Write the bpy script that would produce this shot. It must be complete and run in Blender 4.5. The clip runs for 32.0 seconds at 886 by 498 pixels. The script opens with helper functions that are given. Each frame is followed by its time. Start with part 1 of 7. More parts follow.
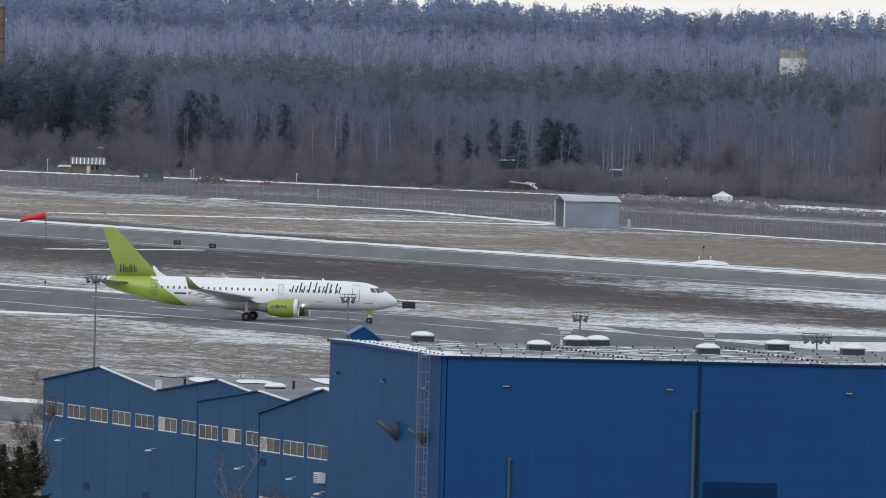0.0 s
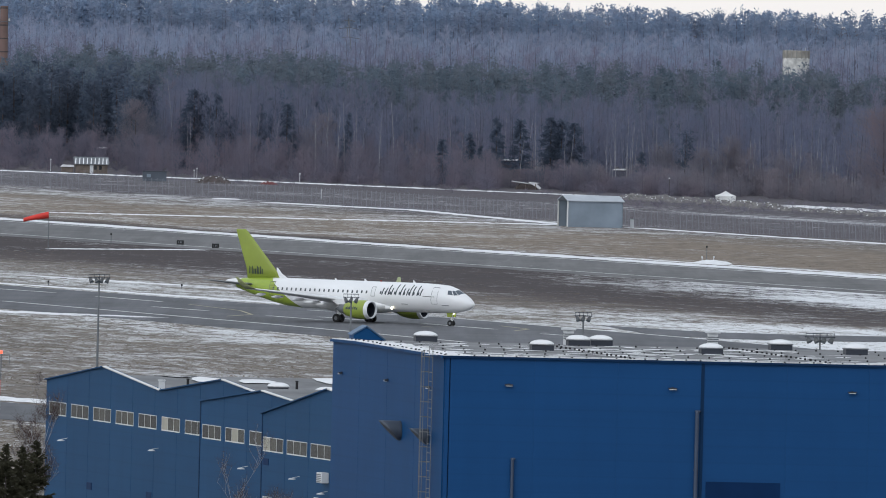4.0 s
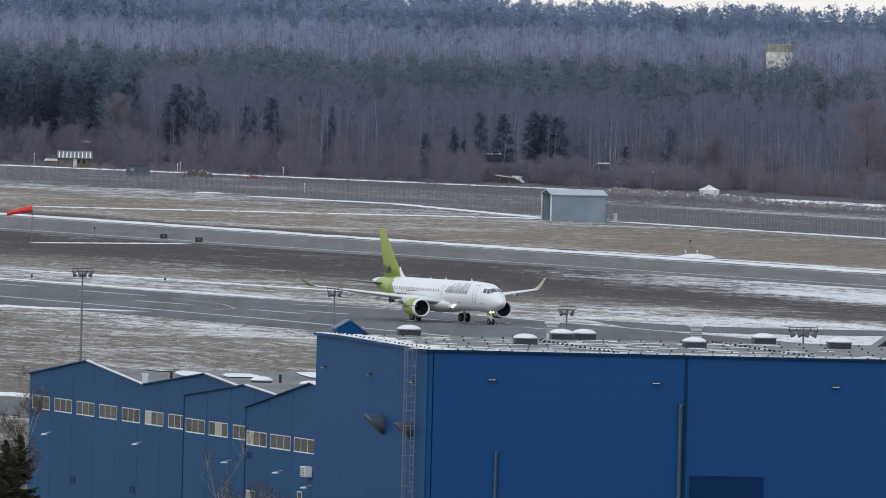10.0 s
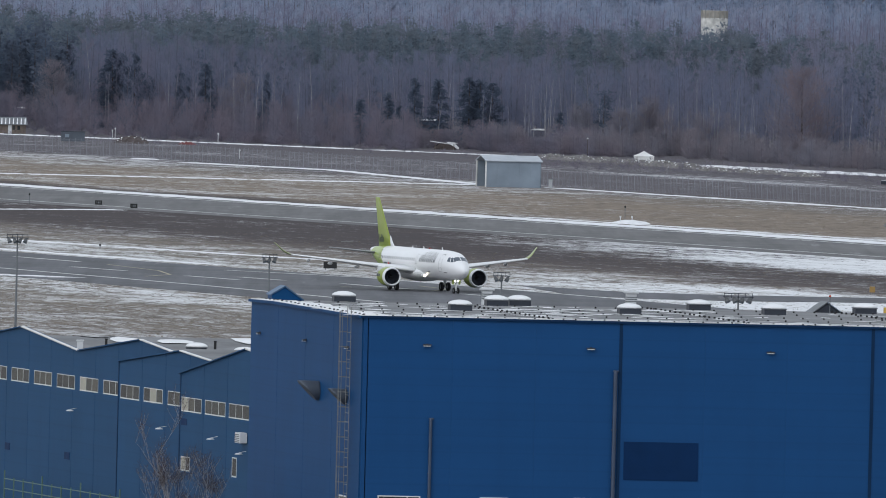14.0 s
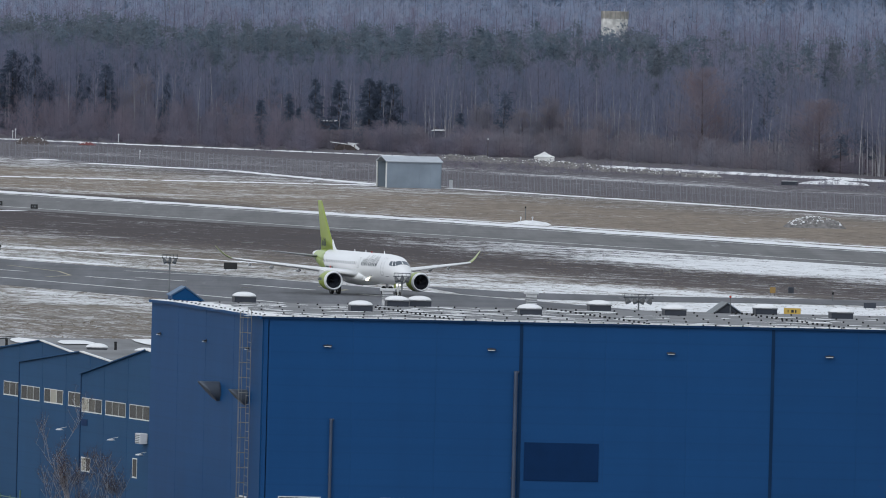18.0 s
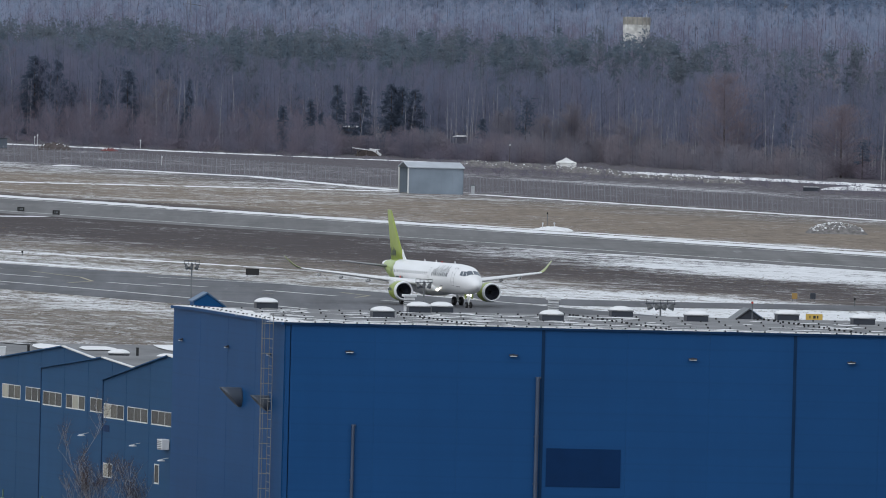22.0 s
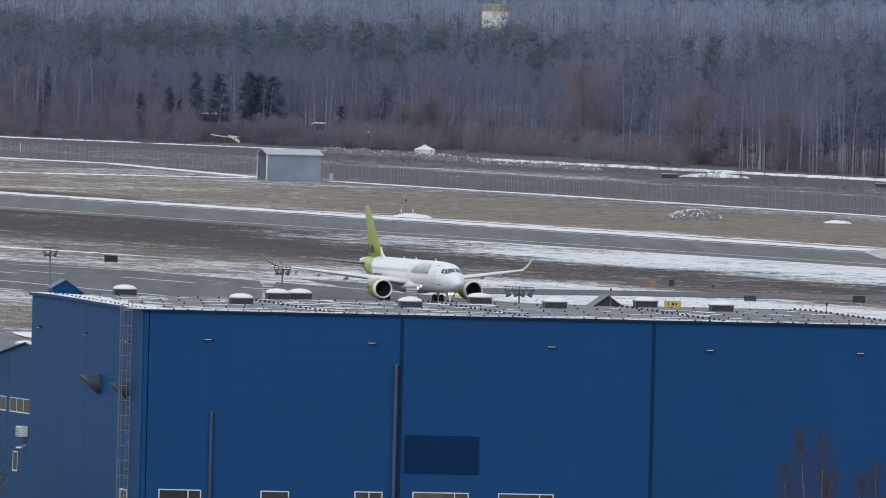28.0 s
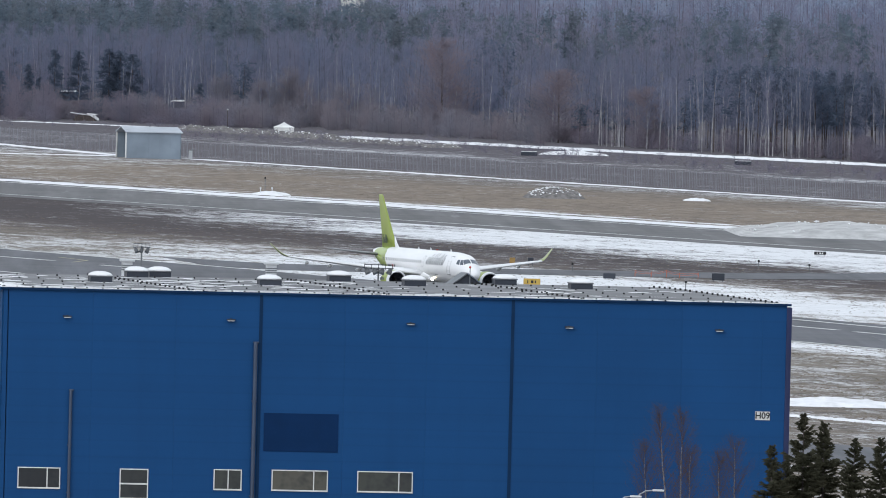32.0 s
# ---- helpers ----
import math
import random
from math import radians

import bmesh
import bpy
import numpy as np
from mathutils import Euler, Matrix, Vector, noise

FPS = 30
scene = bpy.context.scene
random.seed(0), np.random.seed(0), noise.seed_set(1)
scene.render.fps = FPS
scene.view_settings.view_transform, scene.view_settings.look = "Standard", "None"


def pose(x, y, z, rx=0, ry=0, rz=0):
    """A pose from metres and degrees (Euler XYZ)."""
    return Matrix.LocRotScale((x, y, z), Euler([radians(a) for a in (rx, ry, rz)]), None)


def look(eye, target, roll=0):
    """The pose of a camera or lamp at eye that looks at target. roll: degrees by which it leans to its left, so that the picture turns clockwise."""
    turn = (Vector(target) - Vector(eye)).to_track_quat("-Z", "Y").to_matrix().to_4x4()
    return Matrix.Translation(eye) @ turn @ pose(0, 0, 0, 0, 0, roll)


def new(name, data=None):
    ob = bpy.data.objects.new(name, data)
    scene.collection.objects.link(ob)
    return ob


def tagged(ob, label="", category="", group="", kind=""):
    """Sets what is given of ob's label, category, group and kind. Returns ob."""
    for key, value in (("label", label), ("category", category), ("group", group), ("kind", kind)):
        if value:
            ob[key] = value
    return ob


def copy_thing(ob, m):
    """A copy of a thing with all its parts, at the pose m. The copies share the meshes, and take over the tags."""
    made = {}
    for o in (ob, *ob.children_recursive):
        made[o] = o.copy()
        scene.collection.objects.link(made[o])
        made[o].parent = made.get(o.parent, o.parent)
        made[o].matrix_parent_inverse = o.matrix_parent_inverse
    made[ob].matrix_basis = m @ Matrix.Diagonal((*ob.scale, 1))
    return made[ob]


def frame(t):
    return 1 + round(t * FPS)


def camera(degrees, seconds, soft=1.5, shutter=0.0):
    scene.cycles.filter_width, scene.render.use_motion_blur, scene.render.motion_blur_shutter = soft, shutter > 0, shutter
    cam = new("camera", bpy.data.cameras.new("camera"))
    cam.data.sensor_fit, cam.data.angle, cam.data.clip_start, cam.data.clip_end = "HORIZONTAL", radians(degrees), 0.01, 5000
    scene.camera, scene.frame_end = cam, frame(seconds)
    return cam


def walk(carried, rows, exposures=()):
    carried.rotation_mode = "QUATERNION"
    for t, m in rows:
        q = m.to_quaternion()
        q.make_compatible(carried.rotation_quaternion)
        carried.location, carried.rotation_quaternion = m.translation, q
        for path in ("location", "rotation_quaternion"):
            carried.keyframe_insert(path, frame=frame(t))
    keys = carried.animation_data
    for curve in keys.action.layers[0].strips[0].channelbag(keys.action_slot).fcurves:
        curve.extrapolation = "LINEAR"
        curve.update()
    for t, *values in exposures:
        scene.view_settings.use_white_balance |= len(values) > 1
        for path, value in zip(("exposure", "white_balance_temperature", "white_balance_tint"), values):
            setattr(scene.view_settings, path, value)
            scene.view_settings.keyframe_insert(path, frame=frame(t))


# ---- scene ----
# One lens, one standpoint: a long lens on a tall building, turned by hand after the airliner.
EYE = (0.0, 0.0, 40.0)
ROLL = 1.432
cam = camera(3.2, 32.0, soft=0.95)
# seconds, bearing and dip in degrees
AIM = [
    (0, 0, 0.8797), (0.5, 0.0331, 0.8783), (1, 0.0345, 0.8783), (1.5, 0.0367, 0.8832), (2, 0.0331, 0.8809),
    (2.5, 0.0237, 0.8802), (3, 0.0173, 0.8826), (3.5, 0.0022, 0.8802), (5.5, -0.0364, 0.8817), (6, -0.0457, 0.8821),
    (6.5, -0.0559, 0.8817), (7, -0.0697, 0.8793), (7.5, -0.0763, 0.8814), (8, -0.0767, 0.8881), (8.5, -0.0629, 0.9036),
    (9, -0.032, 0.9092), (9.5, 0.0066, 0.9066), (10, 0.0492, 0.9011), (10.5, 0.1129, 0.8986), (11, 0.1594, 0.8941),
    (11.5, 0.191, 0.9225), (12, 0.2394, 0.9682), (12.5, 0.2552, 0.9937), (13, 0.2601, 1.0025), (13.5, 0.2755, 1.0118),
    (15.5, 0.3465, 1.0218), (16, 0.3978, 1.0239), (16.5, 0.4722, 1.0233), (17, 0.5876, 1.0174), (17.5, 0.6468, 1.0123),
    (18, 0.6472, 1.006), (18.5, 0.6348, 1), (19, 0.6251, 0.9967), (19.5, 0.5937, 0.9946), (20, 0.5707, 0.9897),
    (20.5, 0.5598, 0.9918), (21, 0.5559, 0.9926), (21.5, 0.553, 0.9889), (22, 0.5675, 0.9867), (22.5, 0.5934, 0.9819),
    (23, 0.6178, 0.9761), (23.5, 0.6219, 0.9845), (24, 0.6279, 0.9945), (24.5, 0.6273, 0.9969), (26.5, 0.6847, 1.0076),
    (27, 0.8844, 1.0105), (27.5, 0.9961, 1.0117), (28, 1.0796, 1.0213), (28.5, 1.1605, 1.0296), (29, 1.2211, 1.0431),
    (29.5, 1.2943, 1.0727), (30, 1.3713, 1.083), (30.5, 1.4394, 1.081), (31, 1.4905, 1.0835), (31.5, 1.5361, 1.0852),
    (32, 1.59, 1.089),
]

def aim(bearing, dip):
    b, d = radians(bearing), radians(dip)
    return look(EYE, (1000 * math.sin(b), 1000 * math.cos(b), 40 - 1000 * math.tan(d)), ROLL)


walk(cam, [(t, aim(b, d)) for t, b, d in AIM], [(0, 0.14, 5900, 9), (13, 0.14, 5900, 9), (24, 0.13, 5900, 9), (28, 0.17, 5900, 9), (29, 0.20, 5900, 9), (30, 0.26, 5900, 9), (32, 0.42, 5900, 9)])

# ---- light: a bright overcast winter day ----
world = bpy.data.worlds.new("overcast_sky")
scene.world = world
world.use_nodes = True
wn, wl = world.node_tree.nodes, world.node_tree.links
sky = wn.new("ShaderNodeTexSky")
sky.sky_type = "NISHITA"
sky.sun_disc = False
sky.sun_elevation, sky.sun_rotation = radians(32), radians(215)
sky.dust_density, sky.ozone_density = 4.0, 1.0
grey = wn.new("ShaderNodeHueSaturation")
grey.inputs["Saturation"].default_value = 0.30
wl.new(sky.outputs[0], grey.inputs["Color"])
cloud = wn.new("ShaderNodeMix")
cloud.data_type = "RGBA"
cloud.inputs[0].default_value = 0.75
cloud.inputs[7].default_value = (8.3, 8.5, 8.7, 1)
wl.new(grey.outputs[0], cloud.inputs[6])
# the cloud base glows warmer towards the horizon
place = wn.new("ShaderNodeTexCoord")
split = wn.new("ShaderNodeSeparateXYZ")
wl.new(place.outputs["Generated"], split.inputs[0])
height = wn.new("ShaderNodeMapRange")
height.inputs["From Min"].default_value, height.inputs["From Max"].default_value = 0.0, 0.10
wl.new(split.outputs[2], height.inputs["Value"])
rim = wn.new("ShaderNodeMix")
rim.data_type = "RGBA"
rim.inputs[6].default_value = (8.9, 8.1, 7.3, 1)
wl.new(height.outputs[0], rim.inputs[0])
wl.new(cloud.outputs[2], rim.inputs[7])
wl.new(rim.outputs[2], wn["Background"].inputs["Color"])
wn["Background"].inputs["Strength"].default_value = 0.10
sun_data = bpy.data.lights.new("sun", "SUN")
sun_data.energy, sun_data.angle, sun_data.color = 0.5, radians(50), (1.0, 0.97, 0.93)
sun = new("sun", sun_data)
sun.matrix_basis = look((0, 0, 300), (0 + 120, 0 + 170, 300 - 130))
tagged(sun, kind="structure")


# ---- materials ----
def rgb(c):
    return (c[0], c[1], c[2], 1.0)


class Net:
    """A small wrapper to write node materials line by line."""

    def __init__(self, name):
        self.m = bpy.data.materials.new(name)
        self.m.use_nodes = True
        self.t = self.m.node_tree
        self.p = self.t.nodes["Principled BSDF"]
        self.coord = self.t.nodes.new("ShaderNodeTexCoord")

    def node(self, kind, **ins):
        n = self.t.nodes.new(kind)
        for k, v in ins.items():
            self.put(n.inputs[k.replace("_", " ")], v)
        return n

    def put(self, socket, v):
        if isinstance(v, bpy.types.NodeSocket):
            self.t.links.new(v, socket)
        else:
            socket.default_value = v

    def where(self, scale=(1, 1, 1), turn=0.0, which="Object"):
        n = self.t.nodes.new("ShaderNodeMapping")
        self.t.links.new(self.coord.outputs[which], n.inputs["Vector"])
        n.inputs["Rotation"].default_value = (0, 0, radians(turn))
        n.inputs["Scale"].default_value = scale
        return n.outputs[0]

    def noise(self, scale, detail=3.0, vec=None, rough=0.55):
        n = self.node("ShaderNodeTexNoise", Scale=scale, Detail=detail, Roughness=rough)
        self.t.links.new(vec or self.coord.outputs["Object"], n.inputs["Vector"])
        return n.outputs["Fac"]

    def ramp(self, fac, stops):
        n = self.t.nodes.new("ShaderNodeValToRGB")
        while len(n.color_ramp.elements) < len(stops):
            n.color_ramp.elements.new(0.5)
        for e, (pos, col) in zip(n.color_ramp.elements, stops):
            e.position = pos
            e.color = rgb(col) if isinstance(col, (tuple, list)) else (col, col, col, 1)
        self.t.links.new(fac, n.inputs[0])
        return n.outputs["Color"]

    def mix(self, fac, a, b):
        n = self.t.nodes.new("ShaderNodeMix")
        n.data_type = "RGBA"
        self.put(n.inputs[0], fac)
        self.put(n.inputs[6], rgb(a) if isinstance(a, tuple) else a)
        self.put(n.inputs[7], rgb(b) if isinstance(b, tuple) else b)
        return n.outputs[2]

    def math(self, op, a, b=0.0, c=0.0):
        n = self.t.nodes.new("ShaderNodeMath")
        n.operation = op
        for s, v in zip(n.inputs, (a, b, c)):
            self.put(s, v)
        return n.outputs[0]

    def bump(self, height, strength, distance):
        n = self.node("ShaderNodeBump", Height=height, Strength=strength, Distance=distance)
        self.t.links.new(n.outputs[0], self.p.inputs["Normal"])

    def done(self, color, rough=0.6, metal=0.0):
        self.put(self.p.inputs["Base Color"], rgb(color) if isinstance(color, tuple) else color)
        self.put(self.p.inputs["Roughness"], rough)
        self.put(self.p.inputs["Metallic"], metal)
        return self.m


def worn(name, color, rough=0.6, metal=0.0, vary=0.18, big=0.3, fine=6.0, relief=0.0, shine=0.4):
    """A surface with faint stains at a large scale and grain at a small one."""
    n = Net(name)
    dark = tuple(v * (1 - vary) for v in color)
    light = tuple(min(1, v * (1 + vary)) for v in color)
    a = n.ramp(n.noise(big, 4), [(0.3, dark), (0.7, light)])
    c = n.mix(n.math("MULTIPLY", n.noise(fine, 3), vary), a, tuple(v * 0.6 for v in color))
    if relief:
        n.bump(n.noise(fine * 3, 3), 0.5, relief)
    r = n.math("MULTIPLY_ADD", n.noise(big * 3, 3), 0.25, rough - 0.12)
    n.p.inputs["Specular IOR Level"].default_value = shine
    return n.done(c, r, metal)


def glow(name, color, strength):
    n = Net(name)
    n.put(n.p.inputs["Emission Color"], rgb(color))
    n.p.inputs["Emission Strength"].default_value = strength
    return n.done(color, 0.4)


def cladding(name, color, shine=0.25):
    """Ribbed sheet-metal cladding: thin ribs, rain streaks and a slight fade from panel to panel."""
    n = Net(name)
    info = n.t.nodes.new("ShaderNodeObjectInfo")
    streak = n.noise(0.9, 4, n.where((1.0, 1.0, 0.06)))
    course = n.noise(1.0, 3, n.where((0.03, 0.03, 1.7)))
    blot = n.noise(0.16, 3)
    base = n.mix(n.ramp(streak, [(0.45, 0.0), (0.80, 0.22)]), color, tuple(v * 0.66 for v in color))
    base = n.mix(n.ramp(course, [(0.42, 0.0), (0.62, 0.20)]), base, tuple(v * 0.72 for v in color))
    base = n.mix(n.ramp(blot, [(0.4, 0.0), (0.7, 0.28)]), base, tuple(min(1, v * 1.28) for v in color))
    base = n.mix(n.math("MULTIPLY", info.outputs["Random"], 0.24), base, tuple(v * 0.75 for v in color))
    # level joints between the sheets
    wave = n.node("ShaderNodeTexWave", Scale=0.30, Distortion=0.0)
    wave.bands_direction = "Z"
    n.t.links.new(n.coord.outputs["Object"], wave.inputs["Vector"])
    base = n.mix(n.ramp(wave.outputs["Fac"], [(0.0, 0.14), (0.04, 0.0)]), base, tuple(v * 0.55 for v in color))
    n.bump(wave.outputs["Fac"], 0.2, 0.01)
    n.p.inputs["Specular IOR Level"].default_value = shine
    return n.done(base, 0.55)


AXIS = 18.5  # degrees between the line of sight and the runway


def ground_material():
    """Frozen airfield grass: bands of tan turf, brown soil and patchy snow that lie along the runway."""
    n = Net("winter_turf")
    sep = n.t.nodes.new("ShaderNodeSeparateXYZ")
    n.t.links.new(n.coord.outputs["Object"], sep.inputs[0])
    x, y = sep.outputs[0], sep.outputs[1]
    ca, sa = math.cos(radians(AXIS)), math.sin(radians(AXIS))
    across = n.math("ADD", n.math("MULTIPLY", x, ca), n.math("MULTIPLY", n.math("SUBTRACT", y, 2000.0), sa))
    wob = n.math("MULTIPLY_ADD", n.noise(0.022, 5, n.where((1, 0.4, 1)), 0.65), 38.0, -19.0)
    band = n.math("DIVIDE", n.math("ADD", n.math("ADD", across, wob), 400.0), 1000.0)

    def bands(stops):
        return n.ramp(band, [((v + 400) / 1000, c) for v, c in stops])

    # The heath tone by the fence is lifted towards blue to stand for haze.
    tan, brown, dun, olive, dark, heath_haze = (0.270, 0.228, 0.188), (0.130, 0.114, 0.112), (0.205, 0.182, 0.162), (0.240, 0.218, 0.188), (0.098, 0.089, 0.092), (0.145, 0.138, 0.152)
    soil = bands([(-350, olive), (-120, dun), (-40, olive), (30, olive), (52, dun), (68, brown), (90, dark), (180, dark), (196, brown), (210, tan), (275, tan), (300, dun), (335, heath_haze), (480, heath_haze)])
    # how much of the turf the snow covers, on the western and on the eastern half of the field
    west = bands([(-350, 0.33), (-160, 0.34), (-90, 0.36), (-72, 0.38), (-60, 0.50), (-46, 0.52), (-34, 0.46), (0, 0.46), (10, 0.48), (30, 0.47), (38, 0.42), (50, 0.35), (64, 0.30), (78, 0.22), (90, 0.12), (118, 0.10), (128, 0.28), (136, 0.08), (180, 0.10),
                  (196, 0.16), (206, 0.42), (232, 0.30), (262, 0.36), (285, 0.30), (298, 0.44), (328, 0.42), (345, 0.18), (410, 0.24), (432, 0.02)])
    east = bands([(-350, 0.30), (-132, 0.36), (-100, 0.34), (-52, 0.36), (-42, 0.60), (10, 0.60), (22, 0.84), (46, 0.86), (55, 0.52), (64, 0.32), (84, 0.25), (100, 0.27), (110, 0.50), (122, 0.76),
                  (165, 0.84), (186, 0.50), (197, 0.14), (205, 0.55), (213, 0.30), (222, 0.12), (268, 0.12), (296, 0.26), (318, 0.46), (330, 0.12), (392, 0.10), (410, 0.45), (430, 0.25), (462, 0.02)])
    side = n.node("ShaderNodeMapRange", Value=x)
    side.inputs["From Min"].default_value, side.inputs["From Max"].default_value = 8, 62
    cover = n.mix(side.outputs[0], west, east)
    along = n.math("SUBTRACT", n.math("MULTIPLY", y, ca), n.math("MULTIPLY", x, sa))

    def rows(fa, fl):
        """Places in a frame laid along the runway, as the mowing and the ploughs run."""
        c = n.t.nodes.new("ShaderNodeCombineXYZ")
        n.put(c.inputs[0], n.math("MULTIPLY", across, fa))
        n.put(c.inputs[1], n.math("MULTIPLY", along, fl))
        return c.outputs[0]

    drift = n.noise(1.0, 5, rows(0.030, 0.012), 0.6)
    mid = n.noise(1.0, 4, rows(0.20, 0.050), 0.6)
    fine = n.noise(1.0, 4, rows(1.0, 0.22), 0.65)
    grit = n.noise(1.0, 3, rows(4.5, 1.5), 0.65)
    lie = n.math("ADD", n.math("MULTIPLY_ADD", drift, 0.8, -0.40), n.math("ADD", n.math("MULTIPLY_ADD", mid, 1.0, -0.50), n.math("MULTIPLY_ADD", fine, 1.5, -0.75)))
    lie = n.math("ADD", lie, n.math("MULTIPLY_ADD", grit, 1.0, -0.50))
    amount = n.math("ADD", n.math("MULTIPLY", lie, 1.15), n.math("MULTIPLY_ADD", cover, 0.95, 0.025))
    mask = n.ramp(amount, [(0.40, 0.0), (0.52, 0.45), (0.66, 0.97)])
    thin = n.node("ShaderNodeMapRange", Value=cover)
    thin.inputs["From Min"].default_value, thin.inputs["From Max"].default_value = 0.30, 0.56
    thin.inputs["To Min"].default_value, thin.inputs["To Max"].default_value = 0.55, 1.0
    mask = n.math("MULTIPLY", mask, thin.outputs[0])
    grain = n.noise(1.0, 5, rows(0.7, 0.16), 0.7)
    lit = bands([(60, (0.30, 0.265, 0.22)), (76, (0.12, 0.105, 0.10)), (190, (0.12, 0.105, 0.10)), (207, (0.31, 0.262, 0.205)), (300, (0.31, 0.262, 0.205)), (340, (0.15, 0.13, 0.138))])
    soil = n.mix(n.ramp(grain, [(0.40, 0.0), (0.66, 0.8)]), soil, (0.088, 0.080, 0.078))
    soil = n.mix(n.ramp(n.noise(0.07, 4), [(0.42, 0.0), (0.62, 0.30)]), soil, lit)
    snow = n.mix(n.noise(1.0, 4, rows(0.5, 0.10)), (0.56, 0.57, 0.58), (0.88, 0.88, 0.885))
    n.p.inputs["Specular IOR Level"].default_value = 0.0
    return n.done(n.mix(mask, soil, snow), 0.95)


def paving(name, color, snow=0.25):
    """Damp asphalt with long pale wheel tracks, patched slabs and a dusting of snow."""
    n = Net(name)
    tracks = n.noise(0.34, 4, n.where((1, 0.02, 1), AXIS), 0.65)
    patch = n.noise(0.05, 4, n.where((1, 0.3, 1), AXIS))
    wet = n.noise(0.16, 4, n.where((1, 0.08, 1), AXIS))
    c = n.mix(n.ramp(tracks, [(0.35, 0.0), (0.68, 0.75)]), color, tuple(v * 1.75 for v in color))
    c = n.mix(n.ramp(patch, [(0.45, 0.0), (0.7, 0.5)]), c, tuple(v * 0.65 for v in color))
    c = n.mix(n.ramp(wet, [(0.48, 0.0), (0.62, 0.45)]), c, tuple(v * 0.62 for v in color))
    dust = n.math("ADD", n.math("MULTIPLY", n.noise(0.4, 6, n.where((1, 0.05, 1), AXIS), 0.7), 1.0), snow - 0.25)
    c = n.mix(n.ramp(dust, [(0.62, 0.0), (0.82, 0.4)]), c, (0.50, 0.50, 0.515))
    r = n.math("MULTIPLY_ADD", n.noise(0.1, 3), 0.3, 0.55)
    n.p.inputs["Specular IOR Level"].default_value = 0.28
    return n.done(c, r)


def snow_material(name="packed_snow"):
    n = Net(name)
    c = n.mix(n.ramp(n.noise(0.8, 5), [(0.4, 0.0), (0.7, 0.5)]), (0.80, 0.80, 0.81), (0.52, 0.52, 0.525))
    n.bump(n.noise(1.5, 4), 0.5, 0.2)
    n.p.inputs["Specular IOR Level"].default_value = 0.05
    return n.done(c, 0.85)


def wood_twigs(name, a, b, c):
    """Bare or needled crowns: hue wanders from stand to stand, from tree to tree and a little from twig to twig."""
    n = Net(name)
    geo = n.t.nodes.new("ShaderNodeNewGeometry")
    col = n.ramp(geo.outputs["Random Per Island"], [(0.0, a), (0.5, b), (1.0, c)])
    stand = n.ramp(n.noise(0.028, 3, n.where((1, 0.3, 1))), [(0.40, 0.0), (0.62, 0.7)])
    col = n.mix(stand, col, tuple(v * 0.74 for v in b))
    single = n.ramp(n.noise(0.17, 2, n.where((1, 0.25, 0.35))), [(0.40, 0.0), (0.62, 0.7)])
    col = n.mix(single, col, (b[0] * 1.14, b[1] * 0.98, b[2] * 0.90))
    leaf = n.t.nodes.new("ShaderNodeBsdfTranslucent")
    n.put(leaf.inputs["Color"], col)
    both = n.t.nodes.new("ShaderNodeMixShader")
    both.inputs[0].default_value = 0.5
    n.done(col, 0.95)
    n.p.inputs["Specular IOR Level"].default_value = 0.1
    n.t.links.new(n.p.outputs[0], both.inputs[1])
    n.t.links.new(leaf.outputs[0], both.inputs[2])
    n.t.links.new(both.outputs[0], n.t.nodes["Material Output"].inputs["Surface"])
    return n.m


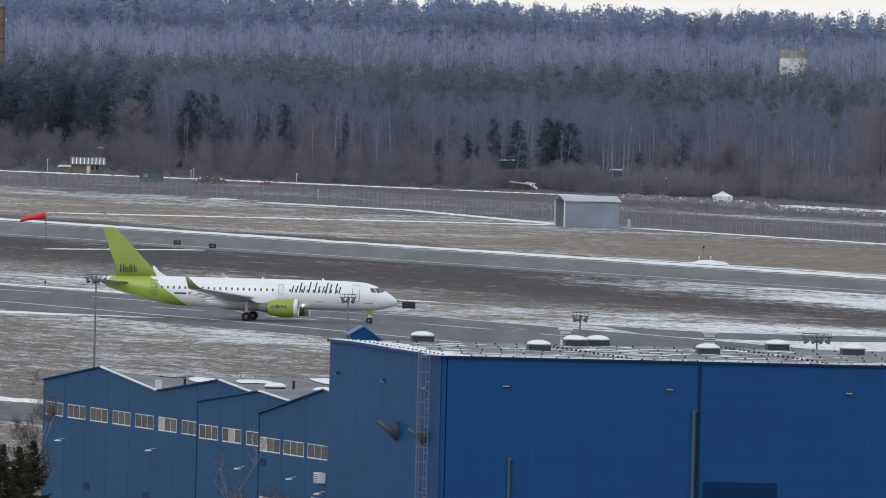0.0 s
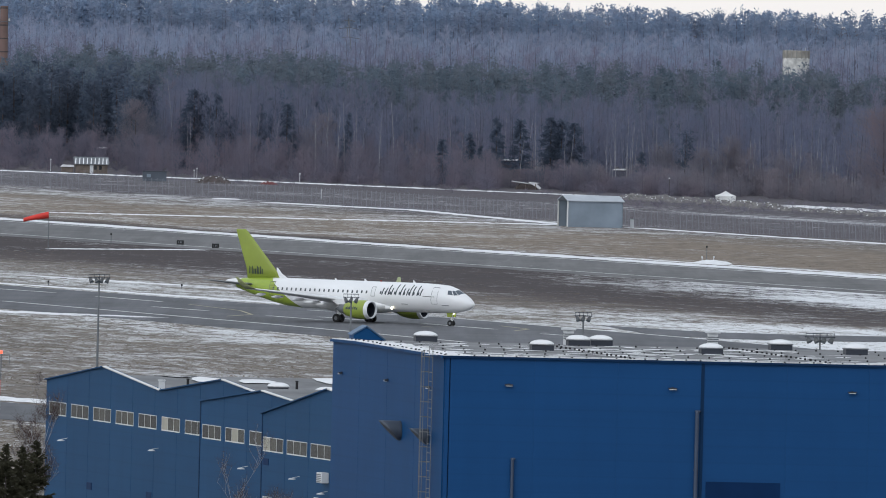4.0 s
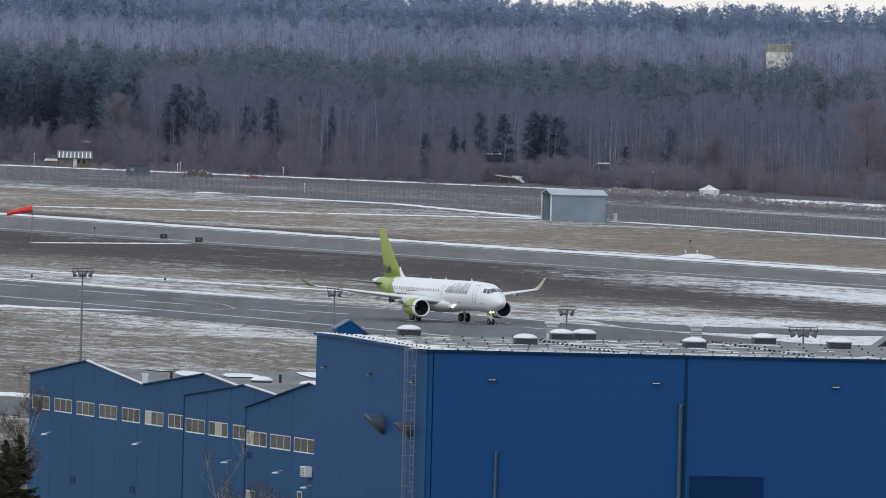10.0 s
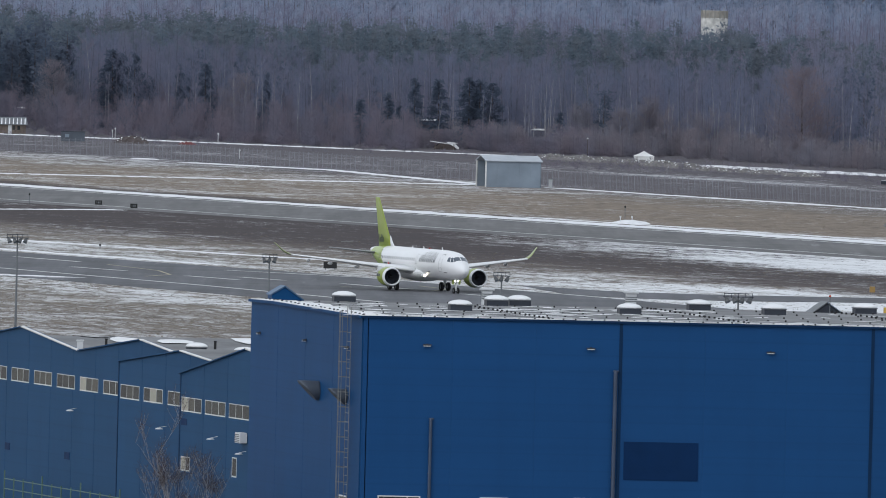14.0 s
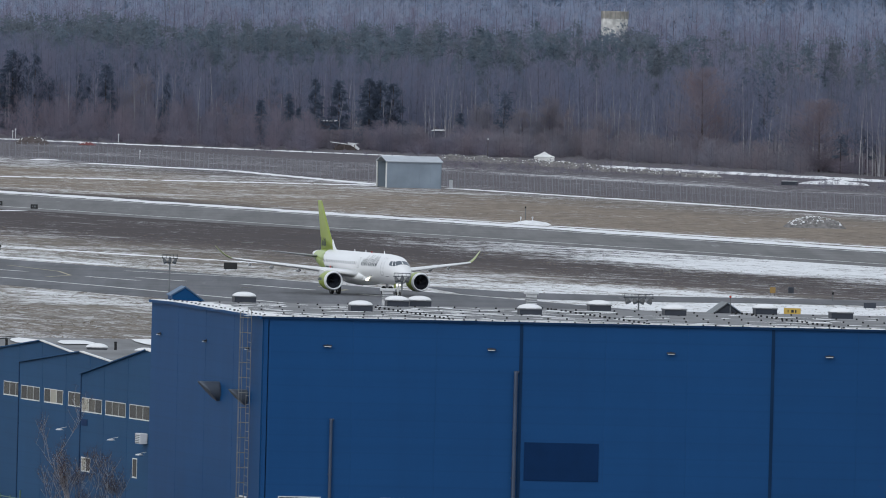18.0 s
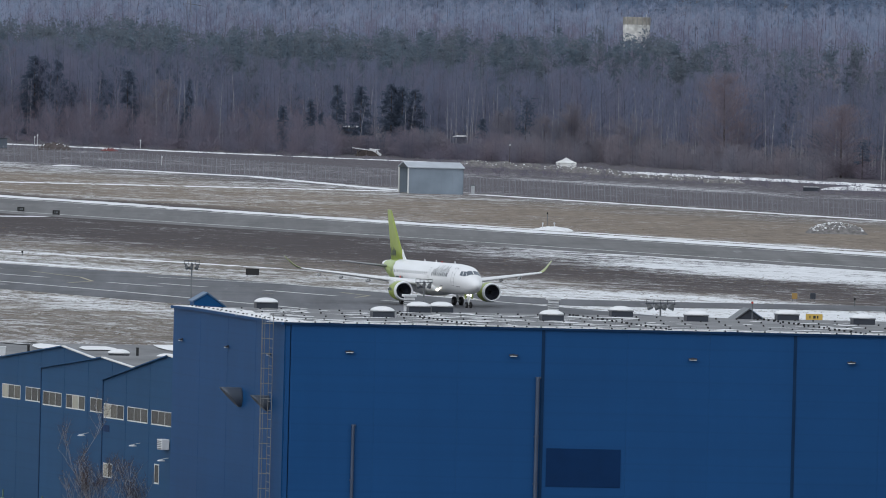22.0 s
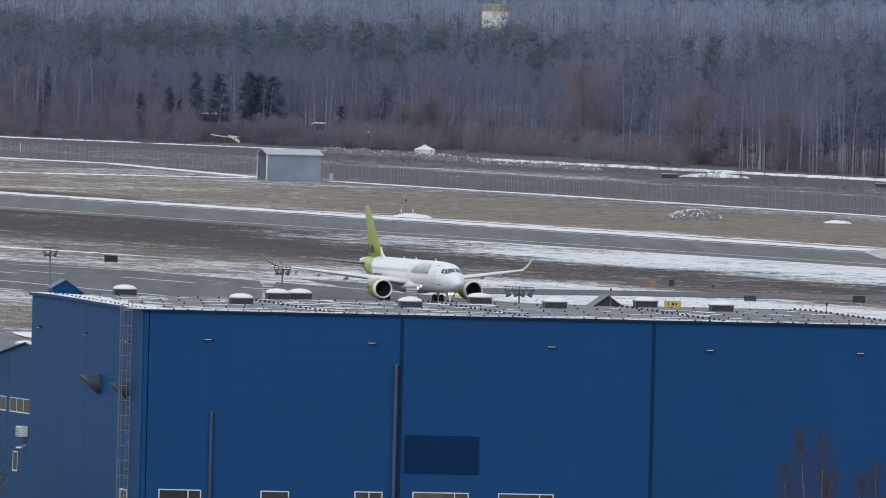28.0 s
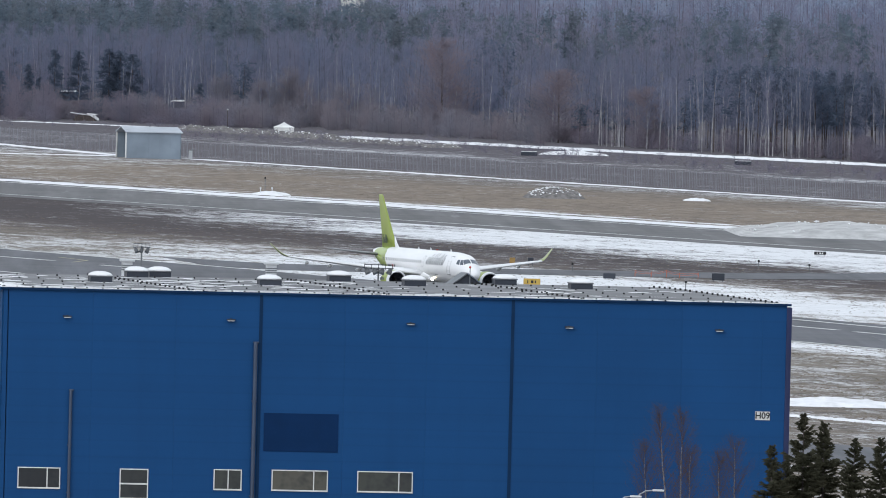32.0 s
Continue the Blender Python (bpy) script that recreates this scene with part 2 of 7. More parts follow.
M = {
    "turf": ground_material(),
    "asphalt": paving("taxiway_asphalt", (0.074, 0.076, 0.084)),
    "runway": paving("runway_asphalt", (0.096, 0.094, 0.094), 0.27),
    "paint": worn("road_paint", (0.62, 0.62, 0.60), 0.7, vary=0.3, big=0.6, fine=3.0),
    "yellow_line": worn("yellow_line_paint", (0.36, 0.33, 0.22), 0.7, vary=0.3, big=0.6),
    "snow": snow_material(),
    "blue": cladding("blue_cladding", (0.0105, 0.062, 0.186), 0.14),
    # Side walls: slightly less blue and less glossy than the front.
    "blue_side": cladding("side_blue_cladding", (0.010, 0.062, 0.175), 0.08),
    "blue_workshop": cladding("weathered_blue_cladding", (0.020, 0.074, 0.168), 0.06),
    "blue_dark": worn("dark_blue_panel", (0.005, 0.026, 0.088), 0.6, shine=0.08),
    "joint": worn("dark_joint", (0.007, 0.028, 0.076), 0.7, shine=0.1),
    "trim": worn("dark_trim", (0.030, 0.036, 0.050), 0.5),
    "roofing": worn("grey_roofing", (0.185, 0.186, 0.190), 0.85, vary=0.3, big=0.25, fine=3.0),
    "white_metal": worn("white_metal", (0.62, 0.63, 0.64), 0.45),
    "frame": worn("window_frame_white", (0.70, 0.70, 0.68), 0.5),
    "dirty_snow": worn("dirty_ploughed_snow", (0.50, 0.495, 0.485), 0.9, vary=0.3, big=0.35, fine=2.5, relief=0.15, shine=0.05),
    "steel": worn("galvanised_steel", (0.30, 0.31, 0.33), 0.45, 0.7),
    "dull": worn("dull_grey_metal", (0.16, 0.17, 0.18), 0.55, 0.2),
    "black": worn("black_plastic", (0.012, 0.012, 0.013), 0.5),
    "concrete": worn("concrete", (0.30, 0.29, 0.27), 0.85, big=0.4, relief=0.01),
    "dead_grass": wood_twigs("dead_grass", (0.175, 0.155, 0.122), (0.225, 0.200, 0.158), (0.285, 0.250, 0.195)),
    "old_wood": worn("weathered_boards", (0.17, 0.14, 0.12), 0.85, vary=0.35, big=0.8),
    "shed": worn("pale_blue_sheet", (0.22, 0.265, 0.315), 0.5, big=0.2),
    "tent": worn("white_canvas", (0.72, 0.72, 0.70), 0.8),
    "red": worn("signal_red", (0.62, 0.045, 0.03), 0.6),
    "yellow": worn("sign_yellow", (0.46, 0.31, 0.06), 0.5),
    "rust": worn("rusty_red_scrap", (0.15, 0.05, 0.05), 0.8),
    "brick": worn("brown_brick", (0.185, 0.125, 0.110), 0.85),
    "rubble": worn("grey_rubble", (0.20, 0.19, 0.185), 0.9, vary=0.5, big=1.5, fine=4.0, relief=0.05, shine=0.05),
    "wire": worn("fence_steel", (0.27, 0.28, 0.31), 0.7, 0.1),
    "cowl": worn("duct_grey", (0.075, 0.090, 0.115), 0.5, 0.3),
    "birch": worn("birch_bark", (0.34, 0.335, 0.35), 0.8, vary=0.35, big=1.2, fine=5.0),
    "bark": worn("brown_bark", (0.085, 0.070, 0.068), 0.9, vary=0.3, big=1.2),
    "bark_grey": worn("grey_brown_bark", (0.130, 0.130, 0.165), 0.9, vary=0.2, big=1.2, shine=0.05),
    # Distance haze is put into the woods' base colours: paler and bluer farther off.
    "twigs": wood_twigs("haze_tinted_twigs", (0.173, 0.196, 0.282), (0.194, 0.218, 0.307), (0.218, 0.243, 0.334)),
    "twigs_haze_mid": wood_twigs("haze_tinted_mid_twigs", (0.226, 0.244, 0.341), (0.249, 0.268, 0.371), (0.275, 0.295, 0.399)),
    "twigs_red": wood_twigs("reddish_twigs", (0.189, 0.185, 0.238), (0.213, 0.205, 0.260), (0.238, 0.226, 0.282)),
    "twigs_alder": wood_twigs("rusty_alder_twigs", (0.222, 0.202, 0.238), (0.246, 0.222, 0.258), (0.270, 0.244, 0.280)),
    "twigs_tan": wood_twigs("greyish_tan_twigs", (0.218, 0.214, 0.256), (0.240, 0.236, 0.278), (0.264, 0.258, 0.300)),
    "needles": wood_twigs("haze_tinted_needles", (0.094, 0.126, 0.182), (0.108, 0.142, 0.198), (0.124, 0.158, 0.214)),
    "needles_haze_mid": wood_twigs("haze_tinted_mid_needles", (0.146, 0.187, 0.235), (0.162, 0.206, 0.252), (0.181, 0.227, 0.273)),
    "twigs_haze_far": wood_twigs("haze_tinted_far_twigs", (0.311, 0.372, 0.506), (0.337, 0.398, 0.534), (0.364, 0.425, 0.564)),
    "needles_haze_far": wood_twigs("haze_tinted_far_needles", (0.242, 0.316, 0.439), (0.266, 0.342, 0.467), (0.293, 0.368, 0.496)),
}


def glass_material():
    """Dark panes: each shows its own dim room, some greener, some with a pale blind half seen."""
    n = Net("dark_window_glass")
    info = n.t.nodes.new("ShaderNodeObjectInfo")
    room = n.ramp(info.outputs["Random"], [(0.0, (0.020, 0.024, 0.030)), (0.35, (0.045, 0.048, 0.050)), (0.7, (0.070, 0.074, 0.066)), (1.0, (0.110, 0.105, 0.088))])
    c = n.mix(n.ramp(n.noise(1.1, 2), [(0.45, 0.0), (0.70, 0.55)]), room, (0.022, 0.025, 0.032))
    n.p.inputs["Specular IOR Level"].default_value = 0.3
    return n.done(c, 0.15)


M["glass"] = glass_material()
M["cap_snow"] = worn("fresh_white_snow", (0.78, 0.78, 0.78), 0.85, vary=0.08, shine=0.05)
M["ladder_steel"] = worn("weathered_pale_steel", (0.21, 0.21, 0.20), 0.6, 0.2)
M["pipe"] = worn("blue_grey_pipe", (0.050, 0.070, 0.115), 0.45, 0.1)
M["curtain"] = worn("pale_blind", (0.42, 0.40, 0.33), 0.8, vary=0.3)


# ---- mesh helpers ----
def part(name, bm, material, parent=None, label=""):
    me = bpy.data.meshes.new(name)
    bm.to_mesh(me)
    bm.free()
    for m in material if isinstance(material, (list, tuple)) else [material]:
        me.materials.append(M[m] if isinstance(m, str) else m)
    ob = new(name, me)
    if parent is not None:
        ob.parent = parent
    return tagged(ob, label=label)


def share(name, ob, m, parent, label=""):
    """Another part on the mesh of ob, at the local pose m."""
    c = new(name, ob.data)
    c.parent = parent
    c.matrix_basis = m
    return tagged(c, label=label)


def thing(name, m, label, category, group="", kind=""):
    ob = new(name)
    ob.empty_display_size = 0.1
    ob.matrix_basis = m
    return tagged(ob, label=label, category=category, group=group, kind=kind)


def box(bm, lo, hi, bevel=0.0, mat=0):
    c = [(a + b) / 2 for a, b in zip(lo, hi)]
    d = [max(1e-4, b - a) for a, b in zip(lo, hi)]
    r = bmesh.ops.create_cube(bm, size=1.0, matrix=Matrix.Translation(c) @ Matrix.Diagonal((*d, 1)))
    vs = r["verts"]
    if bevel:
        es = list({e for v in vs for e in v.link_edges})
        bmesh.ops.bevel(bm, geom=es, offset=bevel, segments=2, profile=0.5, affect="EDGES")
    if mat:
        for f in {f for v in vs if v.is_valid for f in v.link_faces}:
            f.material_index = mat
    return vs


def tube(bm, points, radii, sides=8, cap=True):
    """A round bar along a line of points; radii: one number or one for each point."""
    pts = [Vector(p) for p in points]
    rs = radii if isinstance(radii, (list, tuple)) else [radii] * len(pts)
    rings = []
    for i, p in enumerate(pts):
        way = (pts[min(i + 1, len(pts) - 1)] - pts[max(i - 1, 0)]).normalized()
        side = way.orthogonal().normalized()
        up = way.cross(side)
        rings.append([bm.verts.new(p + (side * math.cos(a) + up * math.sin(a)) * rs[i]) for a in (2 * math.pi * k / sides for k in range(sides))])
    for a, b in zip(rings, rings[1:]):
        for k in range(sides):
            bm.faces.new((a[k], a[(k + 1) % sides], b[(k + 1) % sides], b[k]))
    if cap:
        bm.faces.new(rings[0][::-1])
        bm.faces.new(rings[-1])
    return rings


def loft(bm, rings, cap=True, smooth=True):
    """Skin over closed rings of points of equal count."""
    rs = [[bm.verts.new(p) for p in r] for r in rings]
    n = len(rs[0])
    for a, b in zip(rs, rs[1:]):
        for k in range(n):
            f = bm.faces.new((a[k], a[(k + 1) % n], b[(k + 1) % n], b[k]))
            f.smooth = smooth
    if cap:
        for r in (rs[0][::-1], rs[-1]):
            try:
                bm.faces.new(r)
            except ValueError:
                pass
    return rs


def plate(bm, outline, thick, axis="z"):
    """A flat plate: outline of (a, b) pairs, thickness along axis from 0."""
    def put(a, b, h):
        return (a, b, h) if axis == "z" else (a, h, b) if axis == "y" else (h, a, b)
    lo = [bm.verts.new(put(a, b, 0)) for a, b in outline]
    hi = [bm.verts.new(put(a, b, thick)) for a, b in outline]
    bm.faces.new(lo)
    bm.faces.new(hi[::-1])
    n = len(lo)
    for k in range(n):
        bm.faces.new((lo[k], hi[k], hi[(k + 1) % n], lo[(k + 1) % n]))
    bmesh.ops.recalc_face_normals(bm, faces=bm.faces[:])


def sheet(name, corners, z, material, label, thick=0.03, kind="structure", category=""):
    """A thin slab of paving, paint or snow on the ground."""
    bm = bmesh.new()
    plate(bm, corners, thick)
    bmesh.ops.translate(bm, verts=bm.verts, vec=(0, 0, z))
    ob = part(name, bm, material)
    return tagged(ob, label=label, category=category, kind=kind)


def mesh_of(name, tris, mats, index=None):
    me = bpy.data.meshes.new(name)
    n = len(tris)
    me.vertices.add(n * 3)
    me.vertices.foreach_set("co", np.ascontiguousarray(tris, dtype=np.float32).reshape(-1))
    me.loops.add(n * 3)
    me.loops.foreach_set("vertex_index", np.arange(n * 3, dtype=np.int32))
    me.polygons.add(n)
    me.polygons.foreach_set("loop_start", np.arange(0, n * 3, 3, dtype=np.int32))
    for m in mats:
        me.materials.append(M[m])
    if index is not None:
        me.polygons.foreach_set("material_index", np.ascontiguousarray(index, dtype=np.int32))
    me.update()
    me.validate()
    return me


# ---- ground: one sheet, flat over the airfield, rising to wooded hills behind it ----
def rise(y):
    return float(np.interp(y, [3600, 3900, 4350, 4850, 4925, 4990, 9000], [0, 6.0, 12.5, 20.5, 21.5, 36, 37]))


def build_ground():
    xs = [-3000, -1500, -700, -350, -200, -100, 0, 100, 200, 350, 700, 1500, 3000]
    ys = [-1500, 0, 600, 1000, 1500, 2000, 2500, 3000, 3400, 3600, 3700, 3800, 3900, 4050, 4200, 4350, 4500, 4700, 4850, 4925, 4960, 4990, 5200, 6500, 9000]
    bm = bmesh.new()
    grid = [[bm.verts.new((x, y, rise(y))) for x in xs] for y in ys]
    for a, b in zip(grid, grid[1:]):
        for i in range(len(xs) - 1):
            bm.faces.new((a[i], a[i + 1], b[i + 1], b[i]))
    tagged(part("ground", bm, "turf"), "frozen airfield turf with patchy snow, tan and brown", "ground", kind="structure")


build_ground()


def strip(name, north, south, z, material, label, category, kind="structure", thick=0.03):
    return sheet(name, list(north) + list(south)[::-1], z, material, label, thick, kind, category)


def band_along(a, b, width, shift=0.0, start=0.0, end=1.0):
    """The corners of a strip of that width along the line a-b, shifted to its far side."""
    a, b = Vector(a), Vector(b)
    way = (b - a).normalized()
    far = Vector((-way.y, way.x))
    p, q = a.lerp(b, start) + far * shift, a.lerp(b, end) + far * shift
    return [p - far * width / 2, q - far * width / 2, q + far * width / 2, p + far * width / 2]


RN0, RN1 = (-146.0, 3000.0), (198.0, 2063.0)
RS0, RS1 = (-133.0, 2772.0), (190.0, 1960.0)
strip("runway", [RN0, RN1], [RS0, RS1], 0.01, "runway", "grey asphalt runway with windblown snow along it", "runway")
TN = [(-112.0, 2300.0), (-60.7, 2178.0), (0.2, 2034.0), (48.0, 1884.0), (87.2, 1757.0), (128.0, 1627.0)]
TS = [(-108.0, 2150.0), (-56.1, 2017.0), (-12.2, 1895.0), (36.0, 1767.0), (81.8, 1646.0), (122.0, 1536.0)]
strip("taxiway", TN, TS, 0.01, "asphalt", "dark damp asphalt taxiway with painted lines", "taxiway")
strip("taxiway_branch", [(19.9, 2004.9), (33.1, 1979.3), (48.4, 1977.3), (59.7, 1980.7), (93.2, 1990.2), (117.7, 2015.7)],
      [(25.7, 1953.4), (35.3, 1941.6), (47.6, 1943.1), (58.8, 1949.8), (91.6, 1955.6), (115.3, 1973.2)], 0.018, "asphalt", "dark asphalt taxiway branching off across the snow", "taxiway")
strip("service_road", [(-50.2, 1569.3), (-43.0, 1554.1), (66.4, 1306.5), (75.3, 1283.3)], [(-48.1, 1506.1), (-41.3, 1492.1), (63.9, 1255.3), (72.4, 1232.6)], 0.012, "asphalt", "grey asphalt service road behind the hangars", "road")


def line(name, a, b, width, material, z=0.05, start=0.0, end=1.0, shift=0.0, label=""):
    return sheet(name, band_along(a, b, width, shift, start, end), z, material, label, 0.006)


def paint_lines():
    west = ((-57.5, 2065.7), (-19.6, 1956.0))
    east = ((-19.6, 1956.0), (2.7, 1883.8))
    far = ((80.7, 1649.4), (94.2, 1608.6))
    for a, b in (west, east, far, ((-17.7, 2056.2), (0.2, 2030.6)), ((0.2, 2030.6), (29.1, 1944.1)), ((85.5, 1749.6), (99.5, 1701.2))):
        line("edge_line", a, b, 0.9, "paint", label="worn white taxiway edge line")
    for a, b in (((-64.4, 2199.1), (-55.0, 2164.1)), ((-63.2, 2156.9), (-52.6, 2133.4)), ((-46.3, 2113.0), (-37.4, 2088.6)), ((-37.7, 2053.0), (-30.5, 2035.7)), ((-22.3, 2012.9), (-15.7, 1995.9)),
                 ((-2.5, 1987.6), (6.3, 1963.7)), ((12.1, 1943.7), (19.2, 1925.8)), ((-15.8, 2013.8), (-10.0, 1999.5)), ((85.1, 1713.7), (89.7, 1698.6)), ((91.2, 1692.9), (96.8, 1674.6))):
        line("lane_dash", a, b, 0.9, "paint", label="broken white lane line on asphalt")
    for a, b in (((-33.4, 2074.3), (-26.3, 2041.3)), ((-26.3, 2041.3), (-24.5, 2017.5)), ((-24.5, 2017.5), (-27.5, 2002.6)), ((7.0, 1985.4), (10.5, 1968.8)), ((10.5, 1968.8), (8.7, 1956.4))):
        line("curve_line", a, b, 0.4, "yellow_line", 0.062, label="faded yellow turning line")
    # runway edges
    line("runway_line", RN0, RN1, 0.9, "paint", shift=-7, label="white runway edge line")
    line("runway_line", RS0, RS1, 0.9, "paint", shift=9, label="white runway edge line")


paint_lines()


def ridge_of_snow(name, a, b, width, height, label, seed, pieces=90, start=0.0, end=1.0, shift=0.0, gaps=0.04):
    """A low ploughed bank of snow with an uneven crest and ragged edges."""
    rnd = random.Random(seed)
    a, b = Vector(a), Vector(b)
    way = (b - a).normalized()
    far = Vector((-way.y, way.x))
    bm = bmesh.new()
    rows = []
    for i in range(pieces + 1):
        p = a.lerp(b, start + (end - start) * i / pieces) + far * shift
        taper = min(1, i / 5, (pieces - i) / 5)
        if rnd.random() < gaps:
            taper *= 0.2
        w = width * (0.06 + taper * rnd.uniform(0.7, 1.08))
        h = height * (0.06 + taper * rnd.uniform(0.5, 1.1))
        s = rnd.uniform(-0.12, 0.12) * width
        rows.append([bm.verts.new((*(p + far * (s + k * w)), z)) for k, z in ((-0.5, 0.0), (-0.2, h * 0.8), (0.12, h), (0.5, 0.0))])
    for p, q in zip(rows, rows[1:]):
        for k in range(3):
            bm.faces.new((p[k], p[k + 1], q[k + 1], q[k]))
    for r in (rows[0], rows[-1][::-1]):
        bm.faces.new(r[::-1])
    return tagged(part(name, bm, "snow"), label, "snow", kind="structure")


ridge_of_snow("snow_bank_runway", RN0, RN1, 12.0, 0.10, "ploughed white snow bank beside the runway", 3, shift=1.0, pieces=420, gaps=0.015)
ridge_of_snow("snow_bank_runway_south", (-63.2, 2502.3), (-38.0, 2532.0), 4.0, 0.1, "thin ploughed snow bank along the runway", 4, 60)
ridge_of_snow("snow_bank_runway_east", (24.0, 2566.0), (150.0, 2232.0), 3.0, 0.08, "thin ploughed snow bank beyond the runway", 17, 160, gaps=0.25)
ridge_of_snow("snow_bank_taxiway", (-75.0, 2222.0), (-20.0, 2090.0), 3.2, 0.1, "ploughed snow bank along the taxiway", 5, shift=2, gaps=0.2)
ridge_of_snow("snow_bank_taxiway_north", (-60.0, 2262.0), (2.0, 2130.0), 4.0, 0.08, "windblown line of snow across the turf", 18, 120, gaps=0.4)
ridge_of_snow("snow_bank_track", (-36.0, 3150.0), (-6.0, 3085.0), 7.0, 0.08, "white line of snow along the fence", 20, gaps=0.05)
ridge_of_snow("snow_bank_taxiway_west", (-62.0, 2004.0), (-35.0, 1984.0), 10.0, 0.09, "thin windblown snow on the taxiway", 21, 80, gaps=0.15)
ridge_of_snow("snow_bank_shed", (-7.0, 3088.0), (22.0, 2935.0), 4.2, 0.12, "white line of snow leading to a shed", 6, shift=0, gaps=0.02)
ridge_of_snow("snow_bank_fence", (32.6, 2918.0), (150.1, 2574.8), 4.2, 0.10, "line of snow in front of the fence", 7, shift=0, gaps=0.02, pieces=140)
ridge_of_snow("snow_bank_service_road", (-50.6, 1582.5), (-36.4, 1554.1), 5.0, 0.2, "ploughed snow bank along the service road", 14, pieces=60)
ridge_of_snow("snow_bank_tracks", (67.7, 1381.6), (79.5, 1354.5), 2.5, 0.15, "thin line of snow beside a track", 15, pieces=60)
ridge_of_snow("snow_bank_field", (-75.0, 2924.0), (22.0, 2930.0), 15.0, 0.05, "thin white line of snow across the turf", 16, pieces=140, gaps=0.12)
ridge_of_snow("snow_bank_road", (-108.9, 3608.8), (-0.3, 3443.9), 6.0, 0.18, "snow on the perimeter road", 8, pieces=140, gaps=0.1)
ridge_of_snow("snow_bank_road_middle", (-0.3, 3443.9), (66.0, 3345.0), 6.0, 0.14, "snow on the perimeter road", 19, pieces=90, gaps=0.2)
ridge_of_snow("snow_bank_road_east", (64.0, 3310.0), (177.2, 3042.0), 11.0, 0.35, "snow on the perimeter road", 9, pieces=200, gaps=0.12)


def field_noise(rng, u, v):
    """Smooth random values over the plane, one knot a unit."""
    grid = rng.random((64, 64))
    i, j = np.floor(u).astype(int), np.floor(v).astype(int)
    f, g = u - i, v - j
    i, j = i % 63, j % 63
    return (grid[i, j] * (1 - f) + grid[i + 1, j] * f) * (1 - g) + (grid[i, j + 1] * (1 - f) + grid[i + 1, j + 1] * f) * g


def grass_tufts(count):
    """Tussocks of dead grass that stand out of the thin snow beside the paved strips."""
    rng = np.random.default_rng(77)
    y = 1 / rng.uniform(1 / 2950, 1 / 1090, count)
    x = y * rng.uniform(-0.034, 0.060, count)
    keep = np.ones(count, bool)
    for n, s in (([RN0, RN1], [RS0, RS1]), (TN, TS)):
        n, s = np.array(n)[::-1], np.array(s)[::-1]
        keep &= ~((x < np.interp(y, n[:, 1], n[:, 0]) + 1) & (x > np.interp(y, s[:, 1], s[:, 0]) - 1))
    road = np.array([(-50.2, 1569.3), (-43.0, 1554.1), (66.4, 1306.5), (75.3, 1283.3)]), np.array([(-48.1, 1506.1), (-41.3, 1492.1), (63.9, 1255.3), (72.4, 1232.6)])
    keep &= ~((y < np.interp(x, road[0][:, 0], road[0][:, 1]) + 2) & (y > np.interp(x, road[1][:, 0], road[1][:, 1]) - 2))
    branch = np.array([(19.9, 2004.9), (33.1, 1979.3), (59.7, 1980.7), (117.7, 2015.7)]), np.array([(25.7, 1953.4), (35.3, 1941.6), (58.8, 1949.8), (115.3, 1973.2)])
    keep &= ~((x > branch[0][0, 0]) & (y < np.interp(x, branch[0][:, 0], branch[0][:, 1])) & (y > np.interp(x, branch[1][:, 0], branch[1][:, 1])))
    a = radians(AXIS)
    w = x * math.cos(a) + (y - 2000) * math.sin(a)
    l = y * math.cos(a) - x * math.sin(a)
    west = np.interp(w, [-350, -60, -34, 28, 60, 90, 96, 180, 205, 300, 340, 350], [0.85, 0.8, 0.35, 0.35, 0.7, 0.6, 0.06, 0.06, 0.3, 0.3, 0.15, 0.0])
    east = np.interp(w, [-350, -60, 10, 40, 62, 84, 95, 110, 122, 190, 212, 225, 300, 340, 350], [0.85, 0.75, 0.4, 0.5, 0.2, 0.4, 0.8, 0.6, 0.1, 0.1, 0.2, 0.35, 0.3, 0.15, 0.0])
    chance = np.where(x < 30, west, east)
    patch = 0.5 * field_noise(rng, w / 9 + 99, l / 22 + 99) + 0.5 * field_noise(rng, w / 2.2 + 999, l / 9 + 999)
    keep &= rng.random(count) < chance * np.clip((patch - 0.30) * 3.2, 0.03, 1)
    x, y = x[keep], y[keep]
    n = len(x)
    tris = []
    for blade in range(2):
        turn = rng.uniform(-0.9, 0.9, n)
        half, high = rng.uniform(0.06, 0.22, n), rng.uniform(0.02, 0.06, n)
        dx, dy = np.cos(turn) * half, np.sin(turn) * half
        ox = rng.uniform(-0.15, 0.15, n)
        tip = ox + rng.uniform(-0.2, 0.2, n)
        p = np.stack([x + ox - dx, y - dy, np.full(n, -0.01)], 1)
        q = np.stack([x + ox + dx, y + dy, np.full(n, -0.01)], 1)
        r = np.stack([x + tip, y + rng.uniform(-0.05, 0.05, n), high], 1)
        tris.append(np.stack([p, q, r], 1))
    ob = new("dead_grass", mesh_of("dead_grass", np.concatenate(tris), ["dead_grass"]))
    tagged(ob, "tussocks of dead tan grass standing out of thin snow", "grass", kind="stuff")


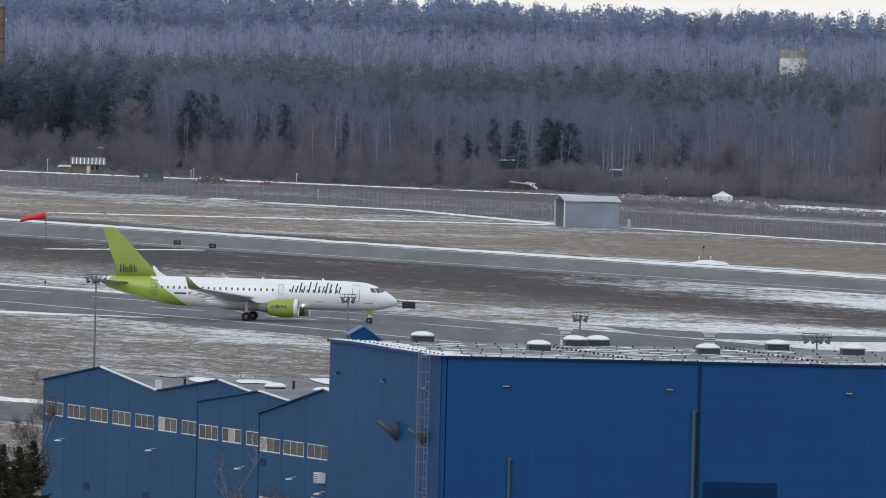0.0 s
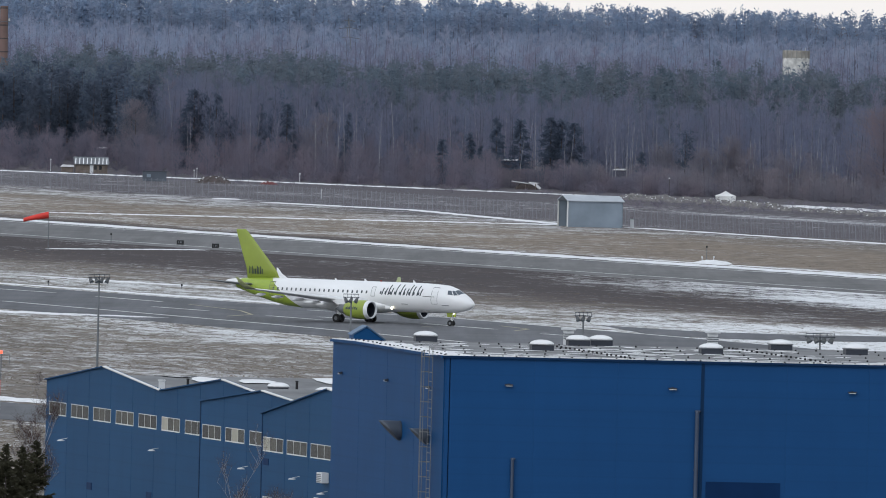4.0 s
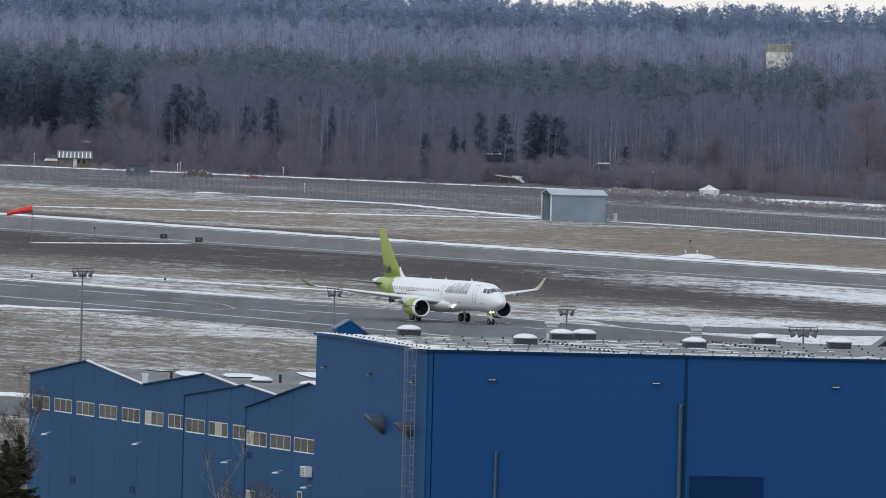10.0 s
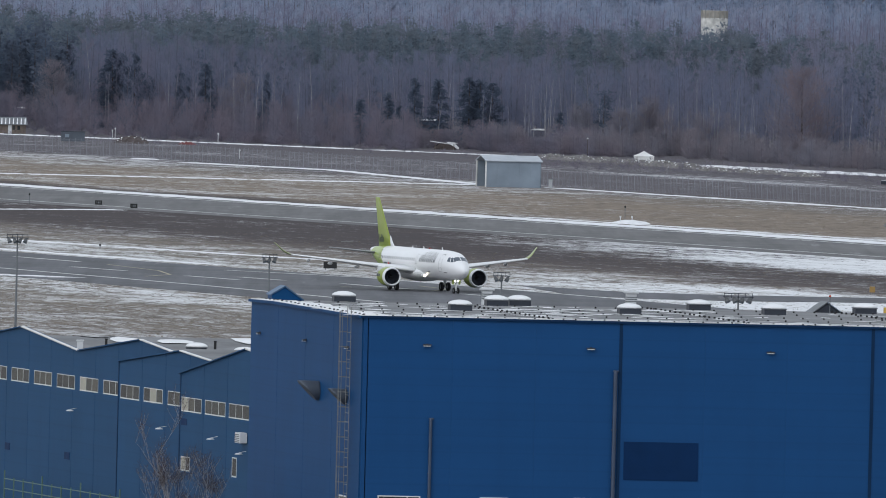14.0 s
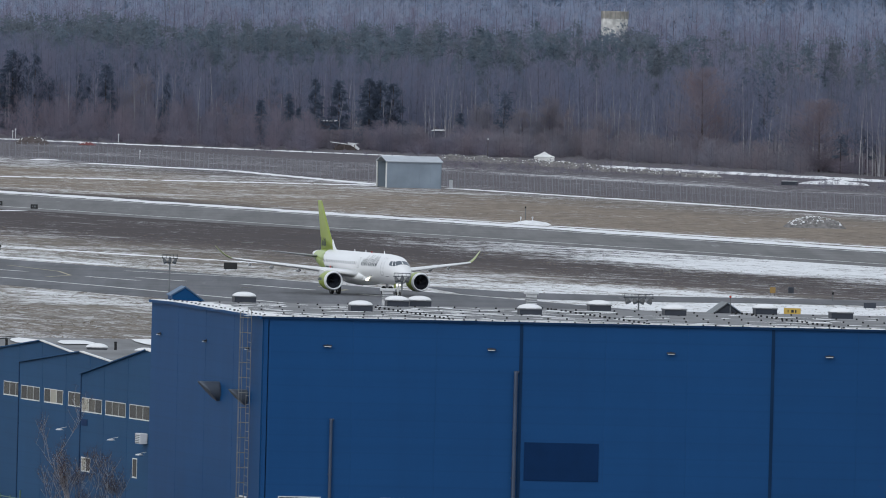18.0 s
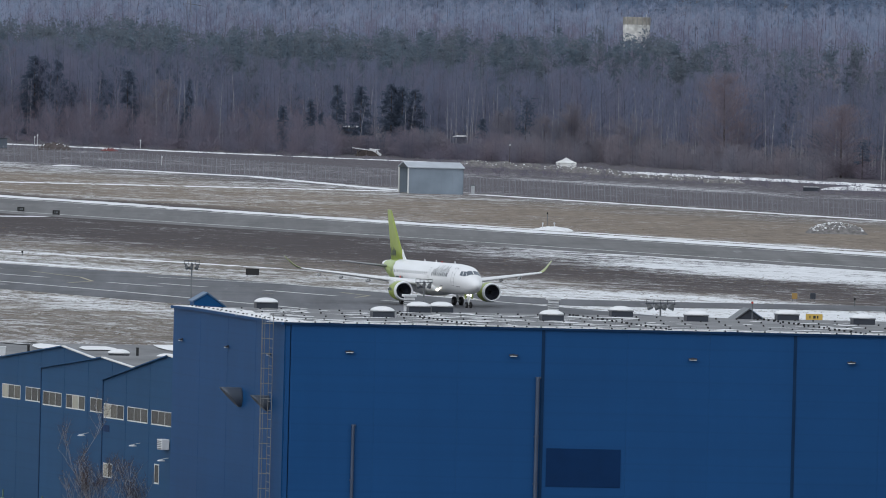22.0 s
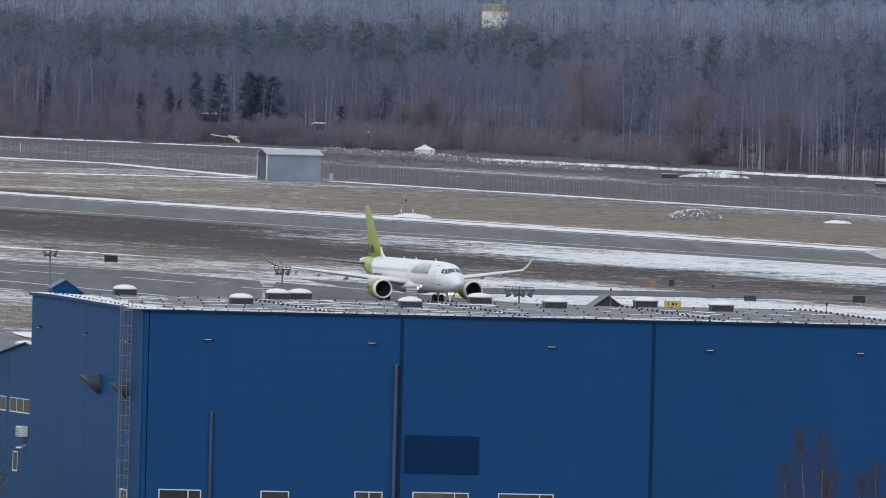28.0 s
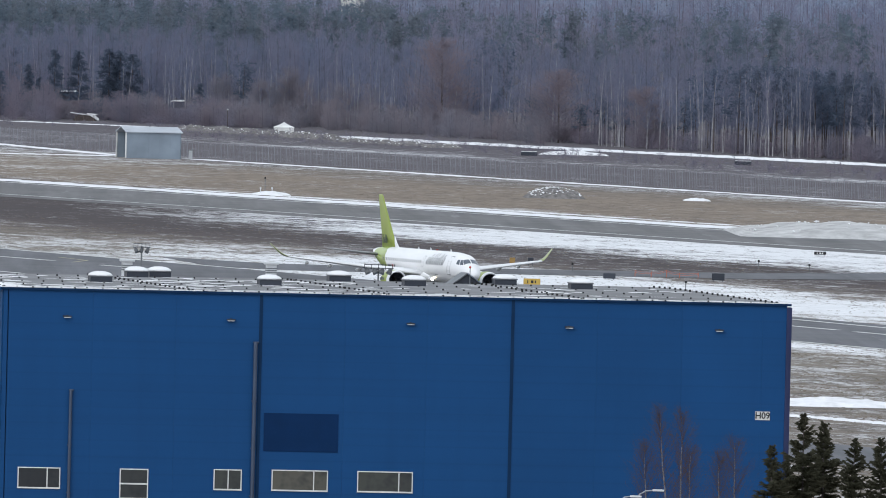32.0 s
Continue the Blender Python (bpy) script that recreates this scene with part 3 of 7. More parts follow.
# ---- the large blue hangar ----
def hangar():
    """Local x runs along the front wall, y into the building, z up."""
    width, deep, skew, top = 50.45, 37.9, -2.6, 17.9
    turn = 6.85
    h = thing("hangar", pose(-0.22, 1000, 0, 0, 0, turn), "large blue metal-clad aircraft hangar with a flat snowy roof", "hangar")

    def roof_z(y):
        return top + 0.005 * min(y, 30) - 0.008 * max(0, y - 30)

    bm = bmesh.new()
    lead, lean = 0.36, -2.78
    fl, fr, bl, br = (lead, 0), (width, 0), (lead + lean, deep), (width + skew, deep)
    lo = [bm.verts.new((*p, 0)) for p in (fl, fr, br, bl)]
    hi = [bm.verts.new((*p, roof_z(p[1]) - 0.14)) for p in (fl, fr, br, bl)]
    for i in range(4):
        bm.faces.new((lo[i], lo[(i + 1) % 4], hi[(i + 1) % 4], hi[i]))
    part("core_wall", bm, "joint", h)
    # cladding bays: proud panels with open joints between them
    cuts = [lead, 0.66, 6.05, 11.35, 16.75, 22.15, 27.4, 32.85, 38.3, 43.75, 48.9, width]
    open_joints = (0.66, 16.75, 32.85)
    for a, b in zip(cuts, cuts[1:]):
        bm = bmesh.new()
        ga, gb = (0.035 if a in open_joints else 0.002), (0.035 if b in open_joints else 0.002)
        box(bm, (a + ga, -0.09, 0.2), (b - gb, -0.01, top - 0.125), 0.004)
        part("wall_panel", bm, "blue", h)
    for x in open_joints[1:]:
        bm = bmesh.new()
        box(bm, (x - 0.10, -0.135, 0.15), (x + 0.10, -0.092, top - 0.14), 0.015)
        part("joint_strip", bm, "joint", h, "dark blue strip over a wall joint")
    side = math.atan2(lean, deep)
    length = math.hypot(lean, deep)
    sw = new("side_wall")
    sw.parent = h
    sw.matrix_basis = pose(lead, 0, 0, 0, 0, math.degrees(-side))
    n = 4
    for i in range(n):
        a, b = length * i / n, length * (i + 1) / n
        bm = bmesh.new()
        vs = [(a + 0.02, 0.2), (b - 0.02, 0.2), (b - 0.02, roof_z(b) - 0.125), (a + 0.02, roof_z(a) - 0.125)]
        plate(bm, vs, -0.08, "x")
        part("wall_panel", bm, "blue_side", sw)
    for i in range(n):
        bm = bmesh.new()
        a, b = length * i / n, length * (i + 1) / n
        plate(bm, [(a + 0.02, 0.2), (b - 0.02, 0.2), (b - 0.02, roof_z(b) - 0.125), (a + 0.02, roof_z(a) - 0.125)], 0.08, "x")
        p = part("wall_panel", bm, "blue", sw)
        p.location.x = width - lead
    # roof slab, edge flashings and parapet trim
    bm = bmesh.new()
    rows = []
    for y in (-0.18, 30, deep + 0.15):
        w0, w1 = lead + lean * y / deep - 0.2, width + skew * y / deep + 0.2
        rows.append([bm.verts.new((x, y, roof_z(y) + dz)) for x, dz in ((w0, -0.12), (w0, 0.0), (w1, 0.0), (w1, -0.12))])
    for p, q in zip(rows, rows[1:]):
        for k in range(4):
            bm.faces.new((p[k], p[(k + 1) % 4], q[(k + 1) % 4], q[k]))
    bm.faces.new(rows[0][::-1])
    bm.faces.new(rows[-1])
    part("roof", bm, "roofing", h, "grey membrane roof")
    bm = bmesh.new()
    box(bm, (lead - 0.25, -0.26, top - 0.13), (width + 0.25, -0.181, top + 0.02), 0.01)
    part("eaves_trim", bm, "joint", h)
    bm = bmesh.new()
    box(bm, (width - 0.02, -0.16, 0.1), (width + 0.32, 0.3, top - 0.2), 0.06)
    part("corner_trim", bm, worn("dark_violet_trim", (0.012, 0.020, 0.078), 0.5), h)
    bm = bmesh.new()
    vs = [(-0.3, top - 0.15), (length * 0.79, roof_z(30) - 0.15), (length, roof_z(length) - 0.15), (length, roof_z(length) + 0.02), (length * 0.79, roof_z(30) + 0.02), (-0.3, top + 0.02)]
    plate(bm, vs, 0.08, "x")
    bmesh.ops.translate(bm, verts=bm.verts, vec=(-0.3, 0, 0))
    part("eaves_trim", bm, "blue_side", sw)
    # snow on the roof edge and thin patches on the membrane
    rnd = random.Random(11)
    bm = bmesh.new()
    for i in range(40):
        y0 = i * 0.95
        w = rnd.uniform(1.1, 2.3) * (1.0 if i < 30 else 0.6)
        box(bm, (lead + lean * y0 / deep - 0.2, y0, roof_z(y0) - 0.01), (lead + lean * y0 / deep + w, y0 + 0.97, roof_z(y0) + rnd.uniform(0.03, 0.09)))
    part("roof_edge_snow", bm, "cap_snow", h, "white snow along the roof edge")
    bm = bmesh.new()
    x0 = lead
    while x0 < width - 1.0:
        w = rnd.uniform(0.5, 2.4)
        if rnd.random() < 0.72:
            box(bm, (x0, -0.12, top - 0.01), (min(x0 + w, width), rnd.uniform(0.3, 0.9), top + rnd.uniform(0.025, 0.06)))
        x0 += w + 0.05
    tagged(part("eaves_snow", bm, "cap_snow", h, "broken line of snow along the eaves"), kind="stuff")
    bm = bmesh.new()
    for i in range(430):
        y0 = rnd.uniform(0.1, 30) if i < 190 else rnd.uniform(0.0, 3.0)
        x0 = rnd.uniform(0.3, width - 2) * (1.0 if rnd.random() < 0.6 else 0.6)
        w, d = rnd.uniform(0.4, 3.2), rnd.uniform(0.3, 2.6)
        pts = [(x0 + skew * y0 / deep + w * 0.5 * math.cos(a) * rnd.uniform(0.6, 1.1), y0 + d * 0.5 * math.sin(a) * rnd.uniform(0.6, 1.1)) for a in (k * math.pi / 4 for k in range(8))]
        pts = [(x, min(max(y, -0.1), deep - 0.3)) for x, y in pts]
        lo = [bm.verts.new((x, y, roof_z(y) + 0.03)) for x, y in pts]
        bm.faces.new(lo)
    tagged(part("roof_snow", bm, "cap_snow", h, "thin patches of melting snow"), kind="stuff")
    # rows of dark feet that carry the lightning wire
    bm = bmesh.new()
    for y in (0.12, 7.5, 15.0, 22.5, 30.0):
        gap = 0.9 if y < 1 else 1.3
        for i in range(int(width / gap)):
            x = 0.4 + i * gap + rnd.uniform(-0.1, 0.1)
            yy = max(0.1, y + rnd.uniform(-0.3, 0.3))
            box(bm, (x + skew * yy / deep - 0.05, yy - 0.05, roof_z(yy)), (x + skew * yy / deep + 0.05, yy + 0.05, roof_z(yy) + 0.10))
    for x in (0.5, 12.5, 25, 37.5, width - 0.5):
        for i in range(24):
            y = 0.6 + i * 1.5 + rnd.uniform(-0.2, 0.2)
            box(bm, (x + skew * y / deep - 0.06, y - 0.06, roof_z(y)), (x + skew * y / deep + 0.06, y + 0.06, roof_z(y) + 0.13))
    part("wire_foot", bm, "black", h, "small black feet of the lightning wire")
    tagged(h.children[-1], kind="stuff")
    # downpipes
    for x, z1, r in ((4.74, 11.5, 0.10), (16.43, 14.75, 0.13)):
        bm = bmesh.new()
        tube(bm, [(x, -0.24, 0.1), (x, -0.24, z1 - 0.1), (x + 0.06, -0.24, z1)], r, 10)
        box(bm, (x - r, -0.3, z1 - 0.05), (x + r + 0.08, -0.1, z1 + 0.06), 0.02)
        for z in range(2, int(z1), 3):
            box(bm, (x - r - 0.03, -0.2, z), (x + r + 0.03, -0.08, z + 0.08))
        part("downpipe", bm, "pipe", h, "blue-grey vertical downpipe")
    # dark louvre field
    bm = bmesh.new()
    box(bm, (17.1, -0.13, 7.9), (21.85, -0.1, 10.32))
    for i in range(4):
        z = 7.93 + i * 0.60
        box(bm, (17.13, -0.136, z), (21.82, -0.125, z + 0.55))
    part("louvre_panel", bm, "blue_dark", h, "dark blue ventilation louvre")
    # windows in the front wall
    for x0, x1, z0, z1, splits in ((1.50, 4.21, 5.28, 6.60, (0.68,)), (7.99, 9.81, 4.72, 6.62, ()), (13.97, 15.76, 5.40, 6.70, (0.5,)),
                                   (17.67, 21.26, 5.42, 6.74, (0.74,)), (23.14, 26.69, 5.44, 6.76, (0.74,))):
        window(h, x0, x1, z0, z1, splits, -0.09, rail=not splits, t=0.065)
    # wall lamps
    for x in (4.4, 14.83, 26.3, 36.45, 46.1):
        wall_lamp(h, x, -0.09, roof_z(0) - 1.75)
    # name board
    bm = bmesh.new()
    box(bm, (48.55, -0.13, 10.5), (49.5, -0.095, 11.05), 0.01)
    sign = part("sign_board", bm, "frame", h, "white board with dark characters")
    txt = bpy.data.curves.new("sign_text", "FONT")
    txt.body, txt.size, txt.extrude, txt.offset = "H09", 0.56, 0.004, 0.012
    txt.align_x = txt.align_y = "CENTER"
    tmp = new("sign_text", txt)
    deps = bpy.context.evaluated_depsgraph_get()
    me = bpy.data.meshes.new_from_object(tmp.evaluated_get(deps))
    bpy.data.objects.remove(tmp)
    me.materials.clear()
    me.materials.append(M["black"])
    o = new("sign_text", me)
    o.parent = sign
    o.matrix_basis = pose(49.025, -0.136, 10.775, 90, 0, 0)
    # lamps, cowls and ladder on the side wall
    for p in (0.115, 0.49, 0.91):
        y = p * length
        wall_lamp(sw, -0.08, y, roof_z(y) - 2.15, side=True)
    for y, r, ln in ((0.37 * length, 0.62, 1.5), (0.125 * length, 0.5, 1.3)):
        cowl(sw, y, 12.75 if y > 10 else 12.65, r, ln)
    ladder(sw, 3.0, roof_z(4) + 0.5)
    window(sw, 0.10 * length, 0.16 * length, 4.9, 6.4, (), -0.09, rail=False, side=True)
    return h, roof_z


def window(parent, x0, x1, z0, z1, splits, face, rail=False, side=False, deep=0.06, t=0.09):
    """A window set on a wall that faces -y (or -x with side): frame, sill and one pane for each light."""
    w = new("window")
    w.parent = parent
    w.matrix_basis = pose(face, x1, 0, 0, 0, -90) if side else pose(x0, face, 0)
    wd = x1 - x0
    bm = bmesh.new()
    box(bm, (0, -deep, z0), (wd, 0, z0 + t))
    box(bm, (0, -deep, z1 - t), (wd, 0, z1))
    edges = [0.0] + [s * wd for s in splits] + [wd - t]
    for e in edges:
        box(bm, (e, -deep, z0 + t), (e + t, 0, z1 - t))
    if rail:
        zm = (z0 + z1) / 2
        box(bm, (t, -deep, zm - 0.05), (wd - t, 0, zm + 0.05))
    part("window_frame", bm, "frame", w)
    bm = bmesh.new()
    box(bm, (-0.02, -deep * 1.3, z0 - 0.03), (wd + 0.02, 0, z0 - 0.002))
    part("window_sill", bm, "frame", w)
    for i, (a, b) in enumerate(zip(edges, edges[1:])):
        bm = bmesh.new()
        box(bm, (a + t, -deep * 0.4, z0 + t), (b, -deep * 0.3, z1 - t))
        part("pane", bm, "curtain" if random.random() < 0.14 else "glass", w)
    return w


def wall_lamp(parent, x, y, z, side=False):
    l = new("wall_lamp")
    l.parent = parent
    l.matrix_basis = pose(x, y, z, 0, 0, -90 if side else 0)
    bm = bmesh.new()
    box(bm, (-0.26, -0.26, -0.04), (0.26, -0.04, 0.05), 0.012)
    part("lamp_body", bm, "trim", l)
    bm = bmesh.new()
    box(bm, (-0.22, -0.27, -0.08), (0.22, -0.09, -0.041), 0.008)
    part("lamp_glass", bm, "white_metal", l)
    bm = bmesh.new()
    box(bm, (-0.05, -0.1, -0.04), (0.05, 0.0, 0.09), 0.01)
    part("bracket", bm, "black", l)


def cowl(parent, y, z, r, ln):
    """A conical exhaust cowl that points away from the wall, cut obliquely."""
    bm = bmesh.new()
    rings = []
    for k in range(6):
        f = k / 5
        ring = []
        for i in range(20):
            a = 2 * math.pi * i / 20
            yy, zz = math.cos(a) * r, math.sin(a) * r
            reach = 0.25 + (ln - 0.25) * (0.5 + 0.5 * math.sin(a))
            ring.append((-f * reach, y + yy * (1 + 0.05 * f), z + zz * (1 + 0.02 * f)))
        rings.append(ring)
    loft(bm, rings)
    part("exhaust_cowl", bm, "cowl", parent, "grey sheet-metal exhaust cowl")


def ladder(parent, y, top):
    l = new("roof_ladder")
    l.parent = parent
    l.matrix_basis = pose(-0.1, y, 0)
    for s in (-0.6, 0.6):
        bm = bmesh.new()
        tube(bm, [(-0.25, s, 3.0), (-0.25, s, top)], 0.022, 6)
        part("rail", bm, "ladder_steel", l)
    bm = bmesh.new()
    tube(bm, [(-0.25, -0.6, 0), (-0.25, 0.6, 0)], 0.022, 5)
    rung = part("rung", bm, "ladder_steel", l)
    rung.location.z = 3.2
    n = int((top - 4.2) / 0.565)
    for i in range(1, n):
        share("rung", rung, pose(0, 0, 3.2 + i * 0.565), l)
    bm = bmesh.new()
    arc = [(-0.25 - 0.62 * math.sin(math.pi * k / 10), -0.6 * math.cos(math.pi * k / 10), 0) for k in range(11)]
    tube(bm, arc, 0.02, 5)
    hoop = part("hoop", bm, "ladder_steel", l)
    hoop.location.z = 5.4
    m = int((top - 5.6) / 0.65)
    for i in range(1, m):
        share("hoop", hoop, pose(0, 0, 5.4 + i * 0.95), l)
    for k in (3, 5, 7):
        bm = bmesh.new()
        tube(bm, [(*arc[k][:2], 5.4), (*arc[k][:2], top - 0.3)], 0.02, 5)
        part("cage_bar", bm, "ladder_steel", l)


HANGAR, ROOF_Z = hangar()


def on_roof(x, y):
    """World place of a point at plan position x, y on the hangar's roof."""
    m = HANGAR.matrix_basis.inverted() @ Vector((x, y, 0))
    return m.x, m.y, ROOF_Z(m.y)


def skylight(x, y, size=1.42, group="roof skylights"):
    lx, ly, z = on_roof(x, y)
    s = thing("roof_skylight", HANGAR.matrix_basis @ pose(lx, ly, z), "domed roof skylight on a dark kerb, capped with snow", "skylight", group)
    bm = bmesh.new()
    h = size / 2
    box(bm, (-h, -h, -0.02), (h, h, 0.34), 0.03)
    part("kerb", bm, "trim", s)
    bm = bmesh.new()
    box(bm, (-h - 0.05, -h - 0.05, 0.34), (h + 0.05, h + 0.05, 0.42), 0.02)
    part("rim", bm, "dull", s)
    bm = bmesh.new()
    rings = []
    for k in range(6):
        f = math.cos(k / 5 * math.pi / 2) * (h + 0.06) + 0.01
        z = 0.40 + 0.30 * math.sin(k / 5 * math.pi / 2)
        rings.append([(f * math.copysign(abs(math.cos(a)) ** 0.6, math.cos(a)), f * math.copysign(abs(math.sin(a)) ** 0.6, math.sin(a)), z) for a in (2 * math.pi * i / 20 + 0.01 for i in range(20))])
    loft(bm, rings)
    part("snow_cap", bm, "cap_snow", s, "rounded cap of snow")
    return s


FIRST = skylight(6.3, 1018.6)
for x, y in ((-1.2, 1036.0), (8.75, 1034.0), (10.25, 1036.5), (17.2, 1020.5), (22.0, 1036.5), (26.7, 1028.0), (32.9, 1038.0), (37.6, 1030.5)):
    copy_thing(FIRST, HANGAR.matrix_basis @ pose(*on_roof(x, y)))


def roof_vent(x, y, tall):
    v = thing("roof_vent", HANGAR.matrix_basis @ pose(*on_roof(x, y)), "boxy white roof ventilator with a flat hood", "roof vent", "roof vents")
    bm = bmesh.new()
    box(bm, (-0.32, -0.32, -0.02), (0.32, 0.32, tall - 0.2), 0.02)
    part("shaft", bm, "white_metal", v)
    for i in range(3):
        bm = bmesh.new()
        box(bm, (-0.36, -0.36, tall * 0.35 + i * 0.14), (0.36, 0.36, tall * 0.35 + 0.06 + i * 0.14), 0.01)
        part("louvre", bm, "dull", v)
    bm = bmesh.new()
    box(bm, (-0.45, -0.45, tall - 0.2), (0.45, 0.45, tall - 0.04), 0.03)
    part("hood", bm, "white_metal", v)


roof_vent(8.15, 1037.0, 1.15)
roof_vent(17.6, 1038.5, 1.15)


M["blue_pale"] = worn("pale_blue_roof_sheet", (0.07, 0.135, 0.235), 0.5)


def roof_gable(x, y, material, label):
    """A small gabled roof house at the far edge of the roof."""
    g = thing("roof_gable", HANGAR.matrix_basis @ pose(*on_roof(x, y)), label, "roof house", "roof houses")
    bm = bmesh.new()
    plate(bm, [(-1.0, -0.2), (1.0, -0.2), (1.0, 0.05), (-0.15, 0.85), (-1.0, 0.35)], 2.4, "y")
    part("gable_wall", bm, material, g)
    bm = bmesh.new()
    plate(bm, [(-1.1, 0.32), (-0.15, 0.88), (1.1, 0.0), (1.1, 0.08), (-0.15, 0.97), (-1.1, 0.40)], 2.6, "y")
    bmesh.ops.translate(bm, verts=bm.verts, vec=(0, -0.1, 0))
    part("gable_roof", bm, "blue_pale", g)


roof_gable(-4.9, 1035.0, "blue_side", "small blue gabled house on the hangar roof")


def roof_ridge(x, y):
    """A low ridged roof hood, its slopes in grey-blue sheet, with a thin pole and a red lamp before it."""
    g = thing("roof_hood", HANGAR.matrix_basis @ pose(*on_roof(x, y)), "low grey-blue ridged hood on the hangar roof with a red lamp", "roof hood")
    bm = bmesh.new()
    plate(bm, [(-1.05, -0.2), (1.25, -0.2), (0.1, 0.60)], 2.6, "y")
    part("front_face", bm, "trim", g)
    for a, c, m in (((-1.15, -0.25), (0.1, 0.66), "dull"), ((0.1, 0.66), (1.4, -0.25), "pale_slope")):
        bm = bmesh.new()
        plate(bm, [a, c, (c[0], c[1] + 0.07), (a[0], a[1] + 0.07)], 2.9, "y")
        bmesh.ops.translate(bm, verts=bm.verts, vec=(0, -0.15, 0))
        part("slope", bm, m, g)
    bm = bmesh.new()
    tube(bm, [(0.2, -0.5, -0.1), (0.2, -0.5, 1.02)], 0.03, 6)
    part("pole", bm, "dull", g)
    bm = bmesh.new()
    bmesh.ops.create_uvsphere(bm, u_segments=8, v_segments=6, radius=0.08, matrix=Matrix.Translation((0.2, -0.5, 1.1)))
    part("red_lamp", bm, "beacon_red", g)


M["pale_slope"] = worn("pale_grey_blue_sheet", (0.20, 0.24, 0.30), 0.5)
M["beacon_red"] = worn("red_lamp_glass", (0.45, 0.05, 0.03), 0.3)
roof_ridge(30.35, 1038.0)


# ---- the row of lower blue workshops with gabled roofs ----
LAMPS = ((7.4, 8.2), (36.5, 8.45), (66.4, 8.2), (84.0, 8.1), (92.2, 7.4))


def workshops():
    """Local x runs along the facade towards the viewer, y into the building."""
    turn = math.degrees(math.atan2(-0.97057, 0.24082))
    base = pose(-28.47, 1140, 0, 0, 0, turn)
    blocks = (
        (0.0, [(0, 12.4), (18.9, 13.85), (36.9, 12.7), (55.9, 14.0), (70.0, 13.2)], 0.0, 10.9, 0.95, 7.05, [1.1 + 7.25 * i for i in range(7)], 5.6),
        (-0.6, [(51.8, 12.4), (70.4, 13.65), (87.0, 12.9)], 52.4, 10.85, 0.95, 7.1, [52.5, 59.5, 66.7], 5.6),
        (-1.2, [(72.9, 12.2), (91.9, 14.4), (100.0, 13.9)], 73.8, 10.65, 0.95, 6.9, [73.3, 80.2, 87.1, 93.9], 5.8),
    )
    for off, prof, start, zw, hw, pitch, wins, wl in blocks:
        b = thing("workshop", base, "long blue metal-clad workshop with gabled roofs and ribbon windows", "workshop", "workshops")
        deep = 34.0
        # facade bays
        xa, xb = prof[0][0], prof[-1][0]
        nb = max(2, round((xb - xa) / 7.1))
        px, pz = [p[0] for p in prof], [p[1] for p in prof]
        for i in range(nb):
            a, c = xa + (xb - xa) * i / nb, xa + (xb - xa) * (i + 1) / nb
            mids = [p for p in px if a + 0.05 < p < c - 0.05]
            tops = [c - 0.03] + mids[::-1] + [a + 0.03]
            bm = bmesh.new()
            plate(bm, [(a + 0.03, 0), (c - 0.03, 0)] + [(x, float(np.interp(x, px, pz)) - 0.01) for x in tops], 0.3, "y")
            bmesh.ops.translate(bm, verts=bm.verts, vec=(0, off, 0))
            part("wall_panel", bm, "blue_workshop", b)
        bm = bmesh.new()
        plate(bm, [(xa, 0), (xb, 0)] + [(x, z - 0.8) for x, z in prof[::-1]], deep - 0.5, "y")
        bmesh.ops.translate(bm, verts=bm.verts, vec=(0, off + 0.29, 0))
        part("core_wall", bm, "blue_dark", b)
        for (x0, z0), (x1, z1) in zip(prof, prof[1:]):
            bm = bmesh.new()
            plate(bm, [(x0, z0 - 0.75), (x1, z1 - 0.75), (x1, z1 - 0.57), (x0, z0 - 0.57)], deep, "y")
            bmesh.ops.translate(bm, verts=bm.verts, vec=(0, off + 0.32, 0))
            part("roof", bm, "roofing", b)
            bm = bmesh.new()
            plate(bm, [(x0, z0 - 0.03), (x1, z1 - 0.03), (x1, z1 + 0.05), (x0, z0 + 0.05)], 0.24, "y")
            bmesh.ops.translate(bm, verts=bm.verts, vec=(0, off - 0.19, 0))
            part("verge_trim", bm, "frame" if z1 < z0 else "blue_workshop", b)
        for x in wins:
            window(b, x, x + wl, zw - hw, zw, (0.33, 0.66), off, deep=0.02, t=0.05)
        # snow patches on the roof
        rnd = random.Random(21 + int(start))
        bm = bmesh.new()
        for i in range(70):
            x, y = rnd.uniform(xa + 1, xb - 3), off + rnd.uniform(4, deep - 3)
            w, d = rnd.uniform(2, 9), rnd.uniform(0.8, 4.0)
            pts = [(x + w / 2 * math.cos(a) * rnd.uniform(0.6, 1.1), y + d / 2 * math.sin(a) * rnd.uniform(0.6, 1.1)) for a in (k * math.pi / 4 for k in range(8))]
            bm.faces.new([bm.verts.new((min(max(p, xa), xb), q, float(np.interp(min(max(p, xa), xb), px, pz)) - 0.50)) for p, q in pts])
        tagged(part("roof_snow", bm, "cap_snow", b, "patches of melting snow"), kind="stuff")
        for x, z in LAMPS:
            if start - 0.5 < x < start + (49 if start == 0 else 18.5):
                dome_lamp(b, x, off, z)
        if start > 0:
            bm = bmesh.new()
            box(bm, (xa - 0.12, off - 0.03, 0), (xa + 0.12, off + 0.4, pz[0] - 0.02), 0.02)
            part("corner_trim", bm, "joint", b)
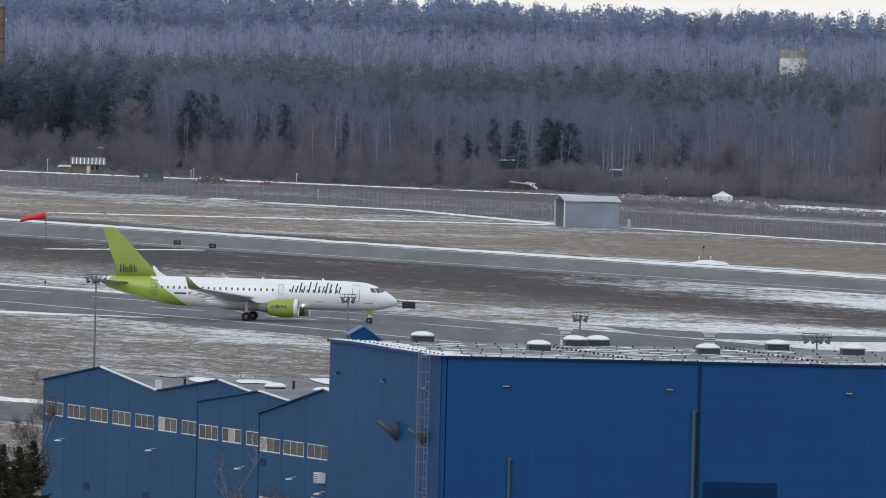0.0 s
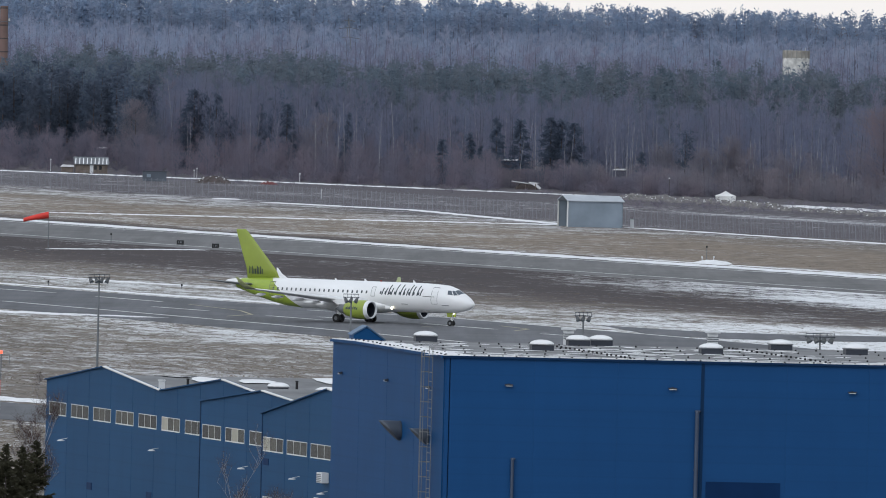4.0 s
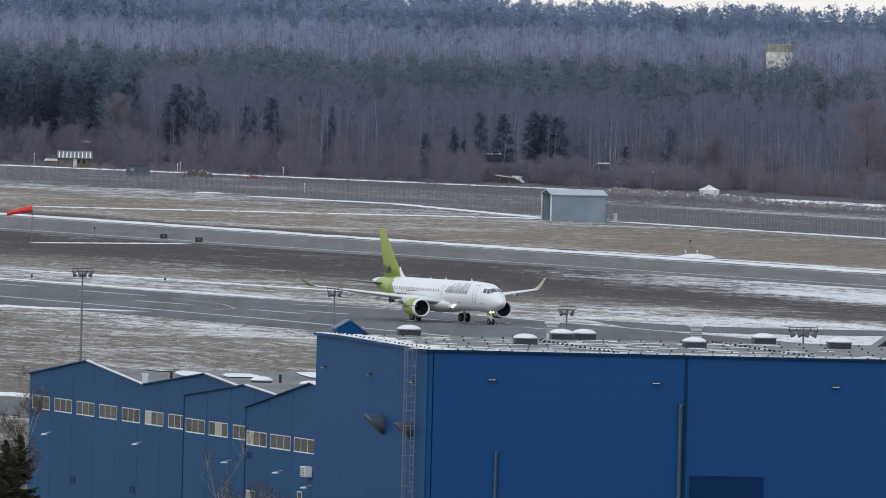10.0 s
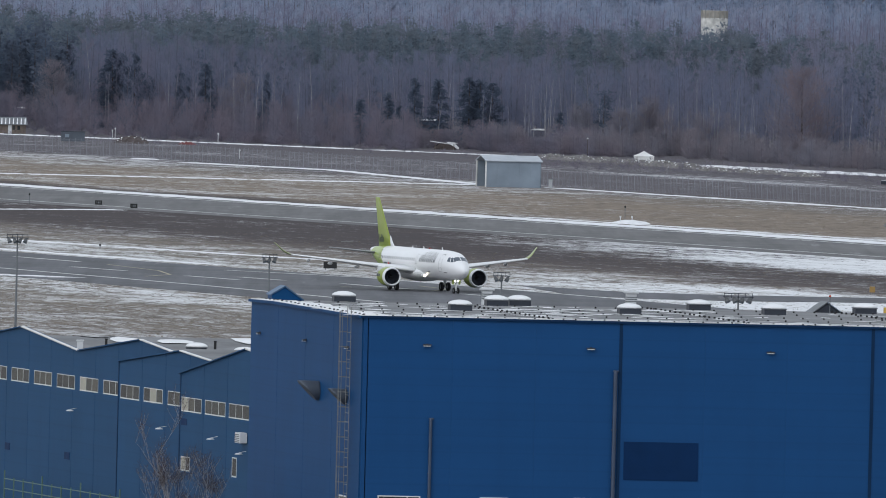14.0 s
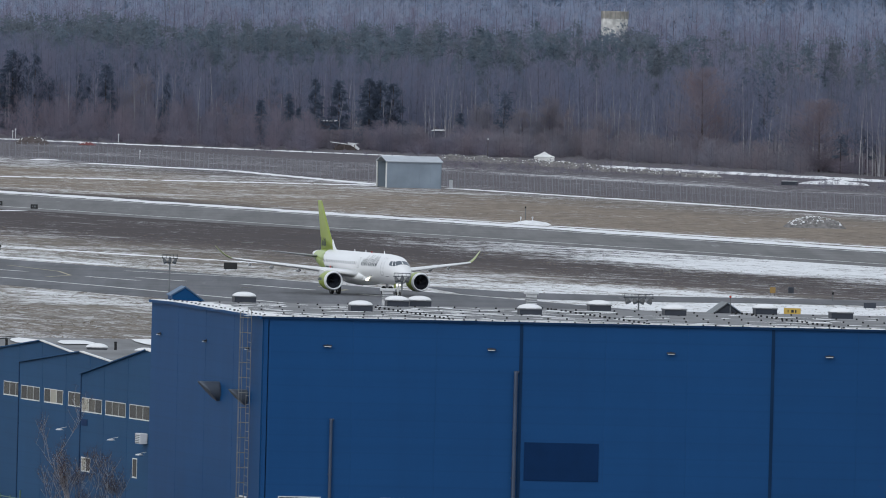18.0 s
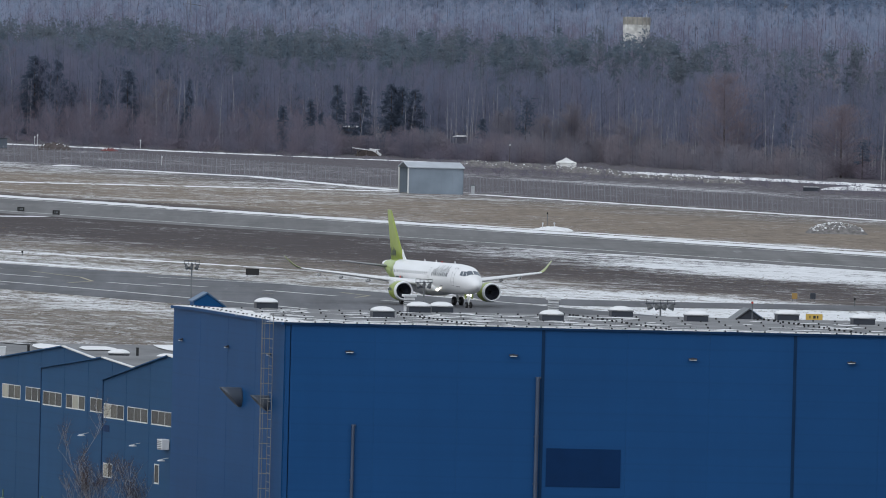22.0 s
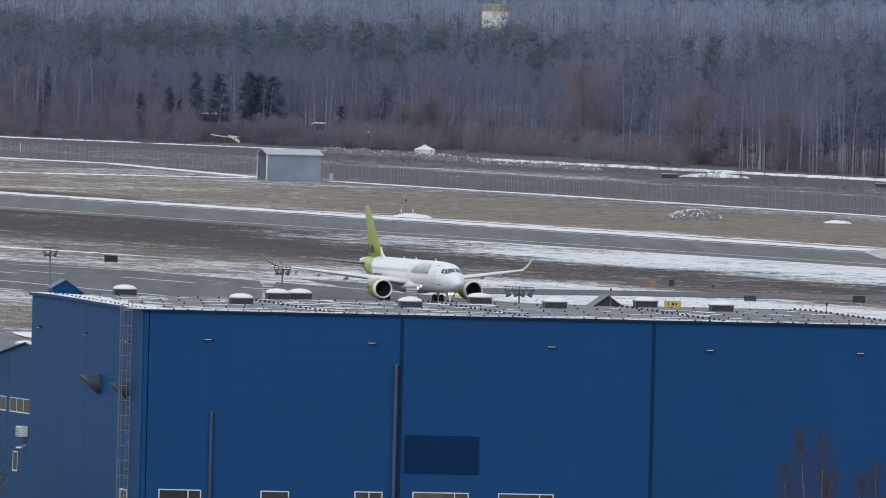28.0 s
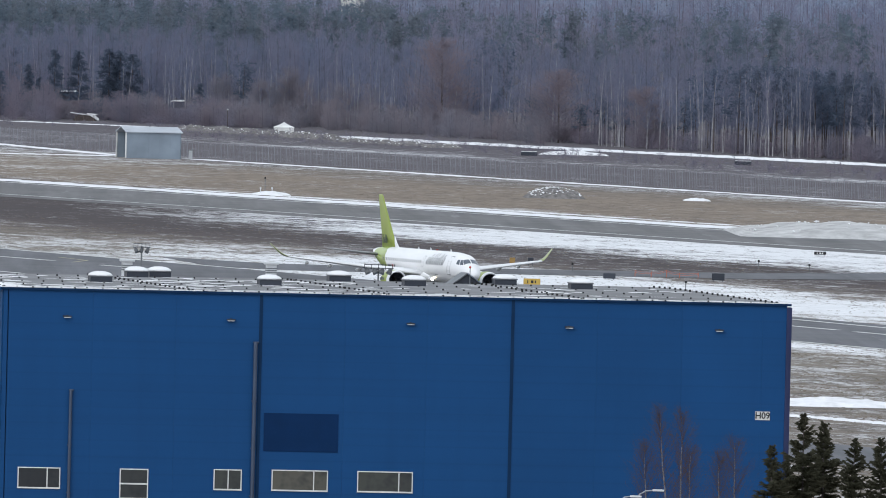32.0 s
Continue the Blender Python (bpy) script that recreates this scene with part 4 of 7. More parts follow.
        if start > 60:
            for x, w2, z0, z1 in ((73.5, 2.6, 5.7, 6.65), (88.3, 1.3, 5.8, 7.1)):
                window(b, x, x + w2, z0, z1, (0.5,) if w2 > 2 else (), off, deep=0.02, t=0.07)
            bm = bmesh.new()
            box(bm, (91.1, off - 0.55, 8.15), (92.5, off - 0.02, 8.85), 0.04)
            ac = part("cooling_unit", bm, "white_metal", b, "pale wall-mounted cooling unit")
            for k in range(5):
                bm = bmesh.new()
                box(bm, (91.2, off - 0.565, 8.20 + k * 0.12), (92.4, off - 0.55, 8.26 + k * 0.12))
                part("grille_bar", bm, "dull", ac)
            bm = bmesh.new()
            box(bm, (73.3, off - 0.03, 8.75), (75.0, off - 0.002, 9.2))
            part("hatch", bm, "blue_dark", b)
        if start == 0:
            for x in (14.0, 33.0):
                bm = bmesh.new()
                box(bm, (x, off - 0.03, 5.0), (x + 1.6, off - 0.002, 5.5))
                part("hatch", bm, "blue_dark", b)


def dome_lamp(parent, x, y, z):
    bm = bmesh.new()
    rings = []
    for k in range(4):
        f = math.cos(k / 3 * math.pi / 2)
        rings.append([(x + 0.36 * f * math.cos(a), y - 0.5 + 0.28 * f * math.sin(a), z + 0.12 * math.sin(k / 3 * math.pi / 2)) for a in (2 * math.pi * i / 12 for i in range(12))])
    loft(bm, rings)
    tube(bm, [(x, y, z + 0.22), (x, y - 0.5, z + 0.12)], 0.02, 5)
    part("dome_lamp", bm, "white_metal", parent, "white dome lamp on an arm")


workshops()


def workshop_roof_things():
    for (x, y, z), w, label in (((-19.59, 1106.0, 13.50), 0.22, "small white roof ventilator on the workshop"), ((-17.74, 1104.0, 13.68), 0.09, "thin dark roof pipe on the workshop"), ((-10.04, 1092.0, 13.99), 0.09, "thin dark roof pipe on the workshop")):
        v = thing("workshop_vent", pose(x, y, z - 0.95), label, "roof vent", "workshop vents")
        bm = bmesh.new()
        box(bm, (-w, -w, -0.3), (w, w, 0.75), 0.03)
        part("shaft", bm, "white_metal" if w > 0.2 else "black", v)
        bm = bmesh.new()
        box(bm, (-w * 1.2, -w * 1.2, 0.75), (w * 1.2, w * 1.2, 0.85), 0.02)
        part("hood", bm, "white_metal" if w > 0.2 else "black", v)
    for x, y, z in ((-11.36, 1096.0, 13.71), (-8.01, 1092.0, 13.58)):
        copy_thing(FIRST, pose(x, y, z - 0.75))


workshop_roof_things()
grass_tufts(150000)


# ---- the airliner ----
# stations of the body: x forward of the main wheels, middle height, half height, half width
BODY = [(-20.3, 4.62, 0.10, 0.10), (-19.8, 4.58, 0.28, 0.26), (-18.5, 4.42, 0.60, 0.56), (-16.0, 4.12, 1.05, 0.98), (-13.0, 3.76, 1.48, 1.40), (-10.5, 3.52, 1.74, 1.64),
        (-8.0, 3.42, 1.84, 1.74), (-4.0, 3.40, 1.85, 1.75), (4.0, 3.40, 1.85, 1.75), (11.0, 3.40, 1.85, 1.75), (13.0, 3.37, 1.81, 1.70), (14.6, 3.33, 1.74, 1.60),
        (15.8, 3.19, 1.52, 1.40), (16.8, 3.03, 1.18, 1.13), (17.6, 2.91, 0.84, 0.82), (18.2, 2.82, 0.46, 0.47), (18.45, 2.80, 0.22, 0.22), (18.52, 2.80, 0.04, 0.04)]


def body_at(x):
    xs = [s[0] for s in BODY]
    return [float(np.interp(x, xs, [s[i] for s in BODY])) for i in (1, 2, 3)]


def skin(x, a, out=0.0):
    """A point on the body's skin: a = 0 is the left side's middle, 90 degrees the top."""
    z, h, w = body_at(x)
    return Vector((x, (w + out) * math.cos(a), z + (h + out) * math.sin(a)))


def skin_angle(x, z):
    m, h, _ = body_at(x)
    return math.asin(max(-1, min(1, (z - m) / h)))


def decal(name, parent, corners, material, side, out=0.015, label="", nx=4, nz=4):
    """A patch that lies on the body's skin: corners (x, z) counted low-aft, low-fore, high-fore, high-aft."""
    bm = bmesh.new()
    (ax, az), (bx, bz), (cx, cz), (dx, dz) = corners
    rows = []
    for j in range(nz + 1):
        v = j / nz
        row = []
        for i in range(nx + 1):
            u = i / nx
            x = (ax * (1 - u) + bx * u) * (1 - v) + (dx * (1 - u) + cx * u) * v
            z = (az * (1 - u) + bz * u) * (1 - v) + (dz * (1 - u) + cz * u) * v
            p = skin(x, skin_angle(x, z), out)
            row.append(bm.verts.new((p.x, p.y * side, p.z)))
        rows.append(row)
    for a, b in zip(rows, rows[1:]):
        for i in range(nx):
            bm.faces.new((a[i], a[i + 1], b[i + 1], b[i]))
    bmesh.ops.recalc_face_normals(bm, faces=bm.faces[:])
    return part(name, bm, material, parent, label)


def livery():
    """White gloss paint, with a lime-green tail cut off by a slanting line."""
    n = Net("airliner_paint")
    sep = n.t.nodes.new("ShaderNodeSeparateXYZ")
    n.t.links.new(n.coord.outputs["Object"], sep.inputs[0])
    edge = n.math("ADD", sep.outputs[0], n.math("MULTIPLY", sep.outputs[2], 1.35))
    tail = n.math("LESS_THAN", edge, -5.6)
    cone = n.math("LESS_THAN", n.math("SUBTRACT", sep.outputs[0], n.math("MULTIPLY", n.math("MAXIMUM", n.math("SUBTRACT", sep.outputs[2], 4.3), 0.0), 1.0)), -18.3)
    tail = n.math("MULTIPLY", tail, n.math("SUBTRACT", 1.0, cone))
    grime = n.ramp(n.noise(0.7, 4, n.where((0.4, 1, 1))), [(0.4, 0.0), (0.75, 0.22)])
    white = n.mix(grime, (0.80, 0.80, 0.80), (0.55, 0.54, 0.52))
    green = n.mix(grime, (0.31, 0.41, 0.045), (0.24, 0.31, 0.045))
    n.p.inputs["Coat Weight"].default_value = 0.25
    return n.done(n.mix(tail, white, green), 0.32)


M["livery"] = livery()
M["white_paint"] = worn("white_aircraft_paint", (0.78, 0.78, 0.78), 0.35, vary=0.06)
# Tailplane grey is darkened all over to stand for shade on its underside.
M["tail_grey"] = worn("shade_darkened_tail_paint", (0.24, 0.245, 0.25), 0.4, vary=0.1)
M["winglet_green"] = worn("olive_lime_paint", (0.33, 0.36, 0.17), 0.4, vary=0.1)
M["lime"] = worn("lime_green_paint", (0.265, 0.325, 0.052), 0.35, vary=0.08)
M["wing_grey"] = worn("grey_wing_paint", (0.72, 0.72, 0.72), 0.4, vary=0.08)
M["lettering"] = worn("dark_green_grey_lettering", (0.035, 0.050, 0.060), 0.4)
M["cockpit_glass"] = worn("tinted_cockpit_glass", (0.105, 0.125, 0.15), 0.15, vary=0.2)
M["cabin_glass"] = worn("grey_cabin_glass", (0.125, 0.134, 0.145), 0.25, vary=0.2)
M["tyre"] = worn("tyre_rubber", (0.018, 0.018, 0.019), 0.85)
M["chrome"] = worn("bare_aluminium", (0.62, 0.63, 0.65), 0.25, 0.9)
M["lamp_on"] = glow("landing_light", (1.0, 0.86, 0.62), 7.0)
M["lamp_nose"] = glow("taxi_light", (1.0, 0.93, 0.85), 6.0)
M["lip"] = worn("pale_aluminium_lip", (0.74, 0.75, 0.76), 0.4, 0.1)
M["duct"] = worn("dark_blue_grey_duct", (0.028, 0.032, 0.045), 0.5)
M["fan_blade"] = worn("dark_blue_fan_blade", (0.045, 0.050, 0.065), 0.5)
M["beacon"] = worn("red_beacon_glass", (0.35, 0.03, 0.02), 0.2)


def foil(chord, thick, count=9):
    """An aerofoil outline of (forward, up) pairs, leading edge at 0, trailing edge at -chord."""
    up, low = [], []
    for k in range(count + 1):
        f = 0.5 - 0.5 * math.cos(math.pi * k / count)
        t = thick * (2.97 * math.sqrt(f) - 1.26 * f - 3.52 * f * f + 2.84 * f ** 3 - 1.03 * f ** 4)
        up.append((-f * chord, t * 0.62))
        low.append((-f * chord, -t * 0.42))
    return up + low[-2:0:-1]


def surface(bm, sections, upright=False):
    """Sections: leading edge (x, y, z), chord, thickness, lean of the section's plane in degrees."""
    rings = []
    for (x, y, z), chord, thick, lean in sections:
        ring = []
        for f, u in foil(chord, thick):
            if upright:
                ring.append((x + f, y + u - 0.1 * thick, z))
            else:
                a = radians(lean)
                ring.append((x + f, y - u * math.sin(a), z + u * math.cos(a)))
        rings.append(ring)
    loft(bm, rings)
    bmesh.ops.recalc_face_normals(bm, faces=bm.faces[:])


def wheel_mesh(bm, r, w):
    prof = [(0.45, 0.42), (0.62, 0.50), (0.88, 0.50), (0.98, 0.34), (1.0, 0.0), (0.98, -0.34), (0.88, -0.50), (0.62, -0.50), (0.45, -0.42)]
    rings = [[(r * p * math.cos(a), w * q, r * p * math.sin(a)) for p, q in prof] for a in (2 * math.pi * k / 20 for k in range(20))]
    rings.append(rings[0])
    loft(bm, rings, cap=False)
    bmesh.ops.remove_doubles(bm, verts=bm.verts[:], dist=1e-4)


def rim_mesh(bm, r, w):
    for s in (-1, 1):
        rings = [[(r * p * math.cos(a), s * w * q, r * p * math.sin(a)) for a in (2 * math.pi * k / 16 for k in range(16))] for p, q in ((0.46, 0.40), (0.40, 0.30), (0.22, 0.30), (0.16, 0.44), (0.02, 0.44))]
        loft(bm, rings, cap=True)
    for k in range(6):
        a = math.pi * k / 3
        box(bm, (r * 0.3 * math.cos(a) - 0.03, -w * 0.36, r * 0.3 * math.sin(a) - 0.03), (r * 0.3 * math.cos(a) + 0.03, w * 0.36, r * 0.3 * math.sin(a) + 0.03))


ROLLERS = []


def gear(parent, name, x, y, top, r, half, w, label):
    g = new(name)
    g.parent = parent
    g.matrix_basis = pose(x, y, 0)
    tagged(g, label)
    bm = bmesh.new()
    tube(bm, [(0, 0, r), (0, 0, r + 0.5)], 0.09 if r < 0.45 else 0.13, 10)
    tube(bm, [(0, 0, r + 0.45), (0, 0, top)], 0.14 if r < 0.45 else 0.2, 12)
    tube(bm, [(0.12, 0, r + 0.25), (0.32, 0, r + 0.5), (0.14, 0, r + 0.85)], 0.04, 6)
    tube(bm, [(0, 0, top * 0.6), (-0.9 if r < 0.45 else 0.0, 0 if r < 0.45 else -1.0 * math.copysign(1, y), top)], 0.07, 8)
    part("strut", bm, "white_paint", g)
    bm = bmesh.new()
    tube(bm, [(0, -half - w * 0.4, 0), (0, half + w * 0.4, 0)], 0.07, 8)
    axle = part("axle", bm, "chrome", g)
    axle.location = (0, 0, r)
    ROLLERS.append((axle, r))
    for s in (-1, 1):
        bm = bmesh.new()
        wheel_mesh(bm, r, w)
        t = part("tyre", bm, "tyre", axle)
        t.location.y = s * half
        bm = bmesh.new()
        rim_mesh(bm, r, w)
        t = part("rim", bm, "dull", axle)
        t.location.y = s * half
    return g


def airliner():
    """Local x points forward, y to its left, z up; the origin lies on the ground between the main wheels."""
    a = thing("airliner", pose(0, 2000, 0), "white narrow-body jet airliner with lime-green tail and engines", "airplane")
    bm = bmesh.new()
    xs = sorted({round(v, 2) for v in list(np.linspace(-20.3, 18.52, 100)) + [s[0] for s in BODY]})
    loft(bm, [[skin(x, 2 * math.pi * k / 40) for k in range(40)] for x in xs])
    bmesh.ops.recalc_face_normals(bm, faces=bm.faces[:])
    part("fuselage", bm, "livery", a)
    # wing-to-body fairing
    bm = bmesh.new()
    rings = []
    for x, w, h in ((7.1, 0.5, 0.2), (6.3, 1.4, 0.72), (4.2, 1.95, 1.15), (0, 2.05, 1.28), (-3, 1.95, 1.15), (-5, 1.4, 0.75), (-6.2, 0.4, 0.2)):
        rings.append([(x, w * math.cos(t), 2.30 + h * math.sin(t) * (0.9 if math.sin(t) < 0 else 0.7)) for t in (2 * math.pi * k / 24 for k in range(24))])
    loft(bm, rings)
    bmesh.ops.recalc_face_normals(bm, faces=bm.faces[:])
    part("belly_fairing", bm, "white_paint", a)
    for s in (-1, 1):
        bm = bmesh.new()
        secs = [((4.6, 1.2 * s, 2.45), 8.2, 0.95, 0), ((2.6, 3.6 * s, 2.75), 6.2, 0.72, 4 * s), ((0.7, 6.6 * s, 3.1), 4.55, 0.50, 5 * s),
                ((-2.0, 11.6 * s, 3.65), 3.0, 0.32, 6 * s), ((-3.85, 15.0 * s, 4.02), 1.85, 0.20, 8 * s), ((-4.05, 15.35 * s, 4.08), 1.75, 0.17, 20 * s)]
        surface(bm, secs)
        w = part("wing", bm, "wing_grey", a, "pale grey swept wing")
        bm = bmesh.new()
        surface(bm, [((-4.05, 15.35 * s, 4.08), 1.75, 0.17, 20 * s), ((-4.4, 15.75 * s, 4.28), 1.40, 0.14, 40 * s), ((-4.8, 16.2 * s, 4.62), 1.05, 0.11, 48 * s), ((-5.6, 17.05 * s, 5.52), 0.40, 0.04, 50 * s)])
        part("winglet", bm, "winglet_green", w, "upswept olive-green winglet")
        # slat and flap lines, flap-track fairings
        for y, ln in ((3.9, 2.6), (7.0, 2.3), (10.2, 2.0), (12.8, 1.6)):
            f = (y - 1.2) / 15
            te = 4.6 - 8.2 + (-2.6) * f if y < 6.6 else -3.85 - (y - 6.6) * 0.24
            z = 2.42 + 0.105 * y - 0.36
            bm = bmesh.new()
            rings = []
            for k in range(7):
                q = k / 6
                r = 0.20 * math.sin(math.pi * min(1, 0.06 + q * 0.9)) + 0.015
                rings.append([(te + ln * 0.62 - ln * q, y * s + r * 0.7 * math.cos(t), z + r * math.sin(t) - 0.10 * q) for t in (2 * math.pi * i / 10 for i in range(10))])
            loft(bm, rings)
            part("flap_track_fairing", bm, "white_paint", w)
        bm = bmesh.new()
        for (x0, y0, z0), (x1, y1, z1) in (((-3.2, 2.5, 2.82), (-3.35, 6.4, 3.16)), ((-3.35, 6.8, 3.2), (-4.5, 11.8, 3.72)), ((-4.6, 12.2, 3.76), (-5.3, 14.8, 4.03))):
            tube(bm, [(x0, y0 * s, z0), (x1, y1 * s, z1)], 0.025, 4)
        part("flap_seam", bm, "dull", w)
        # engine
        e = new("engine")
        e.parent = a
        e.matrix_basis = pose(0, 5.6 * s, 1.78)
        prof = [(3.0, 0.84), (3.6, 1.02), (4.6, 1.19), (5.6, 1.22), (6.3, 1.18), (6.62, 1.11)]
        bm = bmesh.new()
        loft(bm, [[(x, r * math.cos(t), r * math.sin(t) * 0.98) for t in (2 * math.pi * k / 36 for k in range(36))] for x, r in prof], cap=False)
        bmesh.ops.recalc_face_normals(bm, faces=bm.faces[:])
        part("cowling", bm, "lime", e, "lime-green engine cowling")
        bm = bmesh.new()
        loft(bm, [[(x, r * math.cos(t), r * math.sin(t) * 0.98) for t in (2 * math.pi * k / 36 for k in range(36))] for x, r in ((6.30, 1.185), (6.62, 1.14), (6.82, 1.07), (6.80, 0.99), (6.6, 0.93))], cap=False)
        part("inlet_lip", bm, "lip", e, "bright metal inlet lip")
        bm = bmesh.new()
        loft(bm, [[(x, r * math.cos(t), r * math.sin(t) * 0.98) for t in (2 * math.pi * k / 36 for k in range(36))] for x, r in ((6.6, 0.93), (6.0, 0.96), (5.55, 1.0))], cap=False)
        bm.faces.new([bm.verts.new((5.5, 1.0 * math.cos(t), 1.0 * math.sin(t))) for t in (2 * math.pi * k / 36 for k in range(36))])
        part("inlet_duct", bm, "duct", e)
        bm = bmesh.new()
        for k in range(18):
            t = 2 * math.pi * k / 18
            p = [(5.6, 0.26, 0.0), (5.72, 0.26, 0.09), (5.78, 0.95, 0.24), (5.58, 0.95, 0.0)]
            bm.faces.new([bm.verts.new((x, r * math.cos(t) - q * math.sin(t), r * math.sin(t) + q * math.cos(t))) for x, r, q in p])
        part("fan", bm, "fan_blade", e, "dark fan blades")
        bm = bmesh.new()
        loft(bm, [[(x, r * math.cos(t), r * math.sin(t)) for t in (2 * math.pi * k / 16 for k in range(16))] for x, r in ((5.6, 0.28), (5.95, 0.22), (6.2, 0.10), (6.28, 0.01))])
        part("spinner", bm, "black", e)
        bm = bmesh.new()
        loft(bm, [[(x, r * math.cos(t), r * math.sin(t)) for t in (2 * math.pi * k / 24 for k in range(24))] for x, r in ((3.3, 0.72), (2.6, 0.62), (1.9, 0.47), (1.85, 0.40), (1.2, 0.05))])
        part("exhaust_cone", bm, "dull", e, "bare metal exhaust")
        bm = bmesh.new()
        plate(bm, [(5.7, 0.95), (4.4, 1.05), (1.2, 1.25), (0.2, 1.15), (1.6, 0.55), (3.2, 0.55)], 0.26, "y")
        bmesh.ops.translate(bm, verts=bm.verts, vec=(0, -0.13, 0))
        part("pylon", bm, "white_paint", e)
        bars(e, s, 3.5, 0.0)
        # tailplane
        bm = bmesh.new()
        surface(bm, [((-14.9, 0.5 * s, 4.25), 3.6, 0.34, 0), ((-18.5, 5.7 * s, 4.78), 1.55, 0.13, 6 * s)])
        part("tailplane", bm, "tail_grey", a, "grey tailplane, colour darkened for its shaded underside")
        # cabin windows, doors and lettering
        for i in range(33):
            x = 11.1 - i * 0.735
            if i in (9, 10) or i > 31:
                continue
            decal("cabin_window", a, [(x - 0.13, 3.74), (x + 0.13, 3.74), (x + 0.115, 4.09), (x - 0.115, 4.09)], "cabin_glass", s, nx=1, nz=1)
        for x, w2, z0, z1 in ((13.5, 0.42, 2.75, 4.75), (-12.0, 0.38, 3.0, 4.75), (4.05, 0.26, 3.45, 4.55)):
            d = decal("door", a, [(x - w2, z0), (x + w2, z0), (x + w2, z1), (x - w2, z1)], "white_paint" if x > -5 else "lime", s, 0.012, nx=2, nz=4)
            for c in ([(x - w2 - 0.05, z0), (x - w2, z0), (x - w2, z1), (x - w2 - 0.05, z1)], [(x + w2, z0), (x + w2 + 0.05, z0), (x + w2 + 0.05, z1), (x + w2, z1)],
                      [(x - w2, z1), (x + w2, z1), (x + w2, z1 + 0.05), (x - w2, z1 + 0.05)], [(x - w2, z0 - 0.05), (x + w2, z0 - 0.05), (x + w2, z0), (x - w2, z0)]):
                decal("door_seam", d, c, "dull", s, 0.02, nx=1, nz=4)
        # company name as thin plain slanting bars
        x = 5.35
        for w2, z1, strokes in ((0.72, 4.52, 2), (0.20, 4.90, 1), (0.42, 4.52, 1), (0.92, 4.98, 2), (0.72, 4.52, 2), (0.22, 4.98, 1), (0.44, 4.80, 1), (0.20, 4.90, 1), (0.66, 4.52, 1)):
            wide = 0.17
            for k in range(strokes):
                off = k * (w2 - wide)
                q = x + off if s < 0 else 17.5 - x - off - wide
                lean = 0.20 if s < 0 else -0.20
                decal("name_bar", a, [(q, 3.66), (q + wide, 3.66), (q + wide + lean, z1), (q + lean, z1)], "lettering", s, 0.022, nx=1, nz=4)
            x += w2 + 0.26
        decal("mark_bar", a, [(-9.4, 3.1), (-7.9, 3.1), (-7.85, 3.3), (-9.35, 3.3)], "lettering", s, 0.02, nx=2, nz=1)
        decal("mark_bar", a, [(-7.6, 3.08), (-7.1, 3.08), (-7.1, 3.34), (-7.6, 3.34)], "red", s, 0.02, nx=1, nz=1)
        decal("mark_bar", a, [(-6.9, 3.08), (-6.4, 3.08), (-6.4, 3.34), (-6.9, 3.34)], "lettering", s, 0.02, nx=1, nz=1)
        for x in (8.4, 14.6):
            decal("hatch_seam", a, [(x, 2.55), (x + 1.0, 2.55), (x + 1.0, 2.62), (x, 2.62)], "dull", s, 0.02, nx=2, nz=1)
        # cockpit glazing
        for c in ([(17.02, 87), (16.74, 46), (16.0, 58), (16.2, 88)], [(16.66, 43), (16.16, 31), (15.72, 53), (15.94, 59)], [(16.06, 30), (15.36, 26), (15.2, 46), (15.62, 52)]):
            bm = bmesh.new()
            rows = []
            for j in range(4):
                row = []
                for i in range(5):
                    u, v = i / 4, j / 3
                    x, t = [(c[0][k] * (1 - u) + c[1][k] * u) * (1 - v) + (c[3][k] * (1 - u) + c[2][k] * u) * v for k in (0, 1)]
                    p = skin(x, radians(t), 0.02)
                    row.append(bm.verts.new((p.x, p.y * s, p.z)))
                rows.append(row)
            for p, q in zip(rows, rows[1:]):
                for i in range(4):
                    bm.faces.new((p[i], p[i + 1], q[i + 1], q[i]))
            bmesh.ops.recalc_face_normals(bm, faces=bm.faces[:])
            part("cockpit_window", bm, "cockpit_glass", a)
        # antenna blades and lights
        bm = bmesh.new()
        tube(bm, [(15.2, 0.22 * s, 1.55), (15.25, 0.22 * s, 1.55)], 0.085, 12)
        part("taxi_light", bm, "lamp_nose", a)
        if s < 0:
            bm = bmesh.new()
            tube(bm, [(5.9, 1.4 * s, 2.0), (6.78, 1.4 * s, 2.0)], [0.24, 0.19], 14)
            house = part("light_housing", bm, "white_paint", a)
            bm = bmesh.new()
            bm.faces.new([bm.verts.new((6.79, 1.4 * s + 0.17 * math.cos(t), 2.0 + 0.17 * math.sin(t))) for t in (2 * math.pi * k / 14 for k in range(14))])
            part("landing_light", bm, "lamp_on", house)
    # the second cockpit pane row meets at the nose; fin and rudder
    bm = bmesh.new()
    surface(bm, [((-11.5, 0, 4.9), 5.4, 0.36, 0), ((-12.5, 0, 6.3), 4.6, 0.38, 0), ((-17.05, 0, 11.0), 1.8, 0.16, 0), ((-17.4, 0, 11.2), 1.4, 0.06, 0)], upright=True)
    fin = part("fin", bm, "lime", a, "tall lime-green tail fin")
    bm = bmesh.new()
    surface(bm, [((-9.3, 0, 5.0), 3.0, 0.10, 0), ((-10.6, 0, 5.25), 1.7, 0.22, 0), ((-11.5, 0, 5.75), 0.8, 0.22, 0), ((-12.2, 0, 6.5), 0.2, 0.05, 0)], upright=True)
